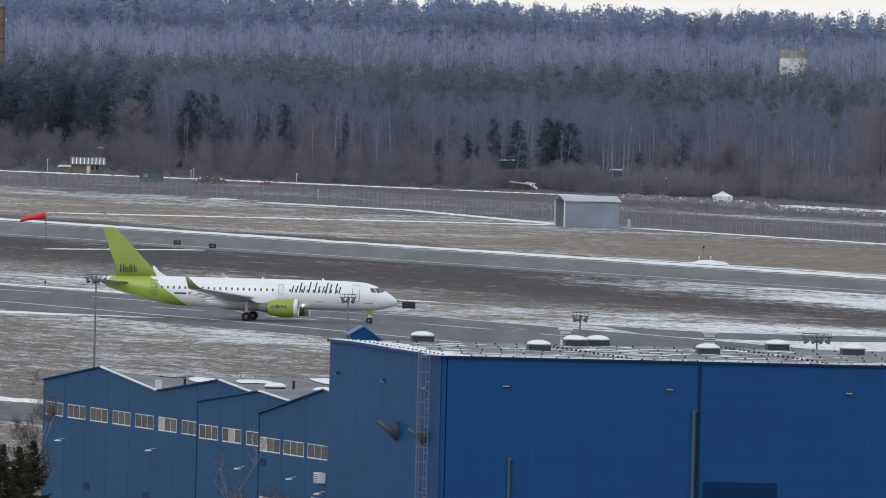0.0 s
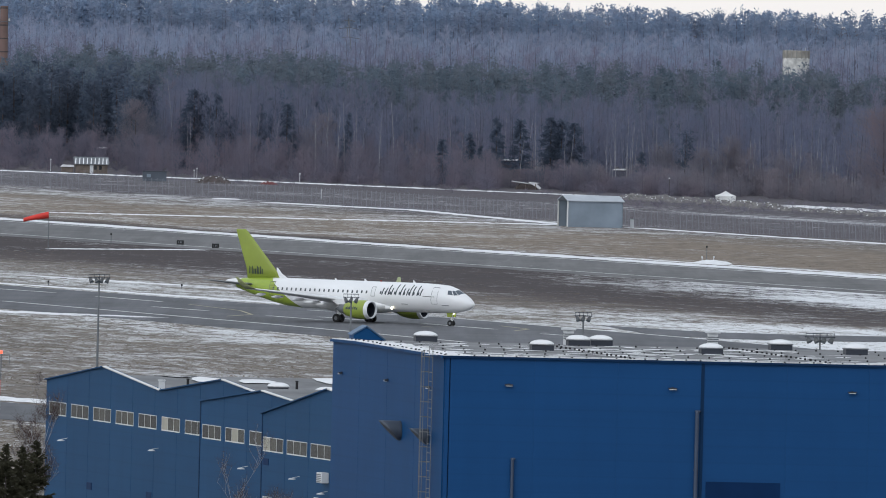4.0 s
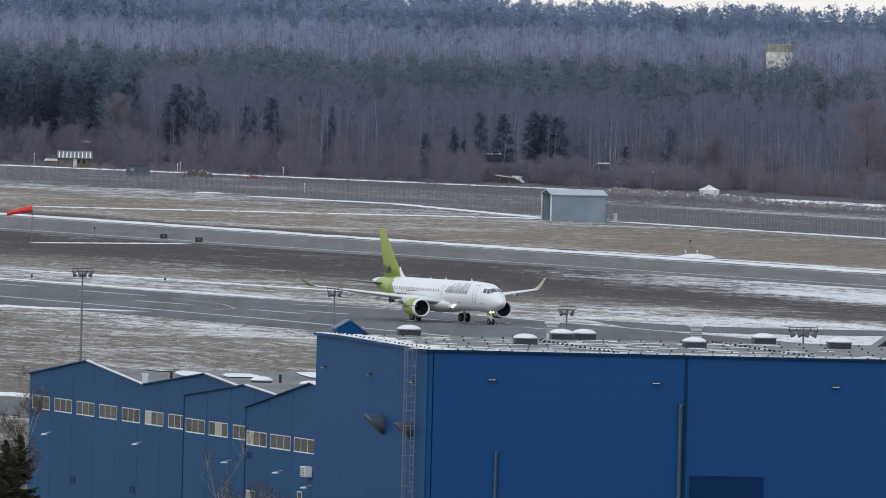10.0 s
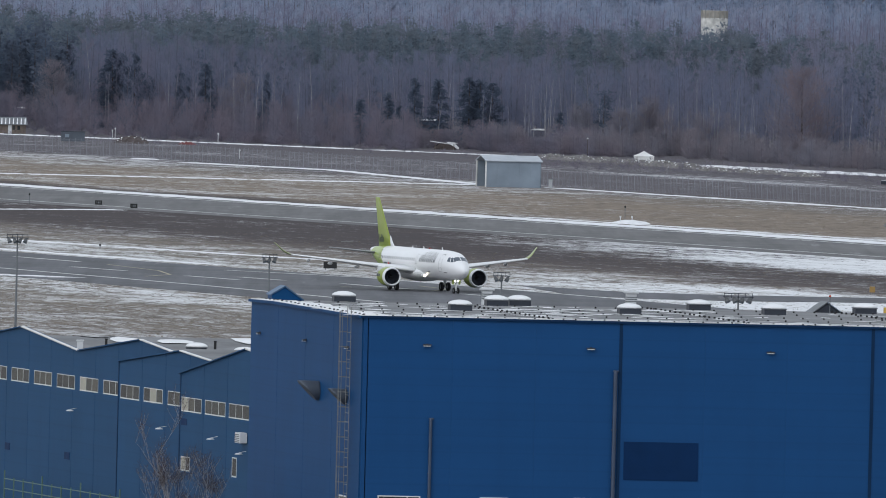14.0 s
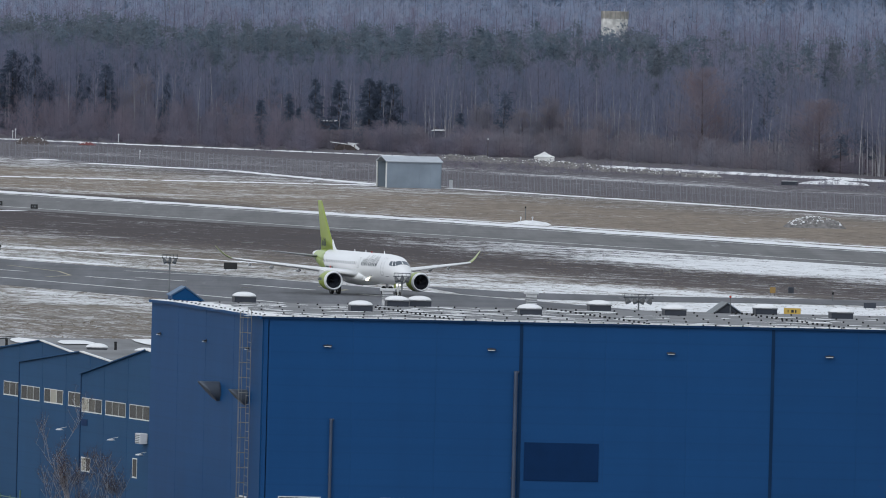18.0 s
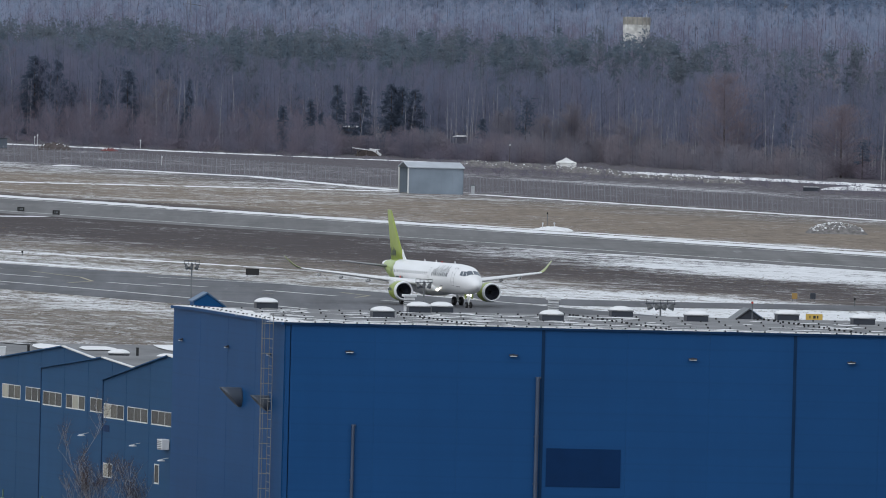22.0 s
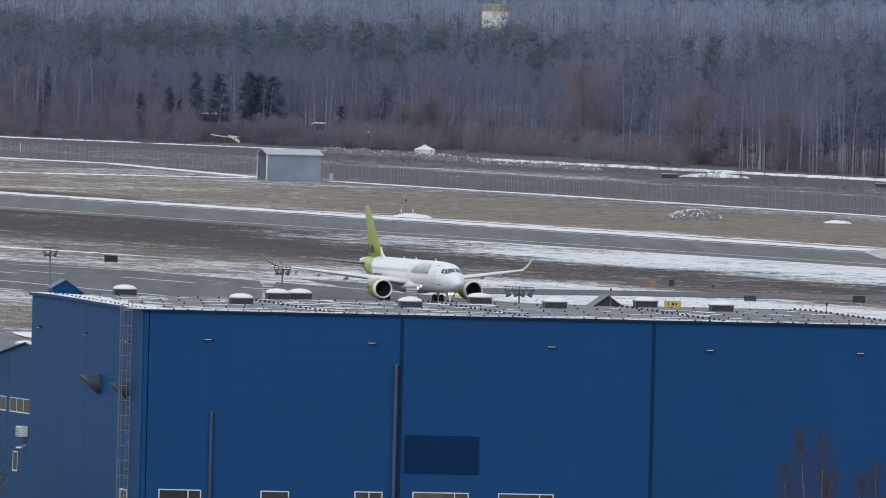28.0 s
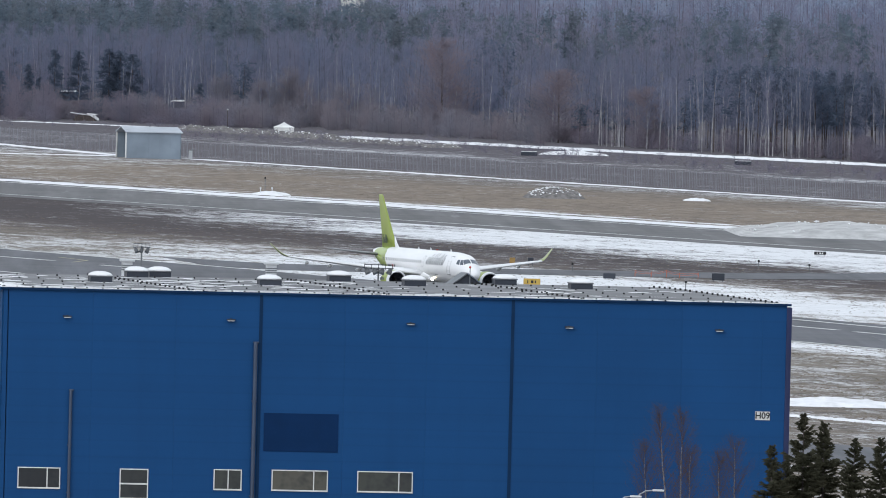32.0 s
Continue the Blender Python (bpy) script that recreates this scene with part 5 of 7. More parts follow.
    part("dorsal_fillet", bm, "white_paint", fin, "white fillet before the fin")
    x = -16.5
    for w2, z1, strokes in ((0.52, 6.62, 2), (0.40, 6.28, 2), (0.11, 6.62, 1), (0.16, 6.48, 1), (0.11, 6.58, 1), (0.30, 6.28, 1)):
        for k in range(strokes):
            for s in (-1, 1):
                bm = bmesh.new()
                q = x + k * (w2 - 0.13)
                plate(bm, [(q, 5.64), (q + 0.12, 5.64), (q + 0.12, z1), (q, z1)], 0.012, "y")
                bmesh.ops.translate(bm, verts=bm.verts, vec=(0, (0.225 if s > 0 else -0.235), 0))
                part("name_bar", bm, "lettering", fin)
        x += w2 + 0.13
    for x, h in ((9.2, 0.30), (1.6, 0.26), (-3.0, 0.22)):
        bm = bmesh.new()
        plate(bm, [(x + 0.2, 5.2), (x - 0.2, 5.2), (x - 0.2, 5.25 + h), (x - 0.08, 5.25 + h)], 0.04, "y")
        part("antenna_blade", bm, "white_paint", a)
    bm = bmesh.new()
    bmesh.ops.create_uvsphere(bm, u_segments=10, v_segments=6, radius=0.13, matrix=Matrix.Translation((0.5, 0, 1.25)))
    part("beacon", bm, "beacon", a)
    bm = bmesh.new()
    bmesh.ops.create_uvsphere(bm, u_segments=10, v_segments=6, radius=0.12, matrix=Matrix.Translation((4.0, 0, 5.30)))
    part("beacon", bm, "beacon", a)
    gear(a, "main_gear", 0, 3.35, 2.4, 0.55, 0.44, 0.38, "main landing gear with two black wheels")
    gear(a, "main_gear", 0, -3.35, 2.4, 0.55, 0.44, 0.38, "main landing gear with two black wheels")
    ng = gear(a, "nose_gear", 15.06, 0, 1.95, 0.38, 0.27, 0.22, "nose landing gear with two small wheels")
    for s in (-1, 1):
        bm = bmesh.new()
        plate(bm, [(-0.35, 1.15), (0.35, 1.15), (0.45, 1.7), (-0.45, 1.7)], 0.03, "y")
        d = part("gear_door", bm, "lime", ng)
        d.location.y = s * 0.42
    return a


def bars(engine, s, x0, z0):
    """A short line of plain bars on the engine's flanks in place of lettering."""
    for f in (-1, 1):
        x = x0
        for w2, h in ((0.2, 0.26), (0.08, 0.36), (0.14, 0.26), (0.28, 0.38), (0.2, 0.26), (0.08, 0.38), (0.12, 0.34), (0.08, 0.36), (0.2, 0.26)):
            bm = bmesh.new()
            r = float(np.interp((x + w2), [3.0, 3.6, 4.6, 5.6, 6.3], [0.84, 1.02, 1.19, 1.22, 1.18])) + 0.02
            q = [bm.verts.new((xx, f * math.sqrt(r * r - zz * zz), zz)) for xx, zz in ((x, z0), (x + w2, z0), (x + w2 + 0.03, z0 + h), (x + 0.03, z0 + h))]
            bm.faces.new(q)
            part("name_bar", bm, "lettering", engine)
            x += w2 + 0.07


AIRLINER = airliner()
# seconds, x, y of the point between the main wheels, heading in degrees from the line towards the viewer
TAXI = [(0.0, -23.95, 1984.3, 83.3), (1.5, -18.57, 1985.3, 72.1), (3.0, -13.96, 1986.4, 60.7), (4.5, -9.95, 1986.2, 50.4), (6.0, -6.2, 1984.2, 41.4), (7.5, -2.93, 1979.6, 34.0),
        (9.0, -0.15, 1974.2, 28.1), (11.0, 3.05, 1967.6, 21.8), (13.0, 5.74, 1962.2, 18.0), (16.0, 9.45, 1952.6, 17.0), (19.0, 13.42, 1941.2, 16.9), (21.0, 16.27, 1931.6, 16.8),
        (23.0, 19.51, 1920.4, 16.9), (26.5, 27.2, 1893.6, 16.9), (28.0, 31.76, 1878.2, 16.8), (30.0, 39.1, 1853.6, 16.4), (32.0, 48.7, 1821.6, 16.1)]


# ---- woods ----
def sliver(out, p, q, width, rng):
    """A thin three-cornered twig from p to q."""
    d = q - p
    s = np.cross(d, rng.normal(0, 1, 3))
    s = s / (np.linalg.norm(s) + 1e-9) * width / 2
    out.append((p - s, p + s, q))


def stem_tris(h, r0, lean, sides=4, parts=5, top=1.0):
    """The tapering trunk of a tree, bent a little towards lean."""
    tris = []
    for k in range(parts):
        f0, f1 = top * k / parts, top * (k + 1) / parts
        ca, cb = np.array((lean[0] * f0 * f0, lean[1] * f0 * f0, h * f0)), np.array((lean[0] * f1 * f1, lean[1] * f1 * f1, h * f1))
        ra, rb = r0 * (1 - f0) ** 0.9 + 0.02, r0 * (1 - f1) ** 0.9 + 0.02
        for i in range(sides):
            a0, a1 = 2 * math.pi * i / sides, 2 * math.pi * (i + 1) / sides
            d0, d1 = np.array((math.cos(a0), math.sin(a0), 0)), np.array((math.cos(a1), math.sin(a1), 0))
            tris += [(ca + ra * d0, ca + ra * d1, cb + rb * d1), (ca + ra * d0, cb + rb * d1, cb + rb * d0)]
    return tris


def bare_tree_shape(seed, h, wide, low, limbs, twigs, w, ln, rise_up=1.0, girth=0.008, dome=0.4):
    """A leafless tree: tapered trunk, limbs that end on a rounded crown, and many fine upswept twigs along each limb."""
    rng = np.random.default_rng(seed)
    lean = rng.uniform(-0.06, 0.06, 2) * h
    trunk = stem_tris(h, girth * h, lean)
    crown = []
    for i in range(limbs):
        f = low + (1 - low) * (i + rng.random()) / limbs
        g = (f - low) / (1 - low)
        full = math.sqrt(max(0.02, 1 - ((g - dome) / (1 - dome)) ** 2)) if g > dome else 0.55 + 0.45 * g / dome
        reach = wide / 2 * full * rng.uniform(0.65, 1.15)
        a = rng.uniform(0, 2 * math.pi)
        f0 = max(0.06, f - 0.55 * reach / h - 0.03)
        base = np.array((lean[0] * f0 * f0, lean[1] * f0 * f0, h * f0))
        tip = np.array((base[0] + reach * math.cos(a), base[1] + reach * math.sin(a), h * min(f, 0.99)))
        sliver(crown, base, tip, w * 2.2, rng)
        along = rng.uniform(0.2, 1.05, twigs)
        p = base + (tip - base) * along[:, None] + rng.normal(0, 0.05 * wide, (twigs, 3))
        way = np.stack([math.cos(a) * 0.45 + rng.normal(0, 0.42, twigs), math.sin(a) * 0.45 + rng.normal(0, 0.42, twigs), rise_up * rng.uniform(0.35, 1.3, twigs)], 1)
        q = p + way * (ln * rng.uniform(0.5, 1.3, twigs))[:, None]
        q[:, 2] = np.minimum(q[:, 2], h * 1.03)
        side = np.cross(way, rng.normal(0, 1, (twigs, 3)))
        side *= (w * rng.uniform(0.6, 1.4, twigs) / 2 / (np.linalg.norm(side, axis=1) + 1e-9))[:, None]
        crown += list(np.stack([p - side, p + side, q], 1))
    return np.array(trunk), np.array(crown)


def spruce_shape(seed, h, wide, boughs, sprays, size, base=0.04, blunt=0.8):
    """A conifer: boughs of uneven length all round the stem, each a row of small drooping sprays."""
    rng = np.random.default_rng(seed)
    trunk = stem_tris(h, 0.010 * h, (0, 0), 4, 3, 0.97)
    crown = []
    for i in range(boughs):
        f = base + (0.99 - base) * ((i + rng.random()) / boughs) ** 1.05
        reach = wide / 2 * (1 - f) ** blunt * (rng.uniform(0.6, 1.05) if rng.random() < 0.8 else rng.uniform(1.0, 1.3)) + 0.15
        a = rng.uniform(0, 2 * math.pi)
        out, side = np.array((math.cos(a), math.sin(a), 0)), np.array((-math.sin(a), math.cos(a), 0))
        n = max(3, int(sprays * (0.35 + reach / wide * 1.5)))
        g = rng.random(n) ** 0.7
        p = np.array((0, 0, h * f)) + out * (reach * g)[:, None] + np.stack([np.zeros(n), np.zeros(n), -0.25 * reach * g + 0.1 * reach * g * g], 1)
        p = p + rng.normal(0, size * 0.45, (n, 3))
        sg = np.where(rng.random(n) < 0.5, -1, 1)[:, None]
        q = p + (side * sg * 0.7 + out * 0.6) * size * rng.uniform(0.7, 1.4, (n, 1)) + np.stack([np.zeros(n), np.zeros(n), rng.uniform(-0.7, 0.15, n) * size], 1)
        r = p + out * size * 0.35 + np.stack([np.zeros(n), np.zeros(n), rng.uniform(0.25, 0.6, n) * size], 1)
        crown += list(np.stack([p, q, r], 1))
    return np.array(trunk), np.array(crown)


def pine_shape(seed, h, wide, start, clumps, each, size):
    """A pine: bare stem, and a lumpy crown of clumps made of small needle tufts."""
    rng = np.random.default_rng(seed)
    lean = rng.uniform(-0.03, 0.03, 2) * h
    trunk = stem_tris(h, 0.009 * h, lean, 4, 4, 0.95)
    crown = []
    for c in range(clumps):
        f = start + (1 - start) * (c + 0.5) / clumps
        a = rng.uniform(0, 2 * math.pi)
        r = wide / 2 * rng.uniform(0.15, 0.85) * (1.2 - 0.75 * (f - start) / (1 - start))
        m = np.array((lean[0] * f * f + r * math.cos(a), lean[1] * f * f + r * math.sin(a), h * f - 0.3))
        puff = wide * rng.uniform(0.16, 0.27)
        sliver(crown, np.array((lean[0] * f * f, lean[1] * f * f, h * f - puff)), m, 0.14, rng)
        p = m + rng.normal(0, 1, (each, 3)) * np.array((0.62, 0.62, 0.42)) * puff
        crown += list(p[:, None, :] + rng.normal(0, size, (each, 3, 3)) * np.array((1, 1, 0.75)))
    return np.array(trunk), np.array(crown)


def wood(name, shapes, places, mats, label, category="forest"):
    """Many trees in one mesh: places hold x, y, z, turn, height factor, girth factor."""
    rng = np.random.default_rng(len(places))
    pick = rng.integers(0, len(shapes), len(places))
    tris, index = [], []
    for k, (trunk, crown) in enumerate(shapes):
        sel = places[pick == k]
        both = np.concatenate([trunk, crown])
        idx = np.concatenate([np.zeros(len(trunk), int), np.ones(len(crown), int)])
        c, s = np.cos(sel[:, 3]), np.sin(sel[:, 3])
        v = both.reshape(-1, 3)
        x = (v[None, :, 0] * c[:, None] - v[None, :, 1] * s[:, None]) * sel[:, 5:6] + sel[:, 0:1]
        y = (v[None, :, 0] * s[:, None] + v[None, :, 1] * c[:, None]) * sel[:, 5:6] + sel[:, 1:2]
        z = v[None, :, 2] * sel[:, 4:5] + sel[:, 2:3]
        tris.append(np.stack([x, y, z], -1).reshape(-1, 3, 3))
        index.append(np.tile(idx, len(sel)))
    ob = new(name, mesh_of(name, np.concatenate(tris), mats, np.concatenate(index)))
    return tagged(ob, label, category, kind="stuff")


EDGE_X = [-400.0, -103.0, -0.4, 75.6, 128.4, 172.0, 400.0]
EDGE_Y = [4080.0, 3674.0, 3532.0, 3460.0, 3236.0, 3094.0, 2350.0]


def edge_y(x):
    return float(np.interp(x, EDGE_X, EDGE_Y))


def scatter(seed, count, x0, x1, deep0, deep1, low, high, power=1.0, edge=True, girth=(0.85, 1.2)):
    """Places behind the forest's edge (or at set distances), with the ground's height under them."""
    rng = np.random.default_rng(seed)
    x = rng.uniform(x0, x1, count)
    d = deep0 + (deep1 - deep0) * rng.random(count) ** power
    y = (np.interp(x, EDGE_X, EDGE_Y) if edge else 0) + d
    z = np.interp(y, [3600, 3900, 4350, 4850, 5200], [0, 6.0, 12.5, 20.5, 22]) - 0.1
    return np.stack([x, y, z, rng.uniform(0, 6.28, count), rng.uniform(low, high, count), rng.uniform(*girth, count)], 1)


def thin_out(places, size, seed, keep):
    """Leave gaps between groups, so that a stand has an uneven top and open spots."""
    rng = np.random.default_rng(seed)
    v = field_noise(rng, places[:, 0] / size + 50, places[:, 1] / (size * 3) + 50)
    return places[v < np.quantile(v, keep)]


def clear_before(places, spans):
    """Low growth before small buildings: spans of x up to a distance y, and the height allowed there (0 clears it)."""
    for a, b, far, cap in spans:
        here = (places[:, 0] > a) & (places[:, 0] < b) & (places[:, 1] < far)
        places[here, 4] = np.minimum(places[here, 4], cap)
    return places[places[:, 4] > 0.05]


BARE = [bare_tree_shape(s, 18, 5.2, 0.26, 24, 24, 0.062, 1.15) for s in range(1, 7)]
COARSE = [bare_tree_shape(s, 18, 5.6, 0.30, 18, 16, 0.10, 1.3) for s in range(6, 11)]
FAR = [bare_tree_shape(s, 18, 6.0, 0.30, 14, 12, 0.15, 1.5) for s in range(16, 20)]
SLIM = [bare_tree_shape(s, 19, 3.4, lo, 20, 18, 0.045, 1.0, 1.2, 0.0045) for s, lo in ((11, 0.42), (12, 0.32), (13, 0.46), (14, 0.36))]
THIN = [bare_tree_shape(s, 19, 2.4, lo, 12, 10, 0.045, 0.9, 1.2, 0.004) for s, lo in ((15, 0.6), (16, 0.5), (17, 0.65))]
BROAD = [bare_tree_shape(s, 18, 13.5, 0.08, 90, 100, 0.075, 1.1, 0.8, 0.012, 0.35) for s in (61, 62, 63)]
BUSH = [bare_tree_shape(s, 6.0, 4.8, 0.04, 26, 20, 0.055, 0.95, 0.9, 0.004, 0.3) for s in range(21, 25)]
BUSH_LOW = [bare_tree_shape(s, 6.0, 5.0, 0.05, 12, 10, 0.07, 0.9, 0.9, 0.004, 0.3) for s in range(25, 28)]
SPRUCE = [spruce_shape(s, 15.0, 5.6, 110, 34, 0.44, 0.04, 0.7) for s in range(31, 35)]
SPRUCE_LOW = [spruce_shape(s, 15.0, 5.0, 34, 9, 0.62) for s in range(35, 38)]
PINE = [pine_shape(s, 18.0, 5.0, 0.42, 17, 40, 0.24) for s in range(41, 45)]
PINE_FAR = [pine_shape(s, 18.0, 5.6, 0.16, 22, 26, 0.31) for s in range(45, 50)]
HILL = [pine_shape(s, 18.0, 5.6, 0.12, 18, 18, 0.44) for s in range(51, 55)]

wood("bare_woods", BARE, np.concatenate([scatter(101, 680, -70, 215, 8, 150, 0.85, 1.16, 0.8), scatter(121, 160, -170, -55, 110, 200, 0.75, 1.0)]), ["bark_grey", "twigs"], "leafless grey-brown woods behind the airfield")
wood("birch_woods", SLIM, np.concatenate([scatter(102, 60, -60, 215, 5, 60, 0.6, 0.98, girth=(0.7, 1.2)), scatter(125, 16, 34, 88, 3, 16, 0.5, 0.9, girth=(0.7, 1.2)), scatter(126, 42, 122, 160, 0, 14, 0.62, 0.95, girth=(0.7, 1.2))]), ["birch", "twigs"], "slim bare birches with white trunks at the wood's edge")
wood("pale_stems", THIN, np.concatenate([scatter(129, 70, 10, 190, 6, 46, 0.55, 0.95, girth=(0.6, 1.1)), scatter(130, 24, -60, 20, 16, 50, 0.7, 0.95, girth=(0.6, 0.9))]), ["birch", "twigs"], "thin pale birch stems among the leafless woods")
wood("alder_thicket", BUSH, clear_before(np.concatenate([scatter(103, 330, -150, 12, -50, 40, 0.85, 1.6), scatter(104, 90, 6, 50, -50, 10, 0.6, 1.15), scatter(128, 110, 112, 200, -6, 30, 0.4, 0.85), scatter(124, 60, -75, 6, 30, 60, 1.5, 2.0), scatter(133, 130, -150, 60, -66, -40, 0.3, 0.6)]), ((11, 24, 3488, 0), (-94, -72, 3606, 0), (11, 18.5, 3534, 0.72), (35.5, 40.5, 3512, 0.55))), ["bark_grey", "twigs_red"], "reddish-brown leafless alder thicket along the forest edge", "thicket")
wood("willow_scrub", BUSH, clear_before(np.concatenate([scatter(136, 90, 4, 50, -40, 10, 0.6, 1.2), scatter(132, 190, 40, 112, -60, 14, 0.4, 1.1), scatter(137, 60, 46, 80, 4, 20, 1.1, 1.9)]), ((11, 24, 3488, 0), (11, 18.5, 3534, 0.72), (35.5, 40.5, 3512, 0.55))), ["bark_grey", "twigs_tan"], "greyish tan leafless willow scrub at the wood's edge", "thicket")
wood("spruce_stand", SPRUCE + PINE_FAR, np.concatenate([thin_out(scatter(105, 200, -170, -70, 24, 120, 0.95, 1.3, girth=(1.0, 1.5)), 9, 5, 0.85), scatter(106, 14, -50, 110, 70, 160, 0.8, 1.1)]), ["bark", "needles"], "dark green spruce stand in the woods")
wood("pine_stand", PINE, np.concatenate([scatter(107, 110, 138, 260, 14, 90, 0.82, 1.0, girth=(0.85, 1.15)), scatter(131, 8, 108, 138, 10, 30, 0.35, 0.6)]), ["bark", "needles"], "tall pines with bare trunks at the forest edge")
# Belts farther back take the paler, bluer colours that stand for haze.
wood("pine_ridge", PINE_FAR, np.concatenate([thin_out(scatter(108, 520, -150, 95, 3820, 4040, 0.82, 1.14, edge=False), 11, 6, 0.92), scatter(135, 90, -160, -40, 3770, 3850, 0.86, 1.12, edge=False), thin_out(scatter(118, 200, 80, 260, 3850, 4060, 0.70, 1.06, edge=False), 6, 7, 0.7)]), ["bark_grey", "needles_haze_mid"], "dark pine forest behind the leafless woods")
wood("mixed_ridge", COARSE, np.concatenate([scatter(109, 210, 40, 270, 3800, 4080, 0.8, 1.06, edge=False), scatter(119, 520, -155, 280, 4080, 4330, 0.80, 1.12, edge=False)]), ["bark_grey", "twigs_haze_mid"], "leafless woods on rising ground")
wood("far_woods", FAR, scatter(110, 480, -165, 290, 4340, 4640, 0.80, 1.0, edge=False), ["bark_grey", "twigs_haze_far"], "distant leafless woods, tinted blue-grey for haze")
wood("far_pines", SPRUCE_LOW, thin_out(scatter(111, 130, -165, 290, 4100, 4420, 0.9, 1.4, edge=False, girth=(0.8, 1.3)), 16, 8, 0.45), ["bark_grey", "needles_haze_far"], "distant conifers standing out of the woods")
wood("hill_woods", HILL, scatter(112, 800, -175, 305, 4740, 4930, 0.98, 1.17, edge=False, girth=(0.85, 1.25)), ["bark_grey", "needles_haze_far"], "hazy conifer forest on the far hill")
wood("hill_spruces", SPRUCE_LOW, scatter(127, 240, -175, 305, 4790, 4920, 1.2, 1.46, edge=False, girth=(0.7, 1.0)), ["bark_grey", "needles_haze_far"], "hazy spruces rising from the forest on the far hill")
wood("hill_pines", HILL, scatter(134, 220, -175, 20, 4840, 4930, 1.10, 1.26, edge=False, girth=(0.9, 1.25)), ["bark_grey", "needles_haze_far"], "taller hazy conifers along the far hill")
wood("hill_leafless", FAR, scatter(113, 480, -170, 300, 4580, 4760, 0.7, 0.9, edge=False), ["bark_grey", "twigs_haze_far"], "hazy leafless forest on the far hill")
wood("fence_scrub", BUSH_LOW, np.concatenate([scatter(114, 620, 30, 190, -300, -150, 0.10, 0.30, girth=(0.3, 0.6)), scatter(115, 120, -90, 40, -170, -60, 0.12, 0.25, girth=(0.3, 0.5))]), ["bark_grey", "twigs_red"], "low reddish-brown scrub between fence and road", "scrub")


def tree(name, shape, x, y, turn, high, girth, mats, label, category, group):
    t = thing(name, pose(x, y, rise(y) - 0.05, 0, 0, turn), label, category, group)
    s = Matrix.Diagonal((girth, girth, high, 1))
    for nm, tris, m in (("trunk", shape[0], mats[0]), ("crown", shape[1], mats[1])):
        key = nm + str(id(shape[0])) + m
        if key not in TREE_MESHES:
            TREE_MESHES[key] = mesh_of(nm, tris, [m])
        o = new(nm, TREE_MESHES[key])
        o.parent = t
        o.matrix_basis = s
    return t


TREE_MESHES = {}
rnd_t = random.Random(5)
# single conifers in front of the leafless woods: x, distance behind the edge, height, breadth
for i, (x, d, high, wide) in enumerate(((10.6, 4, 15.3, 4.4), (15.9, 5, 15.2, 5.4), (22.6, 4, 15.8, 6.2), (25.0, 6, 15.2, 6.0), (27.8, 4, 14.8, 6.2), (26.4, 2, 11.0, 5.4), (42.5, 2, 8.8, 3.2), (4.7, 6, 11.7, 4.0), (7.2, 4, 9.0, 3.0), (-1.3, 6, 10.2, 3.6),
                                        (-58.6, 30, 19.4, 7.0), (-56.2, 34, 18.2, 6.4), (-53.4, 32, 18.8, 5.6), (-36.9, 28, 17.0, 6.0), (-43.0, 34, 16.6, 3.4), (-22.8, 30, 15.0, 3.6), (-40.5, 30, 14.0, 4.0), (-61.0, 36, 15.0, 5.0), (-50.0, 36, 13.5, 5.0))):
    y = edge_y(x) + d
    tree("spruce", SPRUCE[i % 4], x, y, rnd_t.uniform(0, 360), (high - rise(y)) / 15.0, wide / 4.0, ("bark", "needles"), "dark green spruce standing among bare trees", "tree", "spruces at the wood")
for x, d, high, wide in ((52.0, 6, 13.8, 5.4), (118.8, 4, 8.3, 4.0), (147.0, 6, 17.0, 6.2)):
    tree("pine", PINE[1], x, edge_y(x) + d, rnd_t.uniform(0, 360), high / 18.0, wide / 5.0, ("bark", "needles"), "pine with a rounded dark crown among bare trees", "tree", "pines at the wood")
for i in range(34):
    x = (rnd_t.uniform(34, 86) if i % 2 else rnd_t.uniform(112, 158)) if i < 29 else rnd_t.uniform(-40, 30)
    high = rnd_t.uniform(0.42, 0.85)
    tree("birch", SLIM[i % 4], x, edge_y(x) - rnd_t.uniform(-3, 3), rnd_t.uniform(0, 360), high, rnd_t.uniform(0.6, 1.0), ("birch", "twigs"), "bare birch with a white trunk", "tree", "birches at the wood")
tree("birch", SLIM[1], -63.5, 3650.0, 40, 1.09, 1.5, ("birch", "twigs_red"), "tall bare birch with a white trunk", "tree", "birches at the wood")
# broad crowns that stand out by their hue
for i, (x, d, high, wide, m, label) in enumerate(((93.0, 0, 20.3, 17.0, "twigs_alder", "broad leafless alder with reddish twigs"), (114.9, 2, 15.0, 16.0, "twigs_alder", "broad leafless alder with reddish twigs"),
                                                  (131.0, 6, 12.5, 12.0, "twigs_alder", "broad leafless alder with reddish twigs"), (62.0, 6, 12.8, 8.0, "twigs_tan", "leafless willow with greyish tan twigs"),
                                                  (-72.0, 14, 15.5, 11.0, "twigs_tan", "leafless willow with greyish tan twigs"), (-29.0, 24, 14.6, 10.0, "twigs_tan", "leafless willow with greyish tan twigs"),
                                                  (56.0, 4, 9.5, 7.0, "twigs_tan", "leafless willow with greyish tan twigs"))):
    tree("alder" if m == "twigs_alder" else "willow", BROAD[i % 3], x, edge_y(x) + d, 47 * i, high / 18.0, wide / 13.5, ("bark", m), label, "tree", "broad trees at the wood")


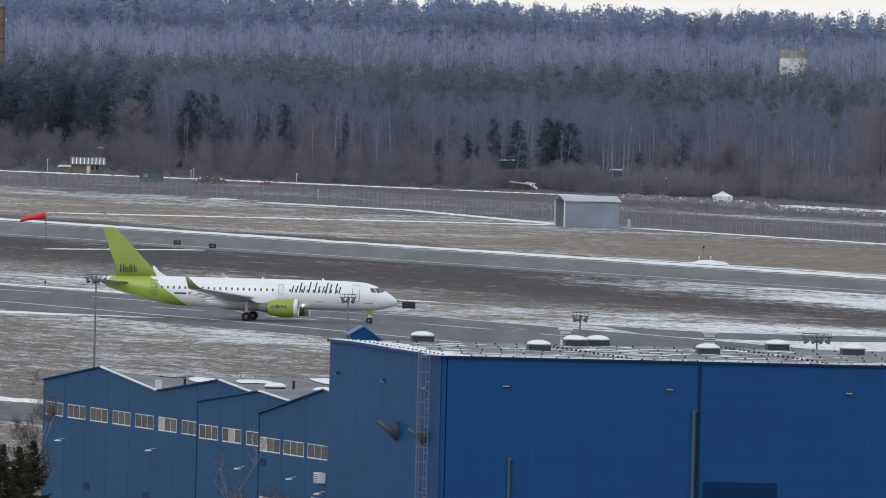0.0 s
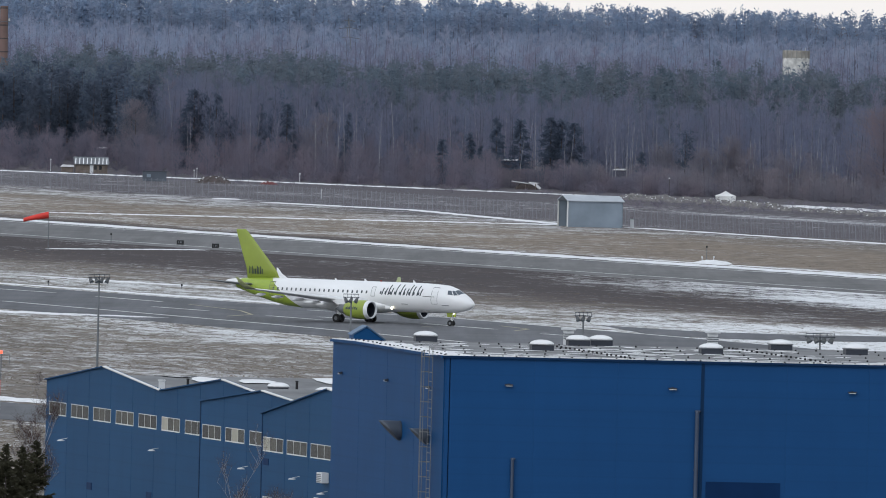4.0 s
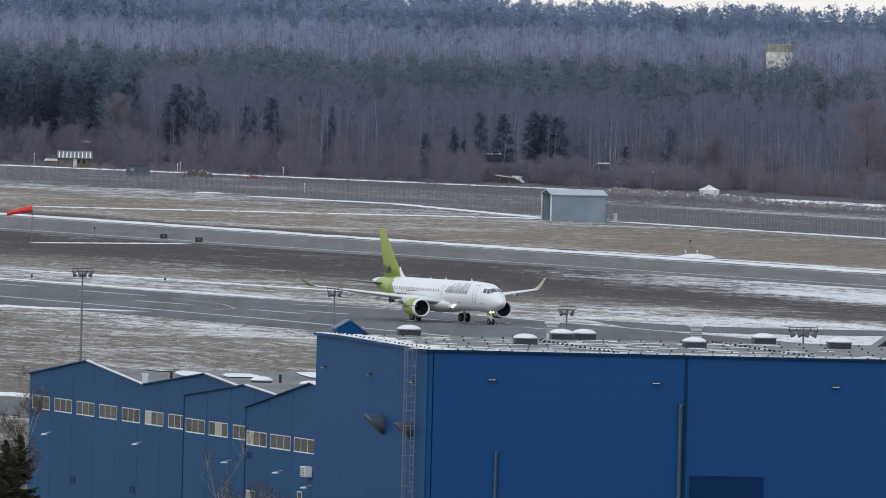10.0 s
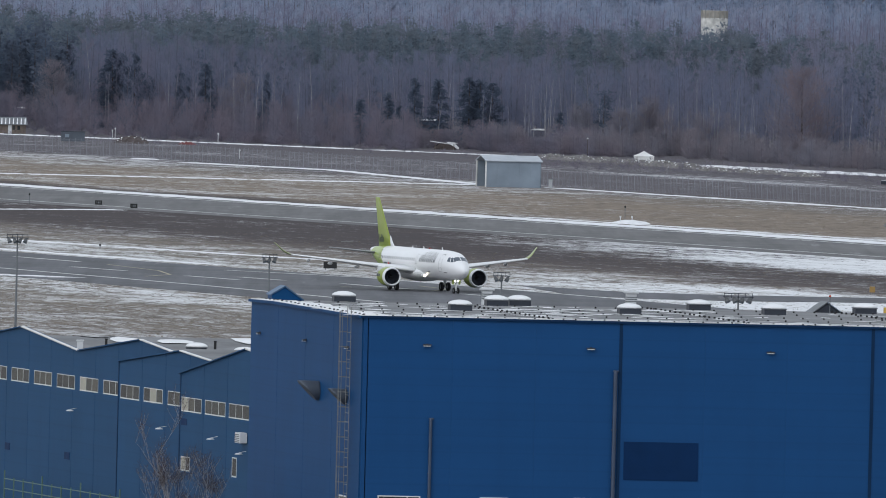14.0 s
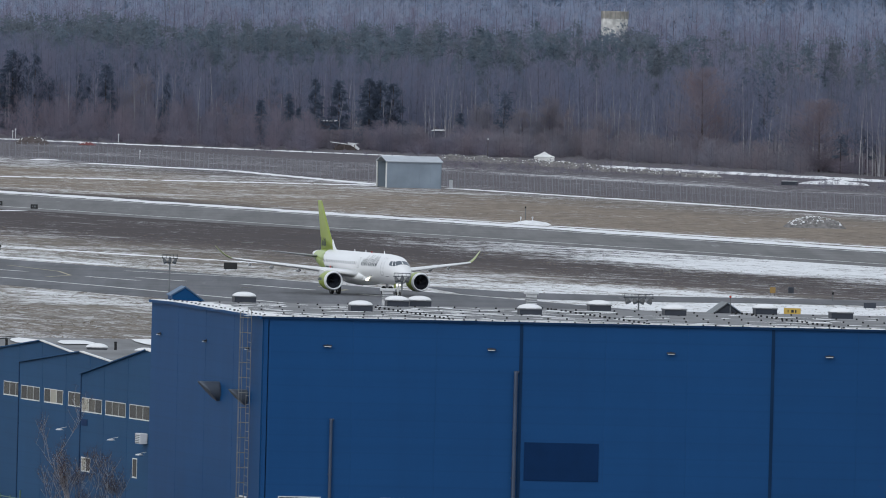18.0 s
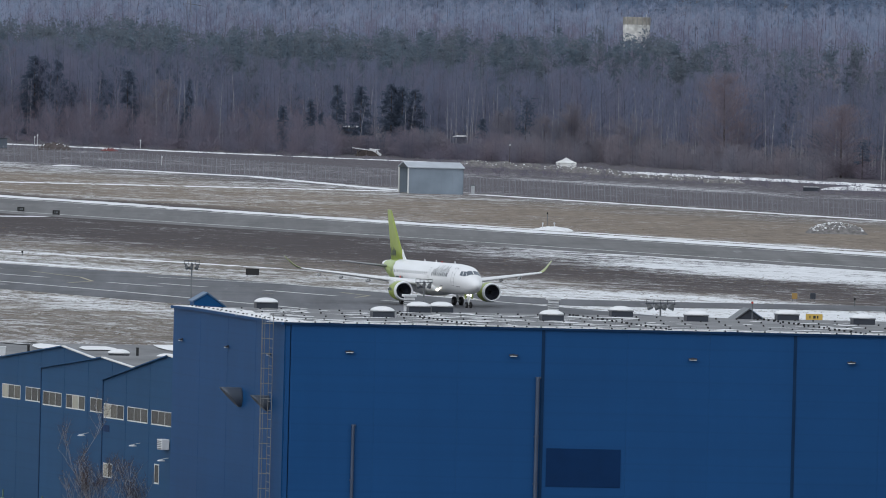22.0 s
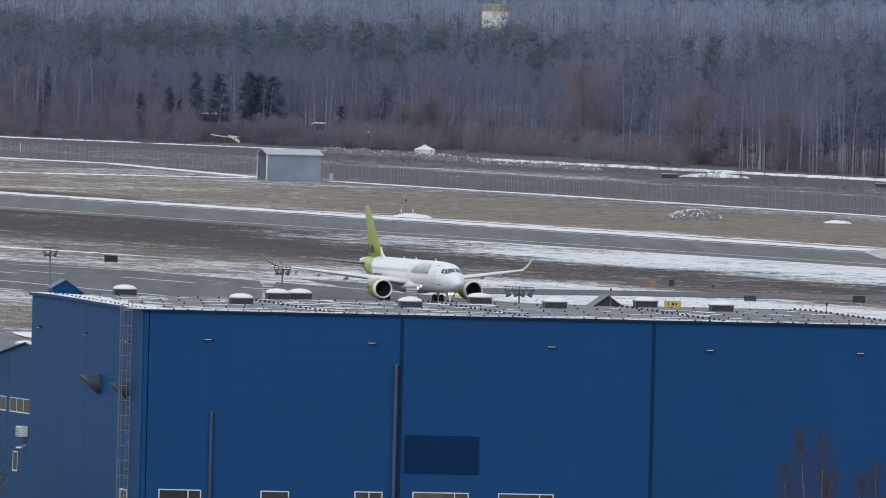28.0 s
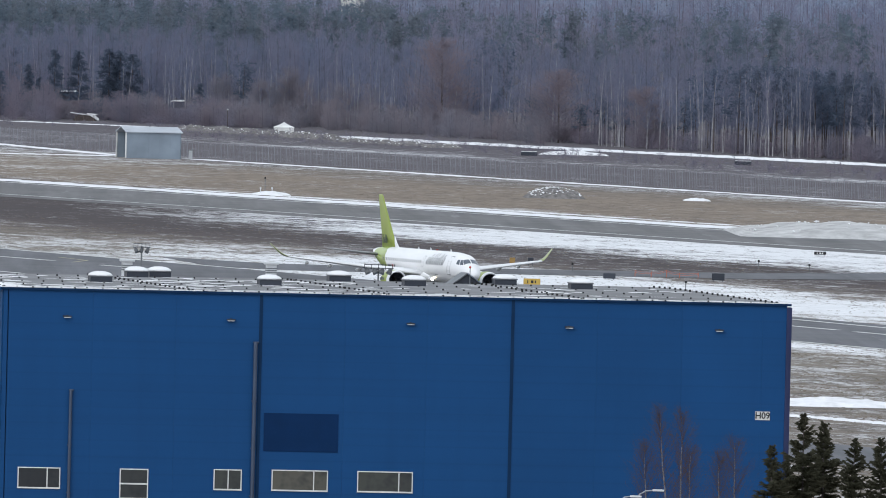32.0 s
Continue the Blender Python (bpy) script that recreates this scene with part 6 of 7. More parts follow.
# ---- airfield furniture ----
def floodlight_mast(x, y, top, wide, kinds=4):
    """A slim pole with an open cradle; lamp bowls hang from it on both sides, tilted outwards."""
    m = thing("floodlight_mast", pose(x, y, 0), "slim grey floodlight mast with a cradle of lamps", "light mast", "floodlight masts")
    bm = bmesh.new()
    tube(bm, [(0, 0, 0), (0, 0, top * 0.5), (0, 0, top + 0.3)], [0.15, 0.11, 0.07], 10)
    part("pole", bm, "dull", m)
    h = wide / 2
    bm = bmesh.new()
    for z, k in ((top + 0.50, 0.92), (top + 0.22, 1.0)):
        for d in (-0.3, 0.3):
            tube(bm, [(-h * k, d, z), (h * k, d, z)], 0.025, 5)
    for f in (-0.92, -0.45, 0.0, 0.45, 0.92):
        for d in (-0.3, 0.3):
            tube(bm, [(h * f, d, top + 0.12), (h * f, d, top + 0.55)], 0.022, 4)
        tube(bm, [(h * f, -0.3, top + 0.22), (h * f, 0.3, top + 0.22)], 0.022, 4)
    part("cradle", bm, "trim", m)
    for i in range(kinds):
        f = -1 + 2 * (i + 0.5) / kinds
        w = wide / kinds * 0.36
        bm = bmesh.new()
        rings = [[(w * k * math.copysign(abs(math.cos(a)) ** 0.6, math.cos(a)), 0.26 * k * math.copysign(abs(math.sin(a)) ** 0.6, math.sin(a)), z) for a in (2 * math.pi * q / 10 + 0.3 for q in range(10))] for k, z in ((0.42, 0.20), (0.8, 0.05), (1.0, -0.18), (1.02, -0.24))]
        loft(bm, rings, smooth=False)
        tilt = Matrix.Rotation(radians(-24 if f < 0 else 24), 3, "Y") @ Matrix.Rotation(radians(-20), 3, "X")
        bmesh.ops.rotate(bm, verts=bm.verts, cent=(0, 0, 0), matrix=tilt)
        bmesh.ops.translate(bm, verts=bm.verts, vec=(f * h, -0.1, top + 0.0))
        lamp = part("floodlight", bm, "lamp_shell", m, "grey metal lamp bowl")
        bm = bmesh.new()
        bm.faces.new([bm.verts.new((w * 0.9 * math.cos(a), 0.23 * math.sin(a), -0.246)) for a in (2 * math.pi * q / 12 for q in range(12))])
        bmesh.ops.rotate(bm, verts=bm.verts, cent=(0, 0, 0), matrix=tilt)
        bmesh.ops.translate(bm, verts=bm.verts, vec=(f * h, -0.1, top + 0.0))
        part("lamp_glass", bm, "shed", lamp)
    return m


M["lamp_shell"] = worn("weathered_grey_lamp_metal", (0.10, 0.105, 0.11), 0.5, 0.2)
for (x, y, z), w, k in (((-32.40, 1485.0, 13.48), 2.1, 4), ((-8.37, 1418.0, 13.47), 1.45, 3), ((11.89, 1357.0, 13.51), 1.5, 3), ((30.69, 1294.0, 13.48), 2.5, 4)):
    floodlight_mast(x, y, z, w, k)


M["shed_roof"] = worn("pale_grey_sheet_roof", (0.42, 0.45, 0.49), 0.5, vary=0.15)


def open_shed():
    s = thing("open_shed", pose(22.2, 2904.3, 0, 0, 0, 11), "pale blue-grey metal shed with one open end", "shed")
    ln, wd, ht = 10.2, 9.0, 4.7
    for y0, nm in ((0, "front_wall"), (wd - 0.15, "back_wall")):
        for i in range(5):
            bm = bmesh.new()
            box(bm, (ln * i / 5 + 0.004, y0, 0), (ln * (i + 1) / 5 - 0.004, y0 + 0.15, ht), 0.004)
            part("wall_panel", bm, "shed", s)
    bm = bmesh.new()
    plate(bm, [(0, 0), (wd, 0), (wd, ht), (wd / 2, ht + 0.9), (0, ht)], 0.15, "x")
    bmesh.ops.translate(bm, verts=bm.verts, vec=(ln - 0.15, 0, 0))
    part("end_wall", bm, "shed", s)
    for a, b in (((-0.3, ht), (wd / 2, ht + 0.95)), ((wd / 2, ht + 0.95), (wd + 0.3, ht))):
        bm = bmesh.new()
        plate(bm, [a, b, (b[0], b[1] + 0.15), (a[0], a[1] + 0.15)], ln + 0.5, "x")
        bmesh.ops.translate(bm, verts=bm.verts, vec=(-0.25, 0, 0))
        part("roof", bm, "shed_roof", s, "pale sheet roof dusted with snow")
    for y0 in (0.0, wd - 0.3):
        bm = bmesh.new()
        box(bm, (-0.2, y0, 0), (0.05, y0 + 0.3, ht), 0.02)
        part("door_post", bm, "frame", s)
    bm = bmesh.new()
    box(bm, (0.3, 0.2, 0), (ln - 0.2, wd - 0.2, 0.05))
    part("floor_slab", bm, "concrete", s)
    c = thing("utility_cabinet", pose(34.1, 2918.1, 0), "small pale utility cabinet beside the shed", "cabinet")
    bm = bmesh.new()
    box(bm, (-0.35, -0.25, 0), (0.35, 0.25, 1.5), 0.03)
    part("body", bm, "white_metal", c)
    bm = bmesh.new()
    box(bm, (-0.4, -0.3, 1.5), (0.4, 0.3, 1.62), 0.02)
    part("cap", bm, "dull", c)


open_shed()


def fence(name, line, height, step, label, wires=0.6):
    f = thing(name, pose(0, 0, 0), label, "fence")
    pts = [Vector(p) for p in line]
    total = sum((b - a).length for a, b in zip(pts, pts[1:]))
    n = int(total / step)
    post = None
    tris = []
    where = []
    for i in range(n + 1):
        d = min(i * step, total - 0.01)
        for a, b in zip(pts, pts[1:]):
            if d <= (b - a).length:
                where.append((a.lerp(b, d / (b - a).length), (b - a).normalized()))
                break
            d -= (b - a).length
    for p, w in where[:290]:
        if post is None:
            bm = bmesh.new()
            tube(bm, [(0, 0, 0), (0, 0, height), (0.12, -0.1, height + 0.2)], 0.042, 5)
            post = part("post", bm, "wire", f)
            post.location = (p.x, p.y, 0)
        else:
            share("post", post, pose(p.x, p.y, 0), f)
    for (p, w), (q, _) in zip(where, where[1:]):
        k = max(2, int((q - p).length / wires))
        for j in range(k):
            c = p.lerp(q, j / k)
            for s in (0.013,):
                a, b = c - w * s * 2, c + w * s * 2
                tris += [((a.x, a.y, 0.1), (b.x, b.y, 0.1), (b.x, b.y, height)), ((a.x, a.y, 0.1), (b.x, b.y, height), (a.x, a.y, height))]
        for z in (0.15, height * 0.5, height - 0.05):
            tris += [((p.x, p.y, z), (q.x, q.y, z), (q.x, q.y, z + 0.02)), ((p.x, p.y, z), (q.x, q.y, z + 0.02), (p.x, p.y, z + 0.02))]
    me = mesh_of("wire_mesh", np.array(tris), ["wire"])
    o = new("wire_mesh", me)
    o.parent = f
    tagged(o, "grey welded wire mesh", kind="stuff")


fence("perimeter_fence", [(-100.5, 3330.5), (-44.0, 3202.4), (-0.2, 3067.7), (20.8, 2993.3), (33.9, 2932.7), (78.5, 2811.3), (97.0, 2744.1), (151.5, 2598.6)], 3.0, 3.0, "grey wire-mesh perimeter fence on steel posts")


def sign(name, x, y, wide, high, leg, label, face="black", marks="", turn=0.0):
    s = thing(name, pose(x, y, 0, 0, 0, turn), label, "sign", "airfield signs")
    bm = bmesh.new()
    box(bm, (-wide / 2, -0.15, leg), (wide / 2, 0.15, leg + high), 0.03)
    part("sign_box", bm, face, s)
    for e in (-0.35, 0.35):
        bm = bmesh.new()
        tube(bm, [(e * wide, 0, 0), (e * wide, 0, leg + 0.05)], 0.05, 6)
        part("leg", bm, "dull", s)
    if marks:
        for i, w in enumerate((0.12, 0.3, 0.18)):
            bm = bmesh.new()
            box(bm, (wide * (-0.28 + i * 0.22), -0.158, leg + high * 0.3), (wide * (-0.28 + i * 0.22) + w * wide * 0.5, -0.151, leg + high * 0.72))
            part("mark_bar", bm, marks, s)
    return s


sign("airfield_sign", -4.3, 2077.4, 1.75, 0.85, 0.2, "dark backside of an airfield guidance sign on legs")
for u in ((-43.1, 2570.7), (-37.0, 2545.0)):
    sign("airfield_sign", *u, 1.15, 0.7, 0.15, "small black airfield sign beside the runway", marks="dull")
sign("airfield_sign", 74.0, 1932.0, 1.5, 0.65, 0.15, "dark grey airfield sign standing in the snow", "trim")
sign("airfield_sign", 87.4, 1934.8, 1.55, 0.85, 0.2, "dark grey airfield sign standing in the snow", "trim")
sign("airfield_sign", 109.5, 2123.2, 1.6, 0.4, 0.1, "long low black sign with pale marks", marks="frame")
sign("guidance_sign", 62.9, 1882.1, 2.0, 0.75, 0.2, "yellow taxiway guidance sign with black marks", "yellow", marks="black")


M["ochre"] = worn("faded_ochre_paint", (0.30, 0.19, 0.06), 0.6)


def cabinet(x, y, face, label):
    c = thing("equipment_box", pose(x, y, 0), label, "equipment box", "equipment boxes")
    bm = bmesh.new()
    box(bm, (-0.35, -0.3, 0.35), (0.35, 0.3, 1.1), 0.05)
    part("body", bm, face, c)
    for s in (-0.25, 0.25):
        bm = bmesh.new()
        tube(bm, [(s, 0, 0), (s, 0, 0.4)], 0.04, 6)
        part("leg", bm, "dull", c)


cabinet(64.3, 1999.8, "ochre", "small yellow equipment box on legs")
cabinet(66.7, 2002.6, "trim", "small dark grey equipment box on legs")


def marker_post(x, y, high, label="thin dark marker post"):
    p = thing("marker_post", pose(x, y, 0), label, "post", "marker posts")
    bm = bmesh.new()
    tube(bm, [(0, 0, 0), (0, 0, high)], 0.06, 6)
    pale = high == 1.0
    part("pole", bm, "white_metal" if pale else "dull", p)
    bm = bmesh.new()
    box(bm, (-0.13, -0.12, high - 0.1), (0.13, 0.12, high + 0.2), 0.03)
    part("head", bm, "white_metal" if pale else "black", p)


for (x, y), h in (((41.9, 2549.2), 2.2), ((-54.2, 2564.6), 1.6), ((40.7, 2519.5), 1.0), ((42.6, 2522.4), 1.0), ((96.6, 2024.8), 0.9), ((71.1, 1977.5), 0.9), ((81.3, 1884.6), 0.9), ((-54.7, 2186.3), 0.5), ((-36.3, 2185.9), 0.5), ((102.4, 2011.2), 0.8)):
    marker_post(x, y, h, "short white marker post in a heap of snow" if h == 1.0 else "thin dark marker post")


def windsock():
    w = thing("windsock", pose(-62.8, 2502.9, 0), "bright red windsock streaming from a thin mast", "windsock")
    bm = bmesh.new()
    tube(bm, [(0, 0, 0), (0, 0, 5.7)], [0.07, 0.05], 8)
    part("mast", bm, "dull", w)
    bm = bmesh.new()
    rings = []
    for k in range(8):
        f = k / 7
        r = 0.55 - 0.25 * f
        rings.append([(-f * 4.0, r * math.cos(a), 5.35 - 0.62 * f - 0.25 * f * f + r * math.sin(a)) for a in (2 * math.pi * i / 16 for i in range(16))])
    loft(bm, rings, cap=False)
    part("sock", bm, "red", w)
    bm = bmesh.new()
    ring = [(0, 0.56 * math.cos(a), 5.35 + 0.56 * math.sin(a)) for a in (2 * math.pi * i / 16 for i in range(17))]
    tube(bm, ring, 0.03, 5, cap=False)
    part("hoop", bm, "steel", w)


windsock()


def marker_hut():
    m = thing("marker_board", pose(-72.7, 2545.8, 0), "red and white chequered marker hut by the runway", "marker")
    for i, c in enumerate(("frame", "red", "frame")):
        bm = bmesh.new()
        box(bm, (-0.6, -0.6, i * 0.95), (0.6, 0.6, i * 0.95 + 0.95), 0.02)
        part("panel", bm, c, m)
    bm = bmesh.new()
    tube(bm, [(0.3, 0, 2.8), (0.3, 0, 4.1)], 0.06, 6)
    part("lamp_post", bm, "white_metal", m)


marker_hut()


def obstacle_mast():
    x, y, top = -33.56, 1200.0, 12.83
    m = thing("obstruction_mast", pose(x, y, 0), "red and white banded mast with a red lamp", "mast")
    z = 0.0
    bands = 9
    for i in range(bands):
        bm = bmesh.new()
        h0, h1 = (top - 2.0) * i / bands, (top - 2.0) * (i + 1) / bands
        r = 0.30 - 0.012 * i
        tube(bm, [(0, 0, h0), (0, 0, h1)], [r * 0.48, (r - 0.012) * 0.48], 10)
        part("band", bm, "red" if i % 2 == 0 else "frame", m)
    bm = bmesh.new()
    tube(bm, [(0.1, 0, top - 2.0), (0.1, 0, top)], 0.05, 6)
    tube(bm, [(0.1, 0, top - 0.1), (0.75, 0, top - 0.1), (0.75, 0, top - 0.75)], 0.035, 5)
    part("arm", bm, "dull", m)
    bm = bmesh.new()
    bmesh.ops.create_uvsphere(bm, u_segments=10, v_segments=8, radius=0.13, matrix=Matrix.Translation((0.1, 0, top + 0.1)))
    part("red_lamp", bm, glow("obstruction_lamp", (1.0, 0.12, 0.06), 1.6), m)


obstacle_mast()


# ---- along the perimeter road ----
def old_hut():
    h = thing("old_hut", pose(-84.1, 3582.3, 0, 0, 0, 6), "weathered wooden hut with a snow-striped sheet roof", "hut")
    ln, wd, ht = 7.2, 5.0, 2.1
    for i in range(12):
        bm = bmesh.new()
        box(bm, (ln * i / 12 + 0.01, 0, 0), (ln * (i + 1) / 12 - 0.01, 0.08, ht), 0)
        part("board", bm, "old_wood", h)
    bm = bmesh.new()
    box(bm, (0.05, 0.09, 0), (ln - 0.05, wd, ht))
    part("core_wall", bm, "bark", h)
    bm = bmesh.new()
    plate(bm, [(-0.4, ht - 0.1), (wd / 2, ht + 1.5), (wd / 2, ht + 1.62), (-0.4, ht + 0.02)], ln + 0.8, "x")
    bmesh.ops.translate(bm, verts=bm.verts, vec=(-0.4, 0, 0))
    roof = part("roof", bm, "dull", h)
    for i in range(9):
        bm = bmesh.new()
        x = -0.2 + i * 0.88
        plate(bm, [(x, -0.32), (x + 0.26, -0.32), (x + 0.5, 2.3), (x + 0.32, 2.3)], 0.05, "z")
        for v in bm.verts:
            v.co.z += ht + 0.03 + (v.co.y + 0.32) * 0.545
        part("snow_stripe", bm, "snow", roof)
    for x in (4.2, 5.3):
        bm = bmesh.new()
        box(bm, (x, -0.06, 0.9), (x + 0.6, -0.01, 1.8), 0.01)
        part("window_pane", bm, "glass", h)
    bm = bmesh.new()
    box(bm, (3.2, -0.05, 0), (4.0, -0.01, 1.9), 0.01)
    part("door", bm, "white_metal", h)
    a = thing("lean_to", pose(-87.6, 3598.4, 0, 0, 0, 6), "low dark lean-to with a snowy roof beside the hut", "shed")
    bm = bmesh.new()
    box(bm, (0, 0, 0), (2.6, 2.5, 1.2))
    part("wall", bm, "old_wood", a)
    bm = bmesh.new()
    plate(bm, [(-0.2, 1.2), (2.8, 1.2), (2.7, 1.65), (0.4, 1.7)], 2.9, "y")
    bmesh.ops.translate(bm, verts=bm.verts, vec=(0, -0.2, 0))
    part("roof", bm, "snow", a)


old_hut()


def site_cabin():
    c = thing("site_cabin", pose(-66.3, 3450.0, 0, 0, 0, 4), "low blue-grey site cabin with one small window", "cabin")
    bm = bmesh.new()
    box(bm, (0, 0, 0.15), (5.1, 2.5, 2.2), 0.04)
    part("body", bm, worn("faded_blue_grey_steel", (0.085, 0.10, 0.125), 0.6), c)
    bm = bmesh.new()
    box(bm, (-0.1, -0.1, 2.2), (5.2, 2.6, 2.35), 0.03)
    part("roof", bm, "trim", c)
    bm = bmesh.new()
    box(bm, (0.8, -0.05, 1.0), (1.7, -0.005, 1.7), 0.01)
    part("window_pane", bm, "shed", c)
    for x in (0.3, 4.6):
        bm = bmesh.new()
        box(bm, (x, 0.2, 0), (x + 0.3, 2.3, 0.16))
        part("skid", bm, "concrete", c)


site_cabin()


def heap(name, x, y, wide, deep, high, material, label, category, seed, bits=0, bit_mat="concrete"):
    """A rounded heap with an uneven skin, and loose lumps on it."""
    rnd = random.Random(seed)
    h = thing(name, pose(x, y, rise(y)), label, category)
    bm = bmesh.new()
    nx, ny = 28, 12
    rows = []
    for j in range(ny + 1):
        row = []
        for i in range(nx + 1):
            u, v = i / nx * 2 - 1, j / ny * 2 - 1
            f = max(0.0, 1 - u * u) ** 0.7 * max(0.0, 1 - v * v) ** 0.6
            bump = noise.noise(Vector((u * 3 + seed, v * 3, seed * 1.7))) * 0.35 + noise.noise(Vector((u * 9, v * 9, seed))) * 0.16
            row.append(bm.verts.new((u * wide / 2, v * deep / 2, max(-0.05, high * f * (0.85 + bump)) if f > 0 else -0.05)))
        rows.append(row)
    for a, b in zip(rows, rows[1:]):
        for i in range(nx):
            bm.faces.new((a[i], a[i + 1], b[i + 1], b[i]))
    part("mound", bm, material, h)
    for k in range(bits):
        u, v = rnd.uniform(-0.85, 0.85), rnd.uniform(-0.9, 0.5)
        f = (1 - u * u) ** 0.7 * (1 - v * v) ** 0.6
        s = rnd.uniform(0.06, 0.22)
        bm = bmesh.new()
        r = bmesh.ops.create_icosphere(bm, subdivisions=1, radius=s)
        for w in bm.verts:
            w.co = Vector((w.co.x * rnd.uniform(0.7, 1.5), w.co.y * rnd.uniform(0.7, 1.3), w.co.z * rnd.uniform(0.6, 1.0)))
        bmesh.ops.translate(bm, verts=bm.verts, vec=(u * wide / 2, v * deep / 2, high * f * 0.9))
        part("lump", bm, bit_mat if rnd.random() < 0.5 else "snow", h)
    return h


heap("rubble_heap", 88.8, 2559.7, 10.0, 14, 1.9, "rubble", "low heap of rubble and clods half covered with snow", "heap", 2, 150)
heap("snow_heap", 112.2, 2567.4, 4.5, 8, 0.5, "snow", "small heap of ploughed snow", "heap", 3)
heap("snow_heap", 120.8, 2278.4, 33.0, 60, 2.2, "dirty_snow", "long high heap of dirty ploughed snow", "heap", 4, 40, "snow")
heap("snow_heap", 42.4, 2522.0, 6.5, 9, 0.55, "snow", "small cone of snow round marker posts", "heap", 5)
heap("brush_pile", -51.0, 3451.3, 8.0, 6, 1.7, "bark", "pile of brown brushwood and scrap", "heap", 6, 40, "bark")
heap("scrap_pile", -39.0, 3456.1, 4.0, 2.5, 0.7, "rust", "small pile of rusty red scrap", "heap", 7, 8, "rust")
heap("snow_heap", -44.4, 3183.1, 6.0, 9, 0.22, "snow", "small heap of snow by the fence", "heap", 8)
heap("snow_wall", 111.3, 3103.3, 14.0, 5, 0.9, "snow", "long bank of cleared snow at the wood's edge", "heap", 9)
heap("snow_wall", 73.8, 1413.3, 15.0, 10, 0.75, "snow", "long bank of cleared snow beside a service road", "heap", 10)
for i, (x, y) in enumerate(((39.5, 3345.0), (44.9, 3326.9), (50.6, 3309.8), (55.8, 3292.1), (61.1, 3274.8), (65.5, 3246.9), (70.5, 3220.8), (75.8, 3204.7), (81.1, 3188.8), (87.3, 3166.3))):
    heap("rubble_bank", x, y, 8.5, 8, 1.35 if i < 6 else 0.9, "rubble", "low bank of stones and clods dusted with snow", "heap", 20 + i, 44)


def snow_roof(x, y, z, w, label):
    """Small roofs that show white between the trees."""
    r = thing("woodland_shed", pose(x, y, 0), label, "shed", "sheds in the wood")
    bm = bmesh.new()
    box(bm, (-w / 2, 0, 0), (w / 2, 2.5, z))
    part("wall", bm, "bark_grey", r)
    bm = bmesh.new()
    plate(bm, [(-w / 2 - 0.3, z), (w / 2 + 0.3, z), (w / 2 - 0.2, z + 0.35), (-w / 2 + 0.4, z + 0.3)], 3.1, "y")
    bmesh.ops.translate(bm, verts=bm.verts, vec=(0, -0.3, 0))
    part("roof", bm, "snow", r, "snow-covered roof")


snow_roof(14.58, 3526.0, 5.83, 5.2, "small shed with a white snowy roof in the wood")
snow_roof(38.00, 3504.0, 4.51, 2.8, "small shed with a white snowy roof in the wood")
snow_roof(-80.0, 3660.0, 5.0, 2.0, "small shed with a white snowy roof in the wood")


def fallen_shed():
    """A collapsed shed: dark boards under two slabs of snowy roof that have slid apart."""
    c = thing("fallen_shed", pose(17.4, 3482.1, 0, 0, 0, 5), "collapsed dark shed with two slabs of snowy roof", "shed")
    bm = bmesh.new()
    plate(bm, [(-2.6, 0), (2.4, 0), (2.0, 0.8), (0.6, 1.5), (-1.4, 1.2)], 3.0, "y")
    part("wall", bm, "bark", c)
    bm = bmesh.new()
    plate(bm, [(-3.1, 1.65), (0.9, 1.15), (0.9, 1.38), (-3.1, 1.85)], 3.2, "y")
    part("roof_slab", bm, "snow", c)
    bm = bmesh.new()
    plate(bm, [(0.5, 1.45), (2.9, 0.1), (3.1, 0.45), (2.1, 1.3), (2.9, 1.5), (0.8, 1.7)], 3.2, "y")
    bmesh.ops.translate(bm, verts=bm.verts, vec=(0, -0.2, 0))
    part("roof_slab", bm, "snow", c)
    for x in (-2.3, -0.4, 1.8):
        bm = bmesh.new()
        box(bm, (x, -0.25, 0), (x + 0.15, -0.1, 1.3), 0.02)
        part("post", bm, "old_wood", c)


fallen_shed()


def tent():
    t = thing("canopy_tent", pose(58.5, 3335.3, 0), "white pitched canopy tent with closed sides", "tent")
    w = 2.05
    bm = bmesh.new()
    base = [bm.verts.new((sx * w, sy * w, z)) for z in (0, 1.35) for sx, sy in ((-1, -1), (1, -1), (1, 1), (-1, 1))]
    for i in range(4):
        bm.faces.new((base[i], base[(i + 1) % 4], base[4 + (i + 1) % 4], base[4 + i]))
    part("side_cloth", bm, "tent", t)
    bm = bmesh.new()
    rings = [[(sx * w * k, sy * w * k, z) for sx, sy in ((-1, -1), (1, -1), (1, 1), (-1, 1))] for k, z in ((1.06, 1.25), (1.04, 1.42), (0.5, 1.85), (0.12, 2.3), (0.01, 2.45))]
    loft(bm, rings, smooth=False)
    part("roof_cloth", bm, "tent", t)
    for sx, sy in ((-1, -1), (1, -1), (1, 1), (-1, 1)):
        bm = bmesh.new()
        tube(bm, [(sx * w * 1.01, sy * w * 1.01, 0), (sx * w * 1.01, sy * w * 1.01, 1.35)], 0.04, 5)
        part("pole", bm, "white_metal", t)


tent()


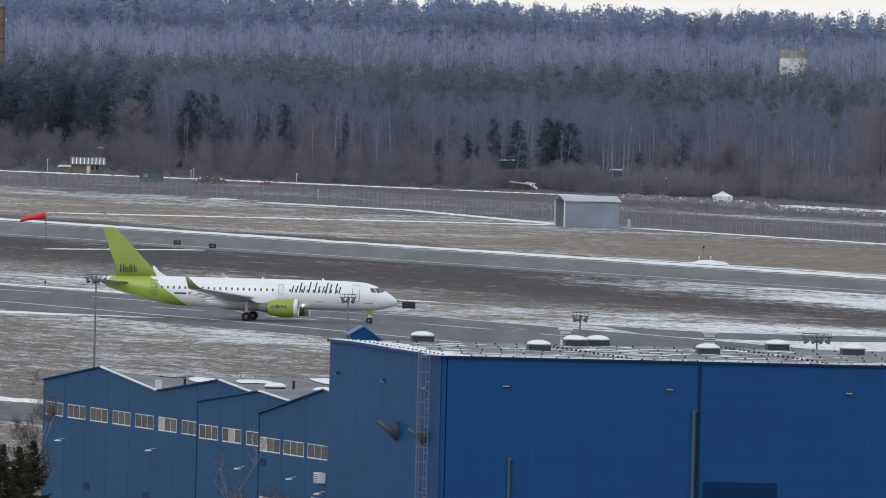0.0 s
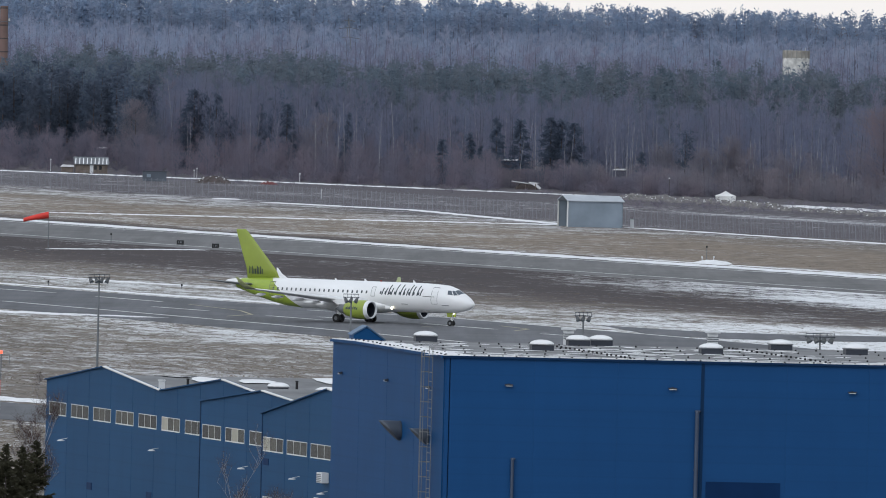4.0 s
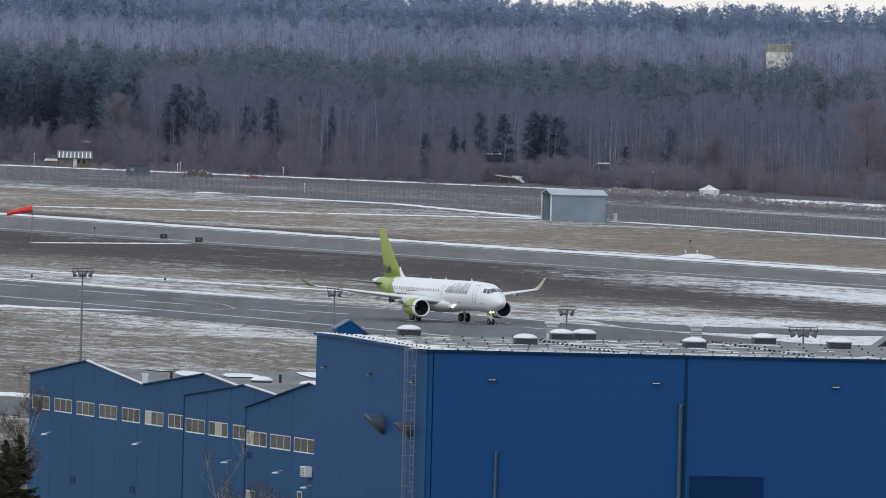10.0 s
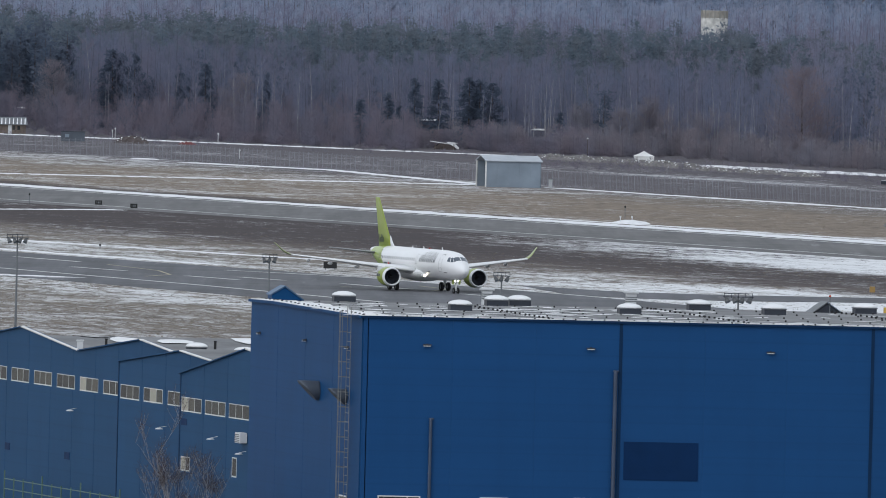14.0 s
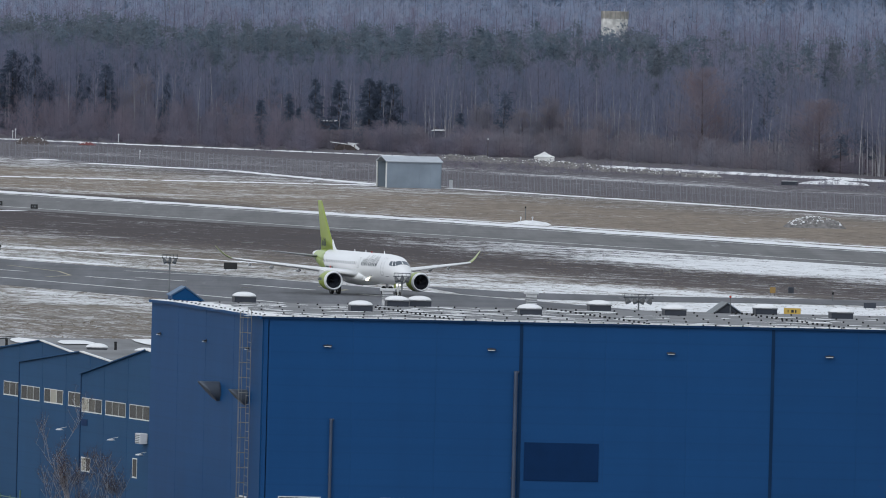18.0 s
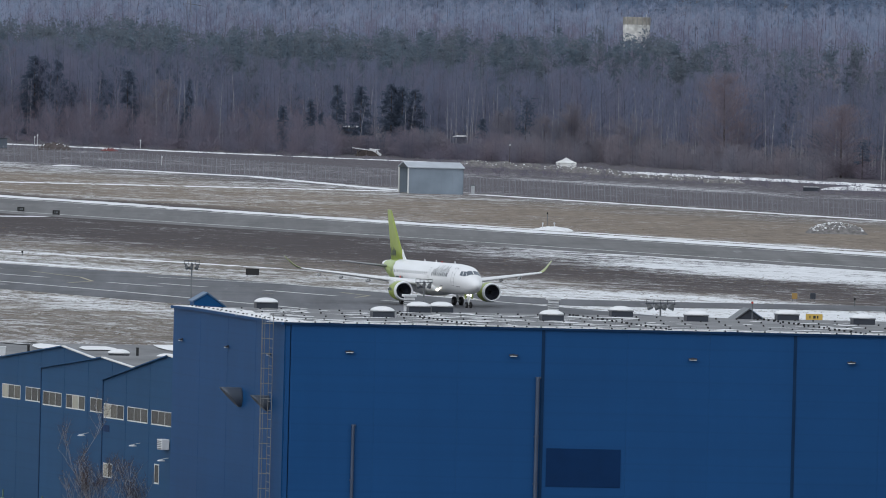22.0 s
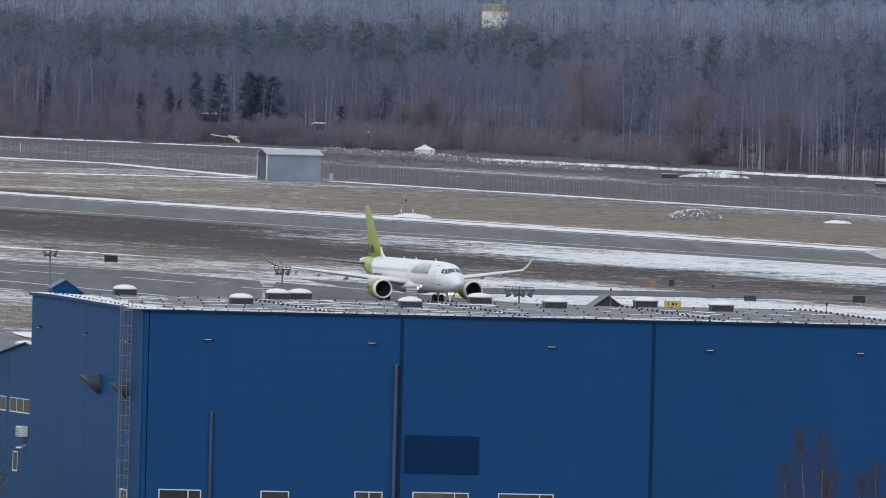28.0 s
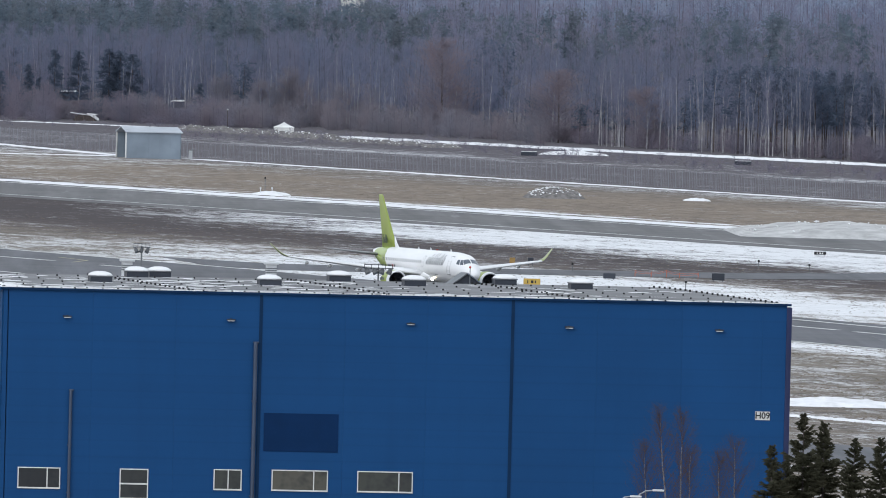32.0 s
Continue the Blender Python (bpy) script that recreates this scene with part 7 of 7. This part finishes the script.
def parked_box(x, y, label):
    c = thing("culvert_box", pose(x, y, 0), label, "box", "dark boxes by the road")
    bm = bmesh.new()
    box(bm, (-1.6, -0.6, 0), (1.6, 0.6, 0.75), 0.08)
    part("body", bm, "trim", c)
    bm = bmesh.new()
    box(bm, (-1.5, -0.5, 0.75), (1.5, 0.5, 0.84), 0.03)
    part("snow_cover", bm, "snow", c)


parked_box(101.7, 3078.0, "dark concrete box with a skin of snow by the road")
parked_box(140.4, 3015.9, "dark concrete box with a skin of snow by the road")
for (x, y), h in (((-90.3, 3604.1), 2.6), ((-55.7, 3519.2), 2.3), ((-56.3, 3517.8), 1.9), ((47.2, 3380.2), 4.2), ((-25.7, 3230.7), 1.6), ((-32.6, 3492.4), 2.0)):
    p = thing("road_post", pose(x, y, 0), "pale roadside post with a small head", "post", "road posts")
    bm = bmesh.new()
    tube(bm, [(0, 0, 0), (0, 0, h)], 0.07, 6)
    part("pole", bm, "bark" if h > 4 else "white_metal", p)
    bm = bmesh.new()
    tube(bm, [(0, -0.05, h + 0.1), (0, 0.05, h + 0.1)], 0.19, 10)
    part("head", bm, "white_metal", p)


# ---- far landmarks ----
def water_tower():
    x, y, z = 88.91, 4085.0, 30.89
    t = thing("water_tower", pose(x, y, rise(y)), "pale concrete water tower with a ribbed top above the woods", "tower")
    top = z - rise(y)
    bm = bmesh.new()
    tube(bm, [(0, 0, 0), (0, 0, top - 5)], 2.2, 16)
    part("shaft", bm, "concrete", t)
    for name, r, z0, z1, m, label in (("tank", 3.45, top - 9.0, top - 2.2, worn("pale_limewashed_concrete", (0.62, 0.61, 0.58), 0.85, vary=0.4, big=0.7), "pale limewashed tank"),
                                      ("tank_crown", 3.42, top - 2.2, top - 0.3, worn("weathered_concrete", (0.36, 0.34, 0.30), 0.85, vary=0.35, big=0.6), "weathered grey upper ring")):
        bm = bmesh.new()
        loft(bm, [[(q * math.cos(a), q * math.sin(a), h) for a in (2 * math.pi * i / 24 for i in range(24))] for q, h in ((r - 0.1, z0), (r, z0 + 0.1), (r, z1 - 0.1), (r - 0.1, z1))], smooth=False)
        part(name, bm, m, t, label)
    for i in range(16):
        a = 2 * math.pi * i / 16
        bm = bmesh.new()
        box(bm, (3.40, -0.13, top - 2.4), (3.56, 0.13, top - 0.25), 0.03)
        bmesh.ops.rotate(bm, verts=bm.verts, cent=(0, 0, 0), matrix=Matrix.Rotation(a, 3, "Z"))
        part("rib", bm, "concrete", t)
    bm = bmesh.new()
    tube(bm, [(2.4, 0, top - 0.4), (2.4, 0, top + 0.5)], 0.08, 6)
    part("lamp_post", bm, "white_metal", t)


water_tower()


def chimney():
    x, y, z = -115.1, 4078.0, 37.0
    c = thing("brick_chimney", pose(x, y, rise(y)), "tall brown brick chimney with dark bands rising from the forest", "chimney")
    top = z - rise(y)
    bm = bmesh.new()
    tube(bm, [(0, 0, 0), (0, 0, top * 0.5), (0, 0, top)], [1.5, 1.2, 0.98], 20)
    part("shaft", bm, "brick", c)
    for h in (top * 0.45, top * 0.58, top * 0.70, top * 0.82, top - 0.7):
        bm = bmesh.new()
        tube(bm, [(0, 0, h), (0, 0, h + 0.35)], 1.5 - 0.53 * h / top + 0.06, 20)
        part("band", bm, "bark", c)
    bm = bmesh.new()
    ring = [(1.45 * math.cos(a), 1.45 * math.sin(a), top * 0.86) for a in (2 * math.pi * i / 16 for i in range(17))]
    tube(bm, ring, 0.09, 5, cap=False)
    part("gallery_ring", bm, "dull", c)
    for a in (0.0, math.pi):
        bm = bmesh.new()
        box(bm, (1.35 * math.cos(a) - 0.2, -0.2, top * 0.86), (1.35 * math.cos(a) + 0.2, 0.2, top * 0.86 + 0.8), 0.05)
        part("lamp_box", bm, "white_metal", c)


chimney()


def pylon():
    x, y, z = -29.07, 4480.0, 35.78
    p = thing("power_pylon", pose(x, y, rise(y)), "grey lattice power pylon in the far woods", "pylon")
    top = z - rise(y)
    for sx, sy in ((-1, -1), (1, -1), (1, 1), (-1, 1)):
        bm = bmesh.new()
        tube(bm, [(sx * 2.0, sy * 2.0, 0), (sx * 0.4, sy * 0.4, top * 0.75), (0, 0, top)], 0.14, 4)
        part("leg", bm, "dull", p)
    for k in range(7):
        h0, h1 = top * 0.1 * k, top * 0.1 * (k + 1)
        r0, r1 = 2.0 - 2.13 * h0 / top, 2.0 - 2.13 * h1 / top
        bm = bmesh.new()
        tube(bm, [(-r0, -r0, h0), (r1, -r1, h1)], 0.07, 4)
        tube(bm, [(r0, -r0, h0), (-r1, -r1, h1)], 0.07, 4)
        part("brace", bm, "dull", p)
    for h, w in ((0.72, 3.6), (0.85, 2.8), (0.95, 1.8)):
        bm = bmesh.new()
        tube(bm, [(-w, 0, top * h), (0, 0, top * h + 0.5), (w, 0, top * h)], 0.12, 4)
        part("cross_arm", bm, "dull", p)


pylon()


# ---- near trees, lamps and railings in front of the buildings ----
def near_spruce(seed, x, y, h, girth):
    """Ragged boughs set all round the stem, upswept at the top and drooping below, each with short side sprays."""
    rnd = random.Random(seed)
    t = thing("near_spruce", pose(x, y, 0), "dark green spruce with dense ragged boughs", "tree", "spruces by the hangar")
    bm = bmesh.new()
    tube(bm, [(0, 0, 0), (0.05, 0, h * 0.5), (0, 0, h - 0.1)], [0.012 * h, 0.008 * h, 0.015], 8)
    part("trunk", bm, "bark", t)
    tris = []
    up = np.array((0, 0, 1.0))
    z = h
    while z > 1.0:
        low = h - z
        dense = low < 6.0
        reach = min(girth, 0.10 + 0.37 * low ** 0.9)
        for i in range(5):
            a = rnd.uniform(0, 6.283)
            r = reach * (rnd.uniform(0.5, 1.0) if rnd.random() < 0.75 else rnd.uniform(1.0, 1.35))
            out = np.array((math.cos(a), math.sin(a), 0.0))
            side = np.array((-math.sin(a), math.cos(a), 0.0))
            lift = max(-0.35, 0.75 - 0.28 * low) + rnd.uniform(-0.12, 0.12)
            b = np.array((0, 0, z + rnd.uniform(-0.12, 0.12)))
            n = max(5, int(r * (17 if dense else 7)))
            for j in range(n):
                g = (j + rnd.random()) / n
                c = b + out * r * g + up * r * (lift * g + 0.25 * g * g)
                ln = (0.16 + 0.26 * min(r, 1.2) * (1 - abs(g - 0.45))) * rnd.uniform(0.6, 1.25)
                for s in (-1, 1):
                    e = c + side * s * ln * 0.8 + out * ln * rnd.uniform(0.4, 0.9) + up * ln * rnd.uniform(-0.45, 0.25)
                    w = up * rnd.uniform(0.04, 0.085) + out * rnd.gauss(0, 0.03)
                    tris.append((c - w, c + w, e))
                e = c + out * ln * 0.5 + up * ln * rnd.uniform(-0.9, 0.7) + side * rnd.gauss(0, 0.12)
                w = side * rnd.uniform(0.03, 0.07)
                tris.append((c - w, c + w, e))
        z -= rnd.uniform(0.15, 0.30) if dense else 0.45
    o = new("crown", mesh_of("crown", np.array(tris), ["near_needles"]))
    o.parent = t
    return t


M["near_needles"] = wood_twigs("fresh_conifer_needles", (0.042, 0.044, 0.030), (0.066, 0.068, 0.046), (0.100, 0.098, 0.066))
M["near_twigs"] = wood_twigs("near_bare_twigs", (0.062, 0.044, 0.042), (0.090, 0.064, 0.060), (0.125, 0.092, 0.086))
for i, (x, y, z, girth) in enumerate(((44.71, 880.0, 14.40, 2.3), (46.05, 884.0, 13.94, 2.1), (42.90, 878.0, 12.67, 1.2), (49.40, 886.0, 12.98, 2.2), (48.10, 890.0, 12.82, 2.0), (43.92, 882.0, 12.03, 1.8))):
    near_spruce(50 + i, x, y, z, girth)
for i, (x, y, z, girth) in enumerate(((-27.70, 1010.0, 11.17, 2.2), (-26.11, 1022.0, 11.09, 1.7), (-29.11, 1015.0, 11.14, 2.2), (-26.78, 1016.0, 10.88, 2.0), (-30.06, 1010.0, 11.90, 2.2))):
    near_spruce(70 + i, x, y, z, girth)


def near_bare(seed, x, y, h, spread, bark, label, lean=0.04, stems=1, counts=(17, 5, 3), fuzz=6):
    """A leafless tree built limb by limb: curved stems, branches and fine twigs."""
    rnd = random.Random(seed)
    t = thing("bare_tree", pose(x, y, 0), label, "tree", "bare trees by the buildings")
    wood_bm = bmesh.new()
    tris = []

    def grow(p, way, ln, r, level):
        pts, rs = [p], [r]
        d = way.copy()
        for k in range(4):
            d = (d + Vector((rnd.gauss(0, 0.10), rnd.gauss(0, 0.10), 0.10))).normalized()
            pts.append(pts[-1] + d * ln / 4)
            rs.append(max(0.008, r * (1 - 0.2 * (k + 1))))
        tube(wood_bm, pts, rs, 6 if level < 2 else 4, cap=False)
        if level >= 2:
            for q in pts[1:]:
                for _ in range(fuzz):
                    e = q + Vector((rnd.gauss(0, 0.5), rnd.gauss(0, 0.5), rnd.uniform(0.0, 0.9))) * rnd.uniform(0.2, 0.85)
                    s = Vector((rnd.gauss(0, 1), rnd.gauss(0, 1), rnd.gauss(0, 1))).normalized() * 0.007
                    tris.append((tuple(q - s), tuple(q + s), tuple(e)))
        if level == 3:
            return
        for k in range(counts[level]):
            f = rnd.uniform(0.25 if level == 0 else 0.15, 1.0) * 3.999
            i = int(f)
            q = pts[i].lerp(pts[i + 1], f - i)
            a = rnd.uniform(0, 6.283)
            out = Vector((math.cos(a), math.sin(a), rnd.uniform(0.9, 2.0))).normalized()
            grow(q, out, ln * (rnd.uniform(0.22, 0.34) if level == 0 else rnd.uniform(0.35, 0.55)) * spread, max(0.012, rs[i] * 0.45), level + 1)

    for s in range(stems):
        grow(Vector((s * 0.5, 0, 0)), Vector((rnd.gauss(0, lean), rnd.gauss(0, lean), 1)).normalized(), h * (0.95 - 0.06 * s), h * 0.007, 0)
    part("trunk", wood_bm, bark, t)
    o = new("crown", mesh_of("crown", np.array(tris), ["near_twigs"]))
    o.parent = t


M["birch_near"] = worn("flecked_birch_bark", (0.20, 0.19, 0.19), 0.8, vary=0.6, big=3.0, fine=9.0, shine=0.1)


def near_birch(seed, x, y, h, lean, wide):
    """A slender birch: one thin pale stem, steep fine branches and a haze of twigs."""
    rnd = random.Random(seed)
    t = thing("bare_tree", pose(x, y, 0), "slender leafless birch with fine reddish twigs before the hangar", "tree", "bare trees by the buildings")
    axis = [Vector((lean * h * (1 - k / 8) ** 1.2 + rnd.gauss(0, 0.03), rnd.gauss(0, 0.03), h * k / 8)) for k in range(9)]
    bm = bmesh.new()
    tube(bm, axis, [0.085 * (1 - k / 8) ** 0.8 + 0.006 for k in range(9)], 8)
    part("trunk", bm, "birch_near", t, "thin whitish trunk")
    tris = []

    def twig(p, q, w):
        s = Vector((rnd.gauss(0, 1), rnd.gauss(0, 0.3), rnd.gauss(0, 1))).normalized() * w / 2
        tris.append((tuple(p - s), tuple(p + s), tuple(q)))

    for i in range(90):
        f = 0.42 + 0.575 * ((i + rnd.random()) / 90) ** 0.8
        k = min(7, int(f * 8))
        p = axis[k].lerp(axis[k + 1], f * 8 - k)
        a = rnd.uniform(0, 6.283)
        ln = wide * (1 - f) ** 0.45 * rnd.uniform(0.6, 1.4) + 0.25
        way = Vector((math.cos(a), math.sin(a), rnd.uniform(1.1, 2.4))).normalized()
        q = p + way * ln
        twig(p, q, 0.026)
        for j in range(13):
            m = p.lerp(q, rnd.uniform(0.15, 1.0))
            e = m + (way + Vector((rnd.gauss(0, 0.5), rnd.gauss(0, 0.5), rnd.gauss(0, 0.35)))) * rnd.uniform(0.15, 0.55)
            twig(m, e, 0.011)
            for _ in range(2):
                m2 = m.lerp(e, rnd.uniform(0.3, 0.9))
                twig(m2, m2 + Vector((rnd.gauss(0, 0.12), rnd.gauss(0, 0.12), rnd.uniform(-0.1, 0.28))), 0.008)
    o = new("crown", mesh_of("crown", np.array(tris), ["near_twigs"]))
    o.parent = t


for i, (x, y, z, lean, wide) in enumerate(((40.10, 962.0, 12.01, 0.10, 3.0), (41.56, 964.0, 11.78, 0.01, 3.0), (44.92, 966.0, 10.04, 0.02, 2.6), (39.42, 966.0, 9.84, 0.05, 2.6), (42.34, 968.0, 9.50, -0.02, 2.4), (43.84, 963.0, 9.36, 0.02, 2.2))):
    near_birch(80 + i, x, y, z, lean, wide)
near_bare(90, -12.0, 1030.0, 8.68, 1.25, "birch", "spreading leafless tree in front of the workshops", 0.30, 5, (6, 4, 3), 5)
near_bare(91, -26.96, 1025.0, 12.74, 0.95, "birch", "leafless birch among dark conifers", 0.05, 2, (9, 5, 3), 8)


def street_lamp(x, y, z, reach, turn):
    l = thing("street_lamp", pose(x, y, 0, 0, 0, turn), "grey street lamp with a curved arm and flat white head", "street lamp", "street lamps")
    bm = bmesh.new()
    tube(bm, [(0, 0, 0), (0, 0, z - 0.6), (0.15, 0, z - 0.2), (0.5, 0, z), (reach, 0, z + 0.05)], [0.09, 0.07, 0.05, 0.045, 0.04], 8)
    part("pole", bm, "steel", l)
    bm = bmesh.new()
    box(bm, (reach - 0.1, -0.14, z - 0.01), (reach + 0.6, 0.14, z + 0.11), 0.04)
    part("lamp_head", bm, "white_metal", l)


street_lamp(38.39, 950.0, 7.72, 1.0, 0)
street_lamp(37.07, 948.0, 7.39, 0.9, 0)


def green_railing():
    r = thing("green_railing", pose(-24.9, 1118.0, 0, 0, 0, -76.05), "green tubular railing in front of the workshops", "railing")
    for i in range(13):
        bm = bmesh.new()
        tube(bm, [(i * 3.0, 0, 0), (i * 3.0, 0, 3.35 if i % 4 else 3.8)], 0.06, 6)
        part("post", bm, "green_steel", r)
    for z in (1.4, 2.5, 3.2):
        bm = bmesh.new()
        tube(bm, [(0, 0, z), (36.0, 0, z)], 0.04, 6)
        part("rail", bm, "green_steel", r)


M["green_steel"] = worn("green_painted_steel", (0.10, 0.17, 0.13), 0.5)
green_railing()


def tape_barrier():
    """Orange tape strung between short stakes across the snow."""
    b = thing("tape_barrier", pose(81.9, 1954.0, 0), "sagging orange plastic tape between short stakes", "barrier")
    marks = [(-3.9, 0.75), (-1.9, 0.6), (0.0, 0.85), (1.6, 0.55), (3.9, 0.6)]
    for x, h in marks:
        bm = bmesh.new()
        tube(bm, [(x, 0, 0), (x, 0, h + 0.1)], 0.04, 5)
        part("stake", bm, "orange", b)
    for (x0, h0), (x1, h1) in zip(marks, marks[1:]):
        for drop in (0.0, 0.22):
            bm = bmesh.new()
            tube(bm, [(x0, 0, h0 - drop), ((x0 + x1) / 2, 0, (h0 + h1) / 2 - drop - 0.06), (x1, 0, h1 - drop * 0.6)], 0.022, 4)
            part("tape", bm, "orange", b)


M["orange"] = worn("orange_plastic", (0.58, 0.16, 0.09), 0.5)
tape_barrier()


# ---- what moves ----
def motions():
    rows = [(t, pose(x, y, 0, 0, 0, h - 90)) for t, x, y, h in TAXI]
    walk(AIRLINER, rows)
    # the wheels turn with the distance rolled
    ts = np.arange(0, 32.0 + 1e-6, 0.05)
    tt = [r[0] for r in TAXI]
    px, py = (np.interp(ts, tt, [r[i] for r in TAXI]) for i in (1, 2))
    run = np.concatenate([[0], np.cumsum(np.hypot(np.diff(px), np.diff(py)))])
    for axle, r in ROLLERS:
        walk(axle, [(float(t), pose(0, 0, r, 0, math.degrees(s / r) % 360, 0)) for t, s in zip(ts, run)])


motions()
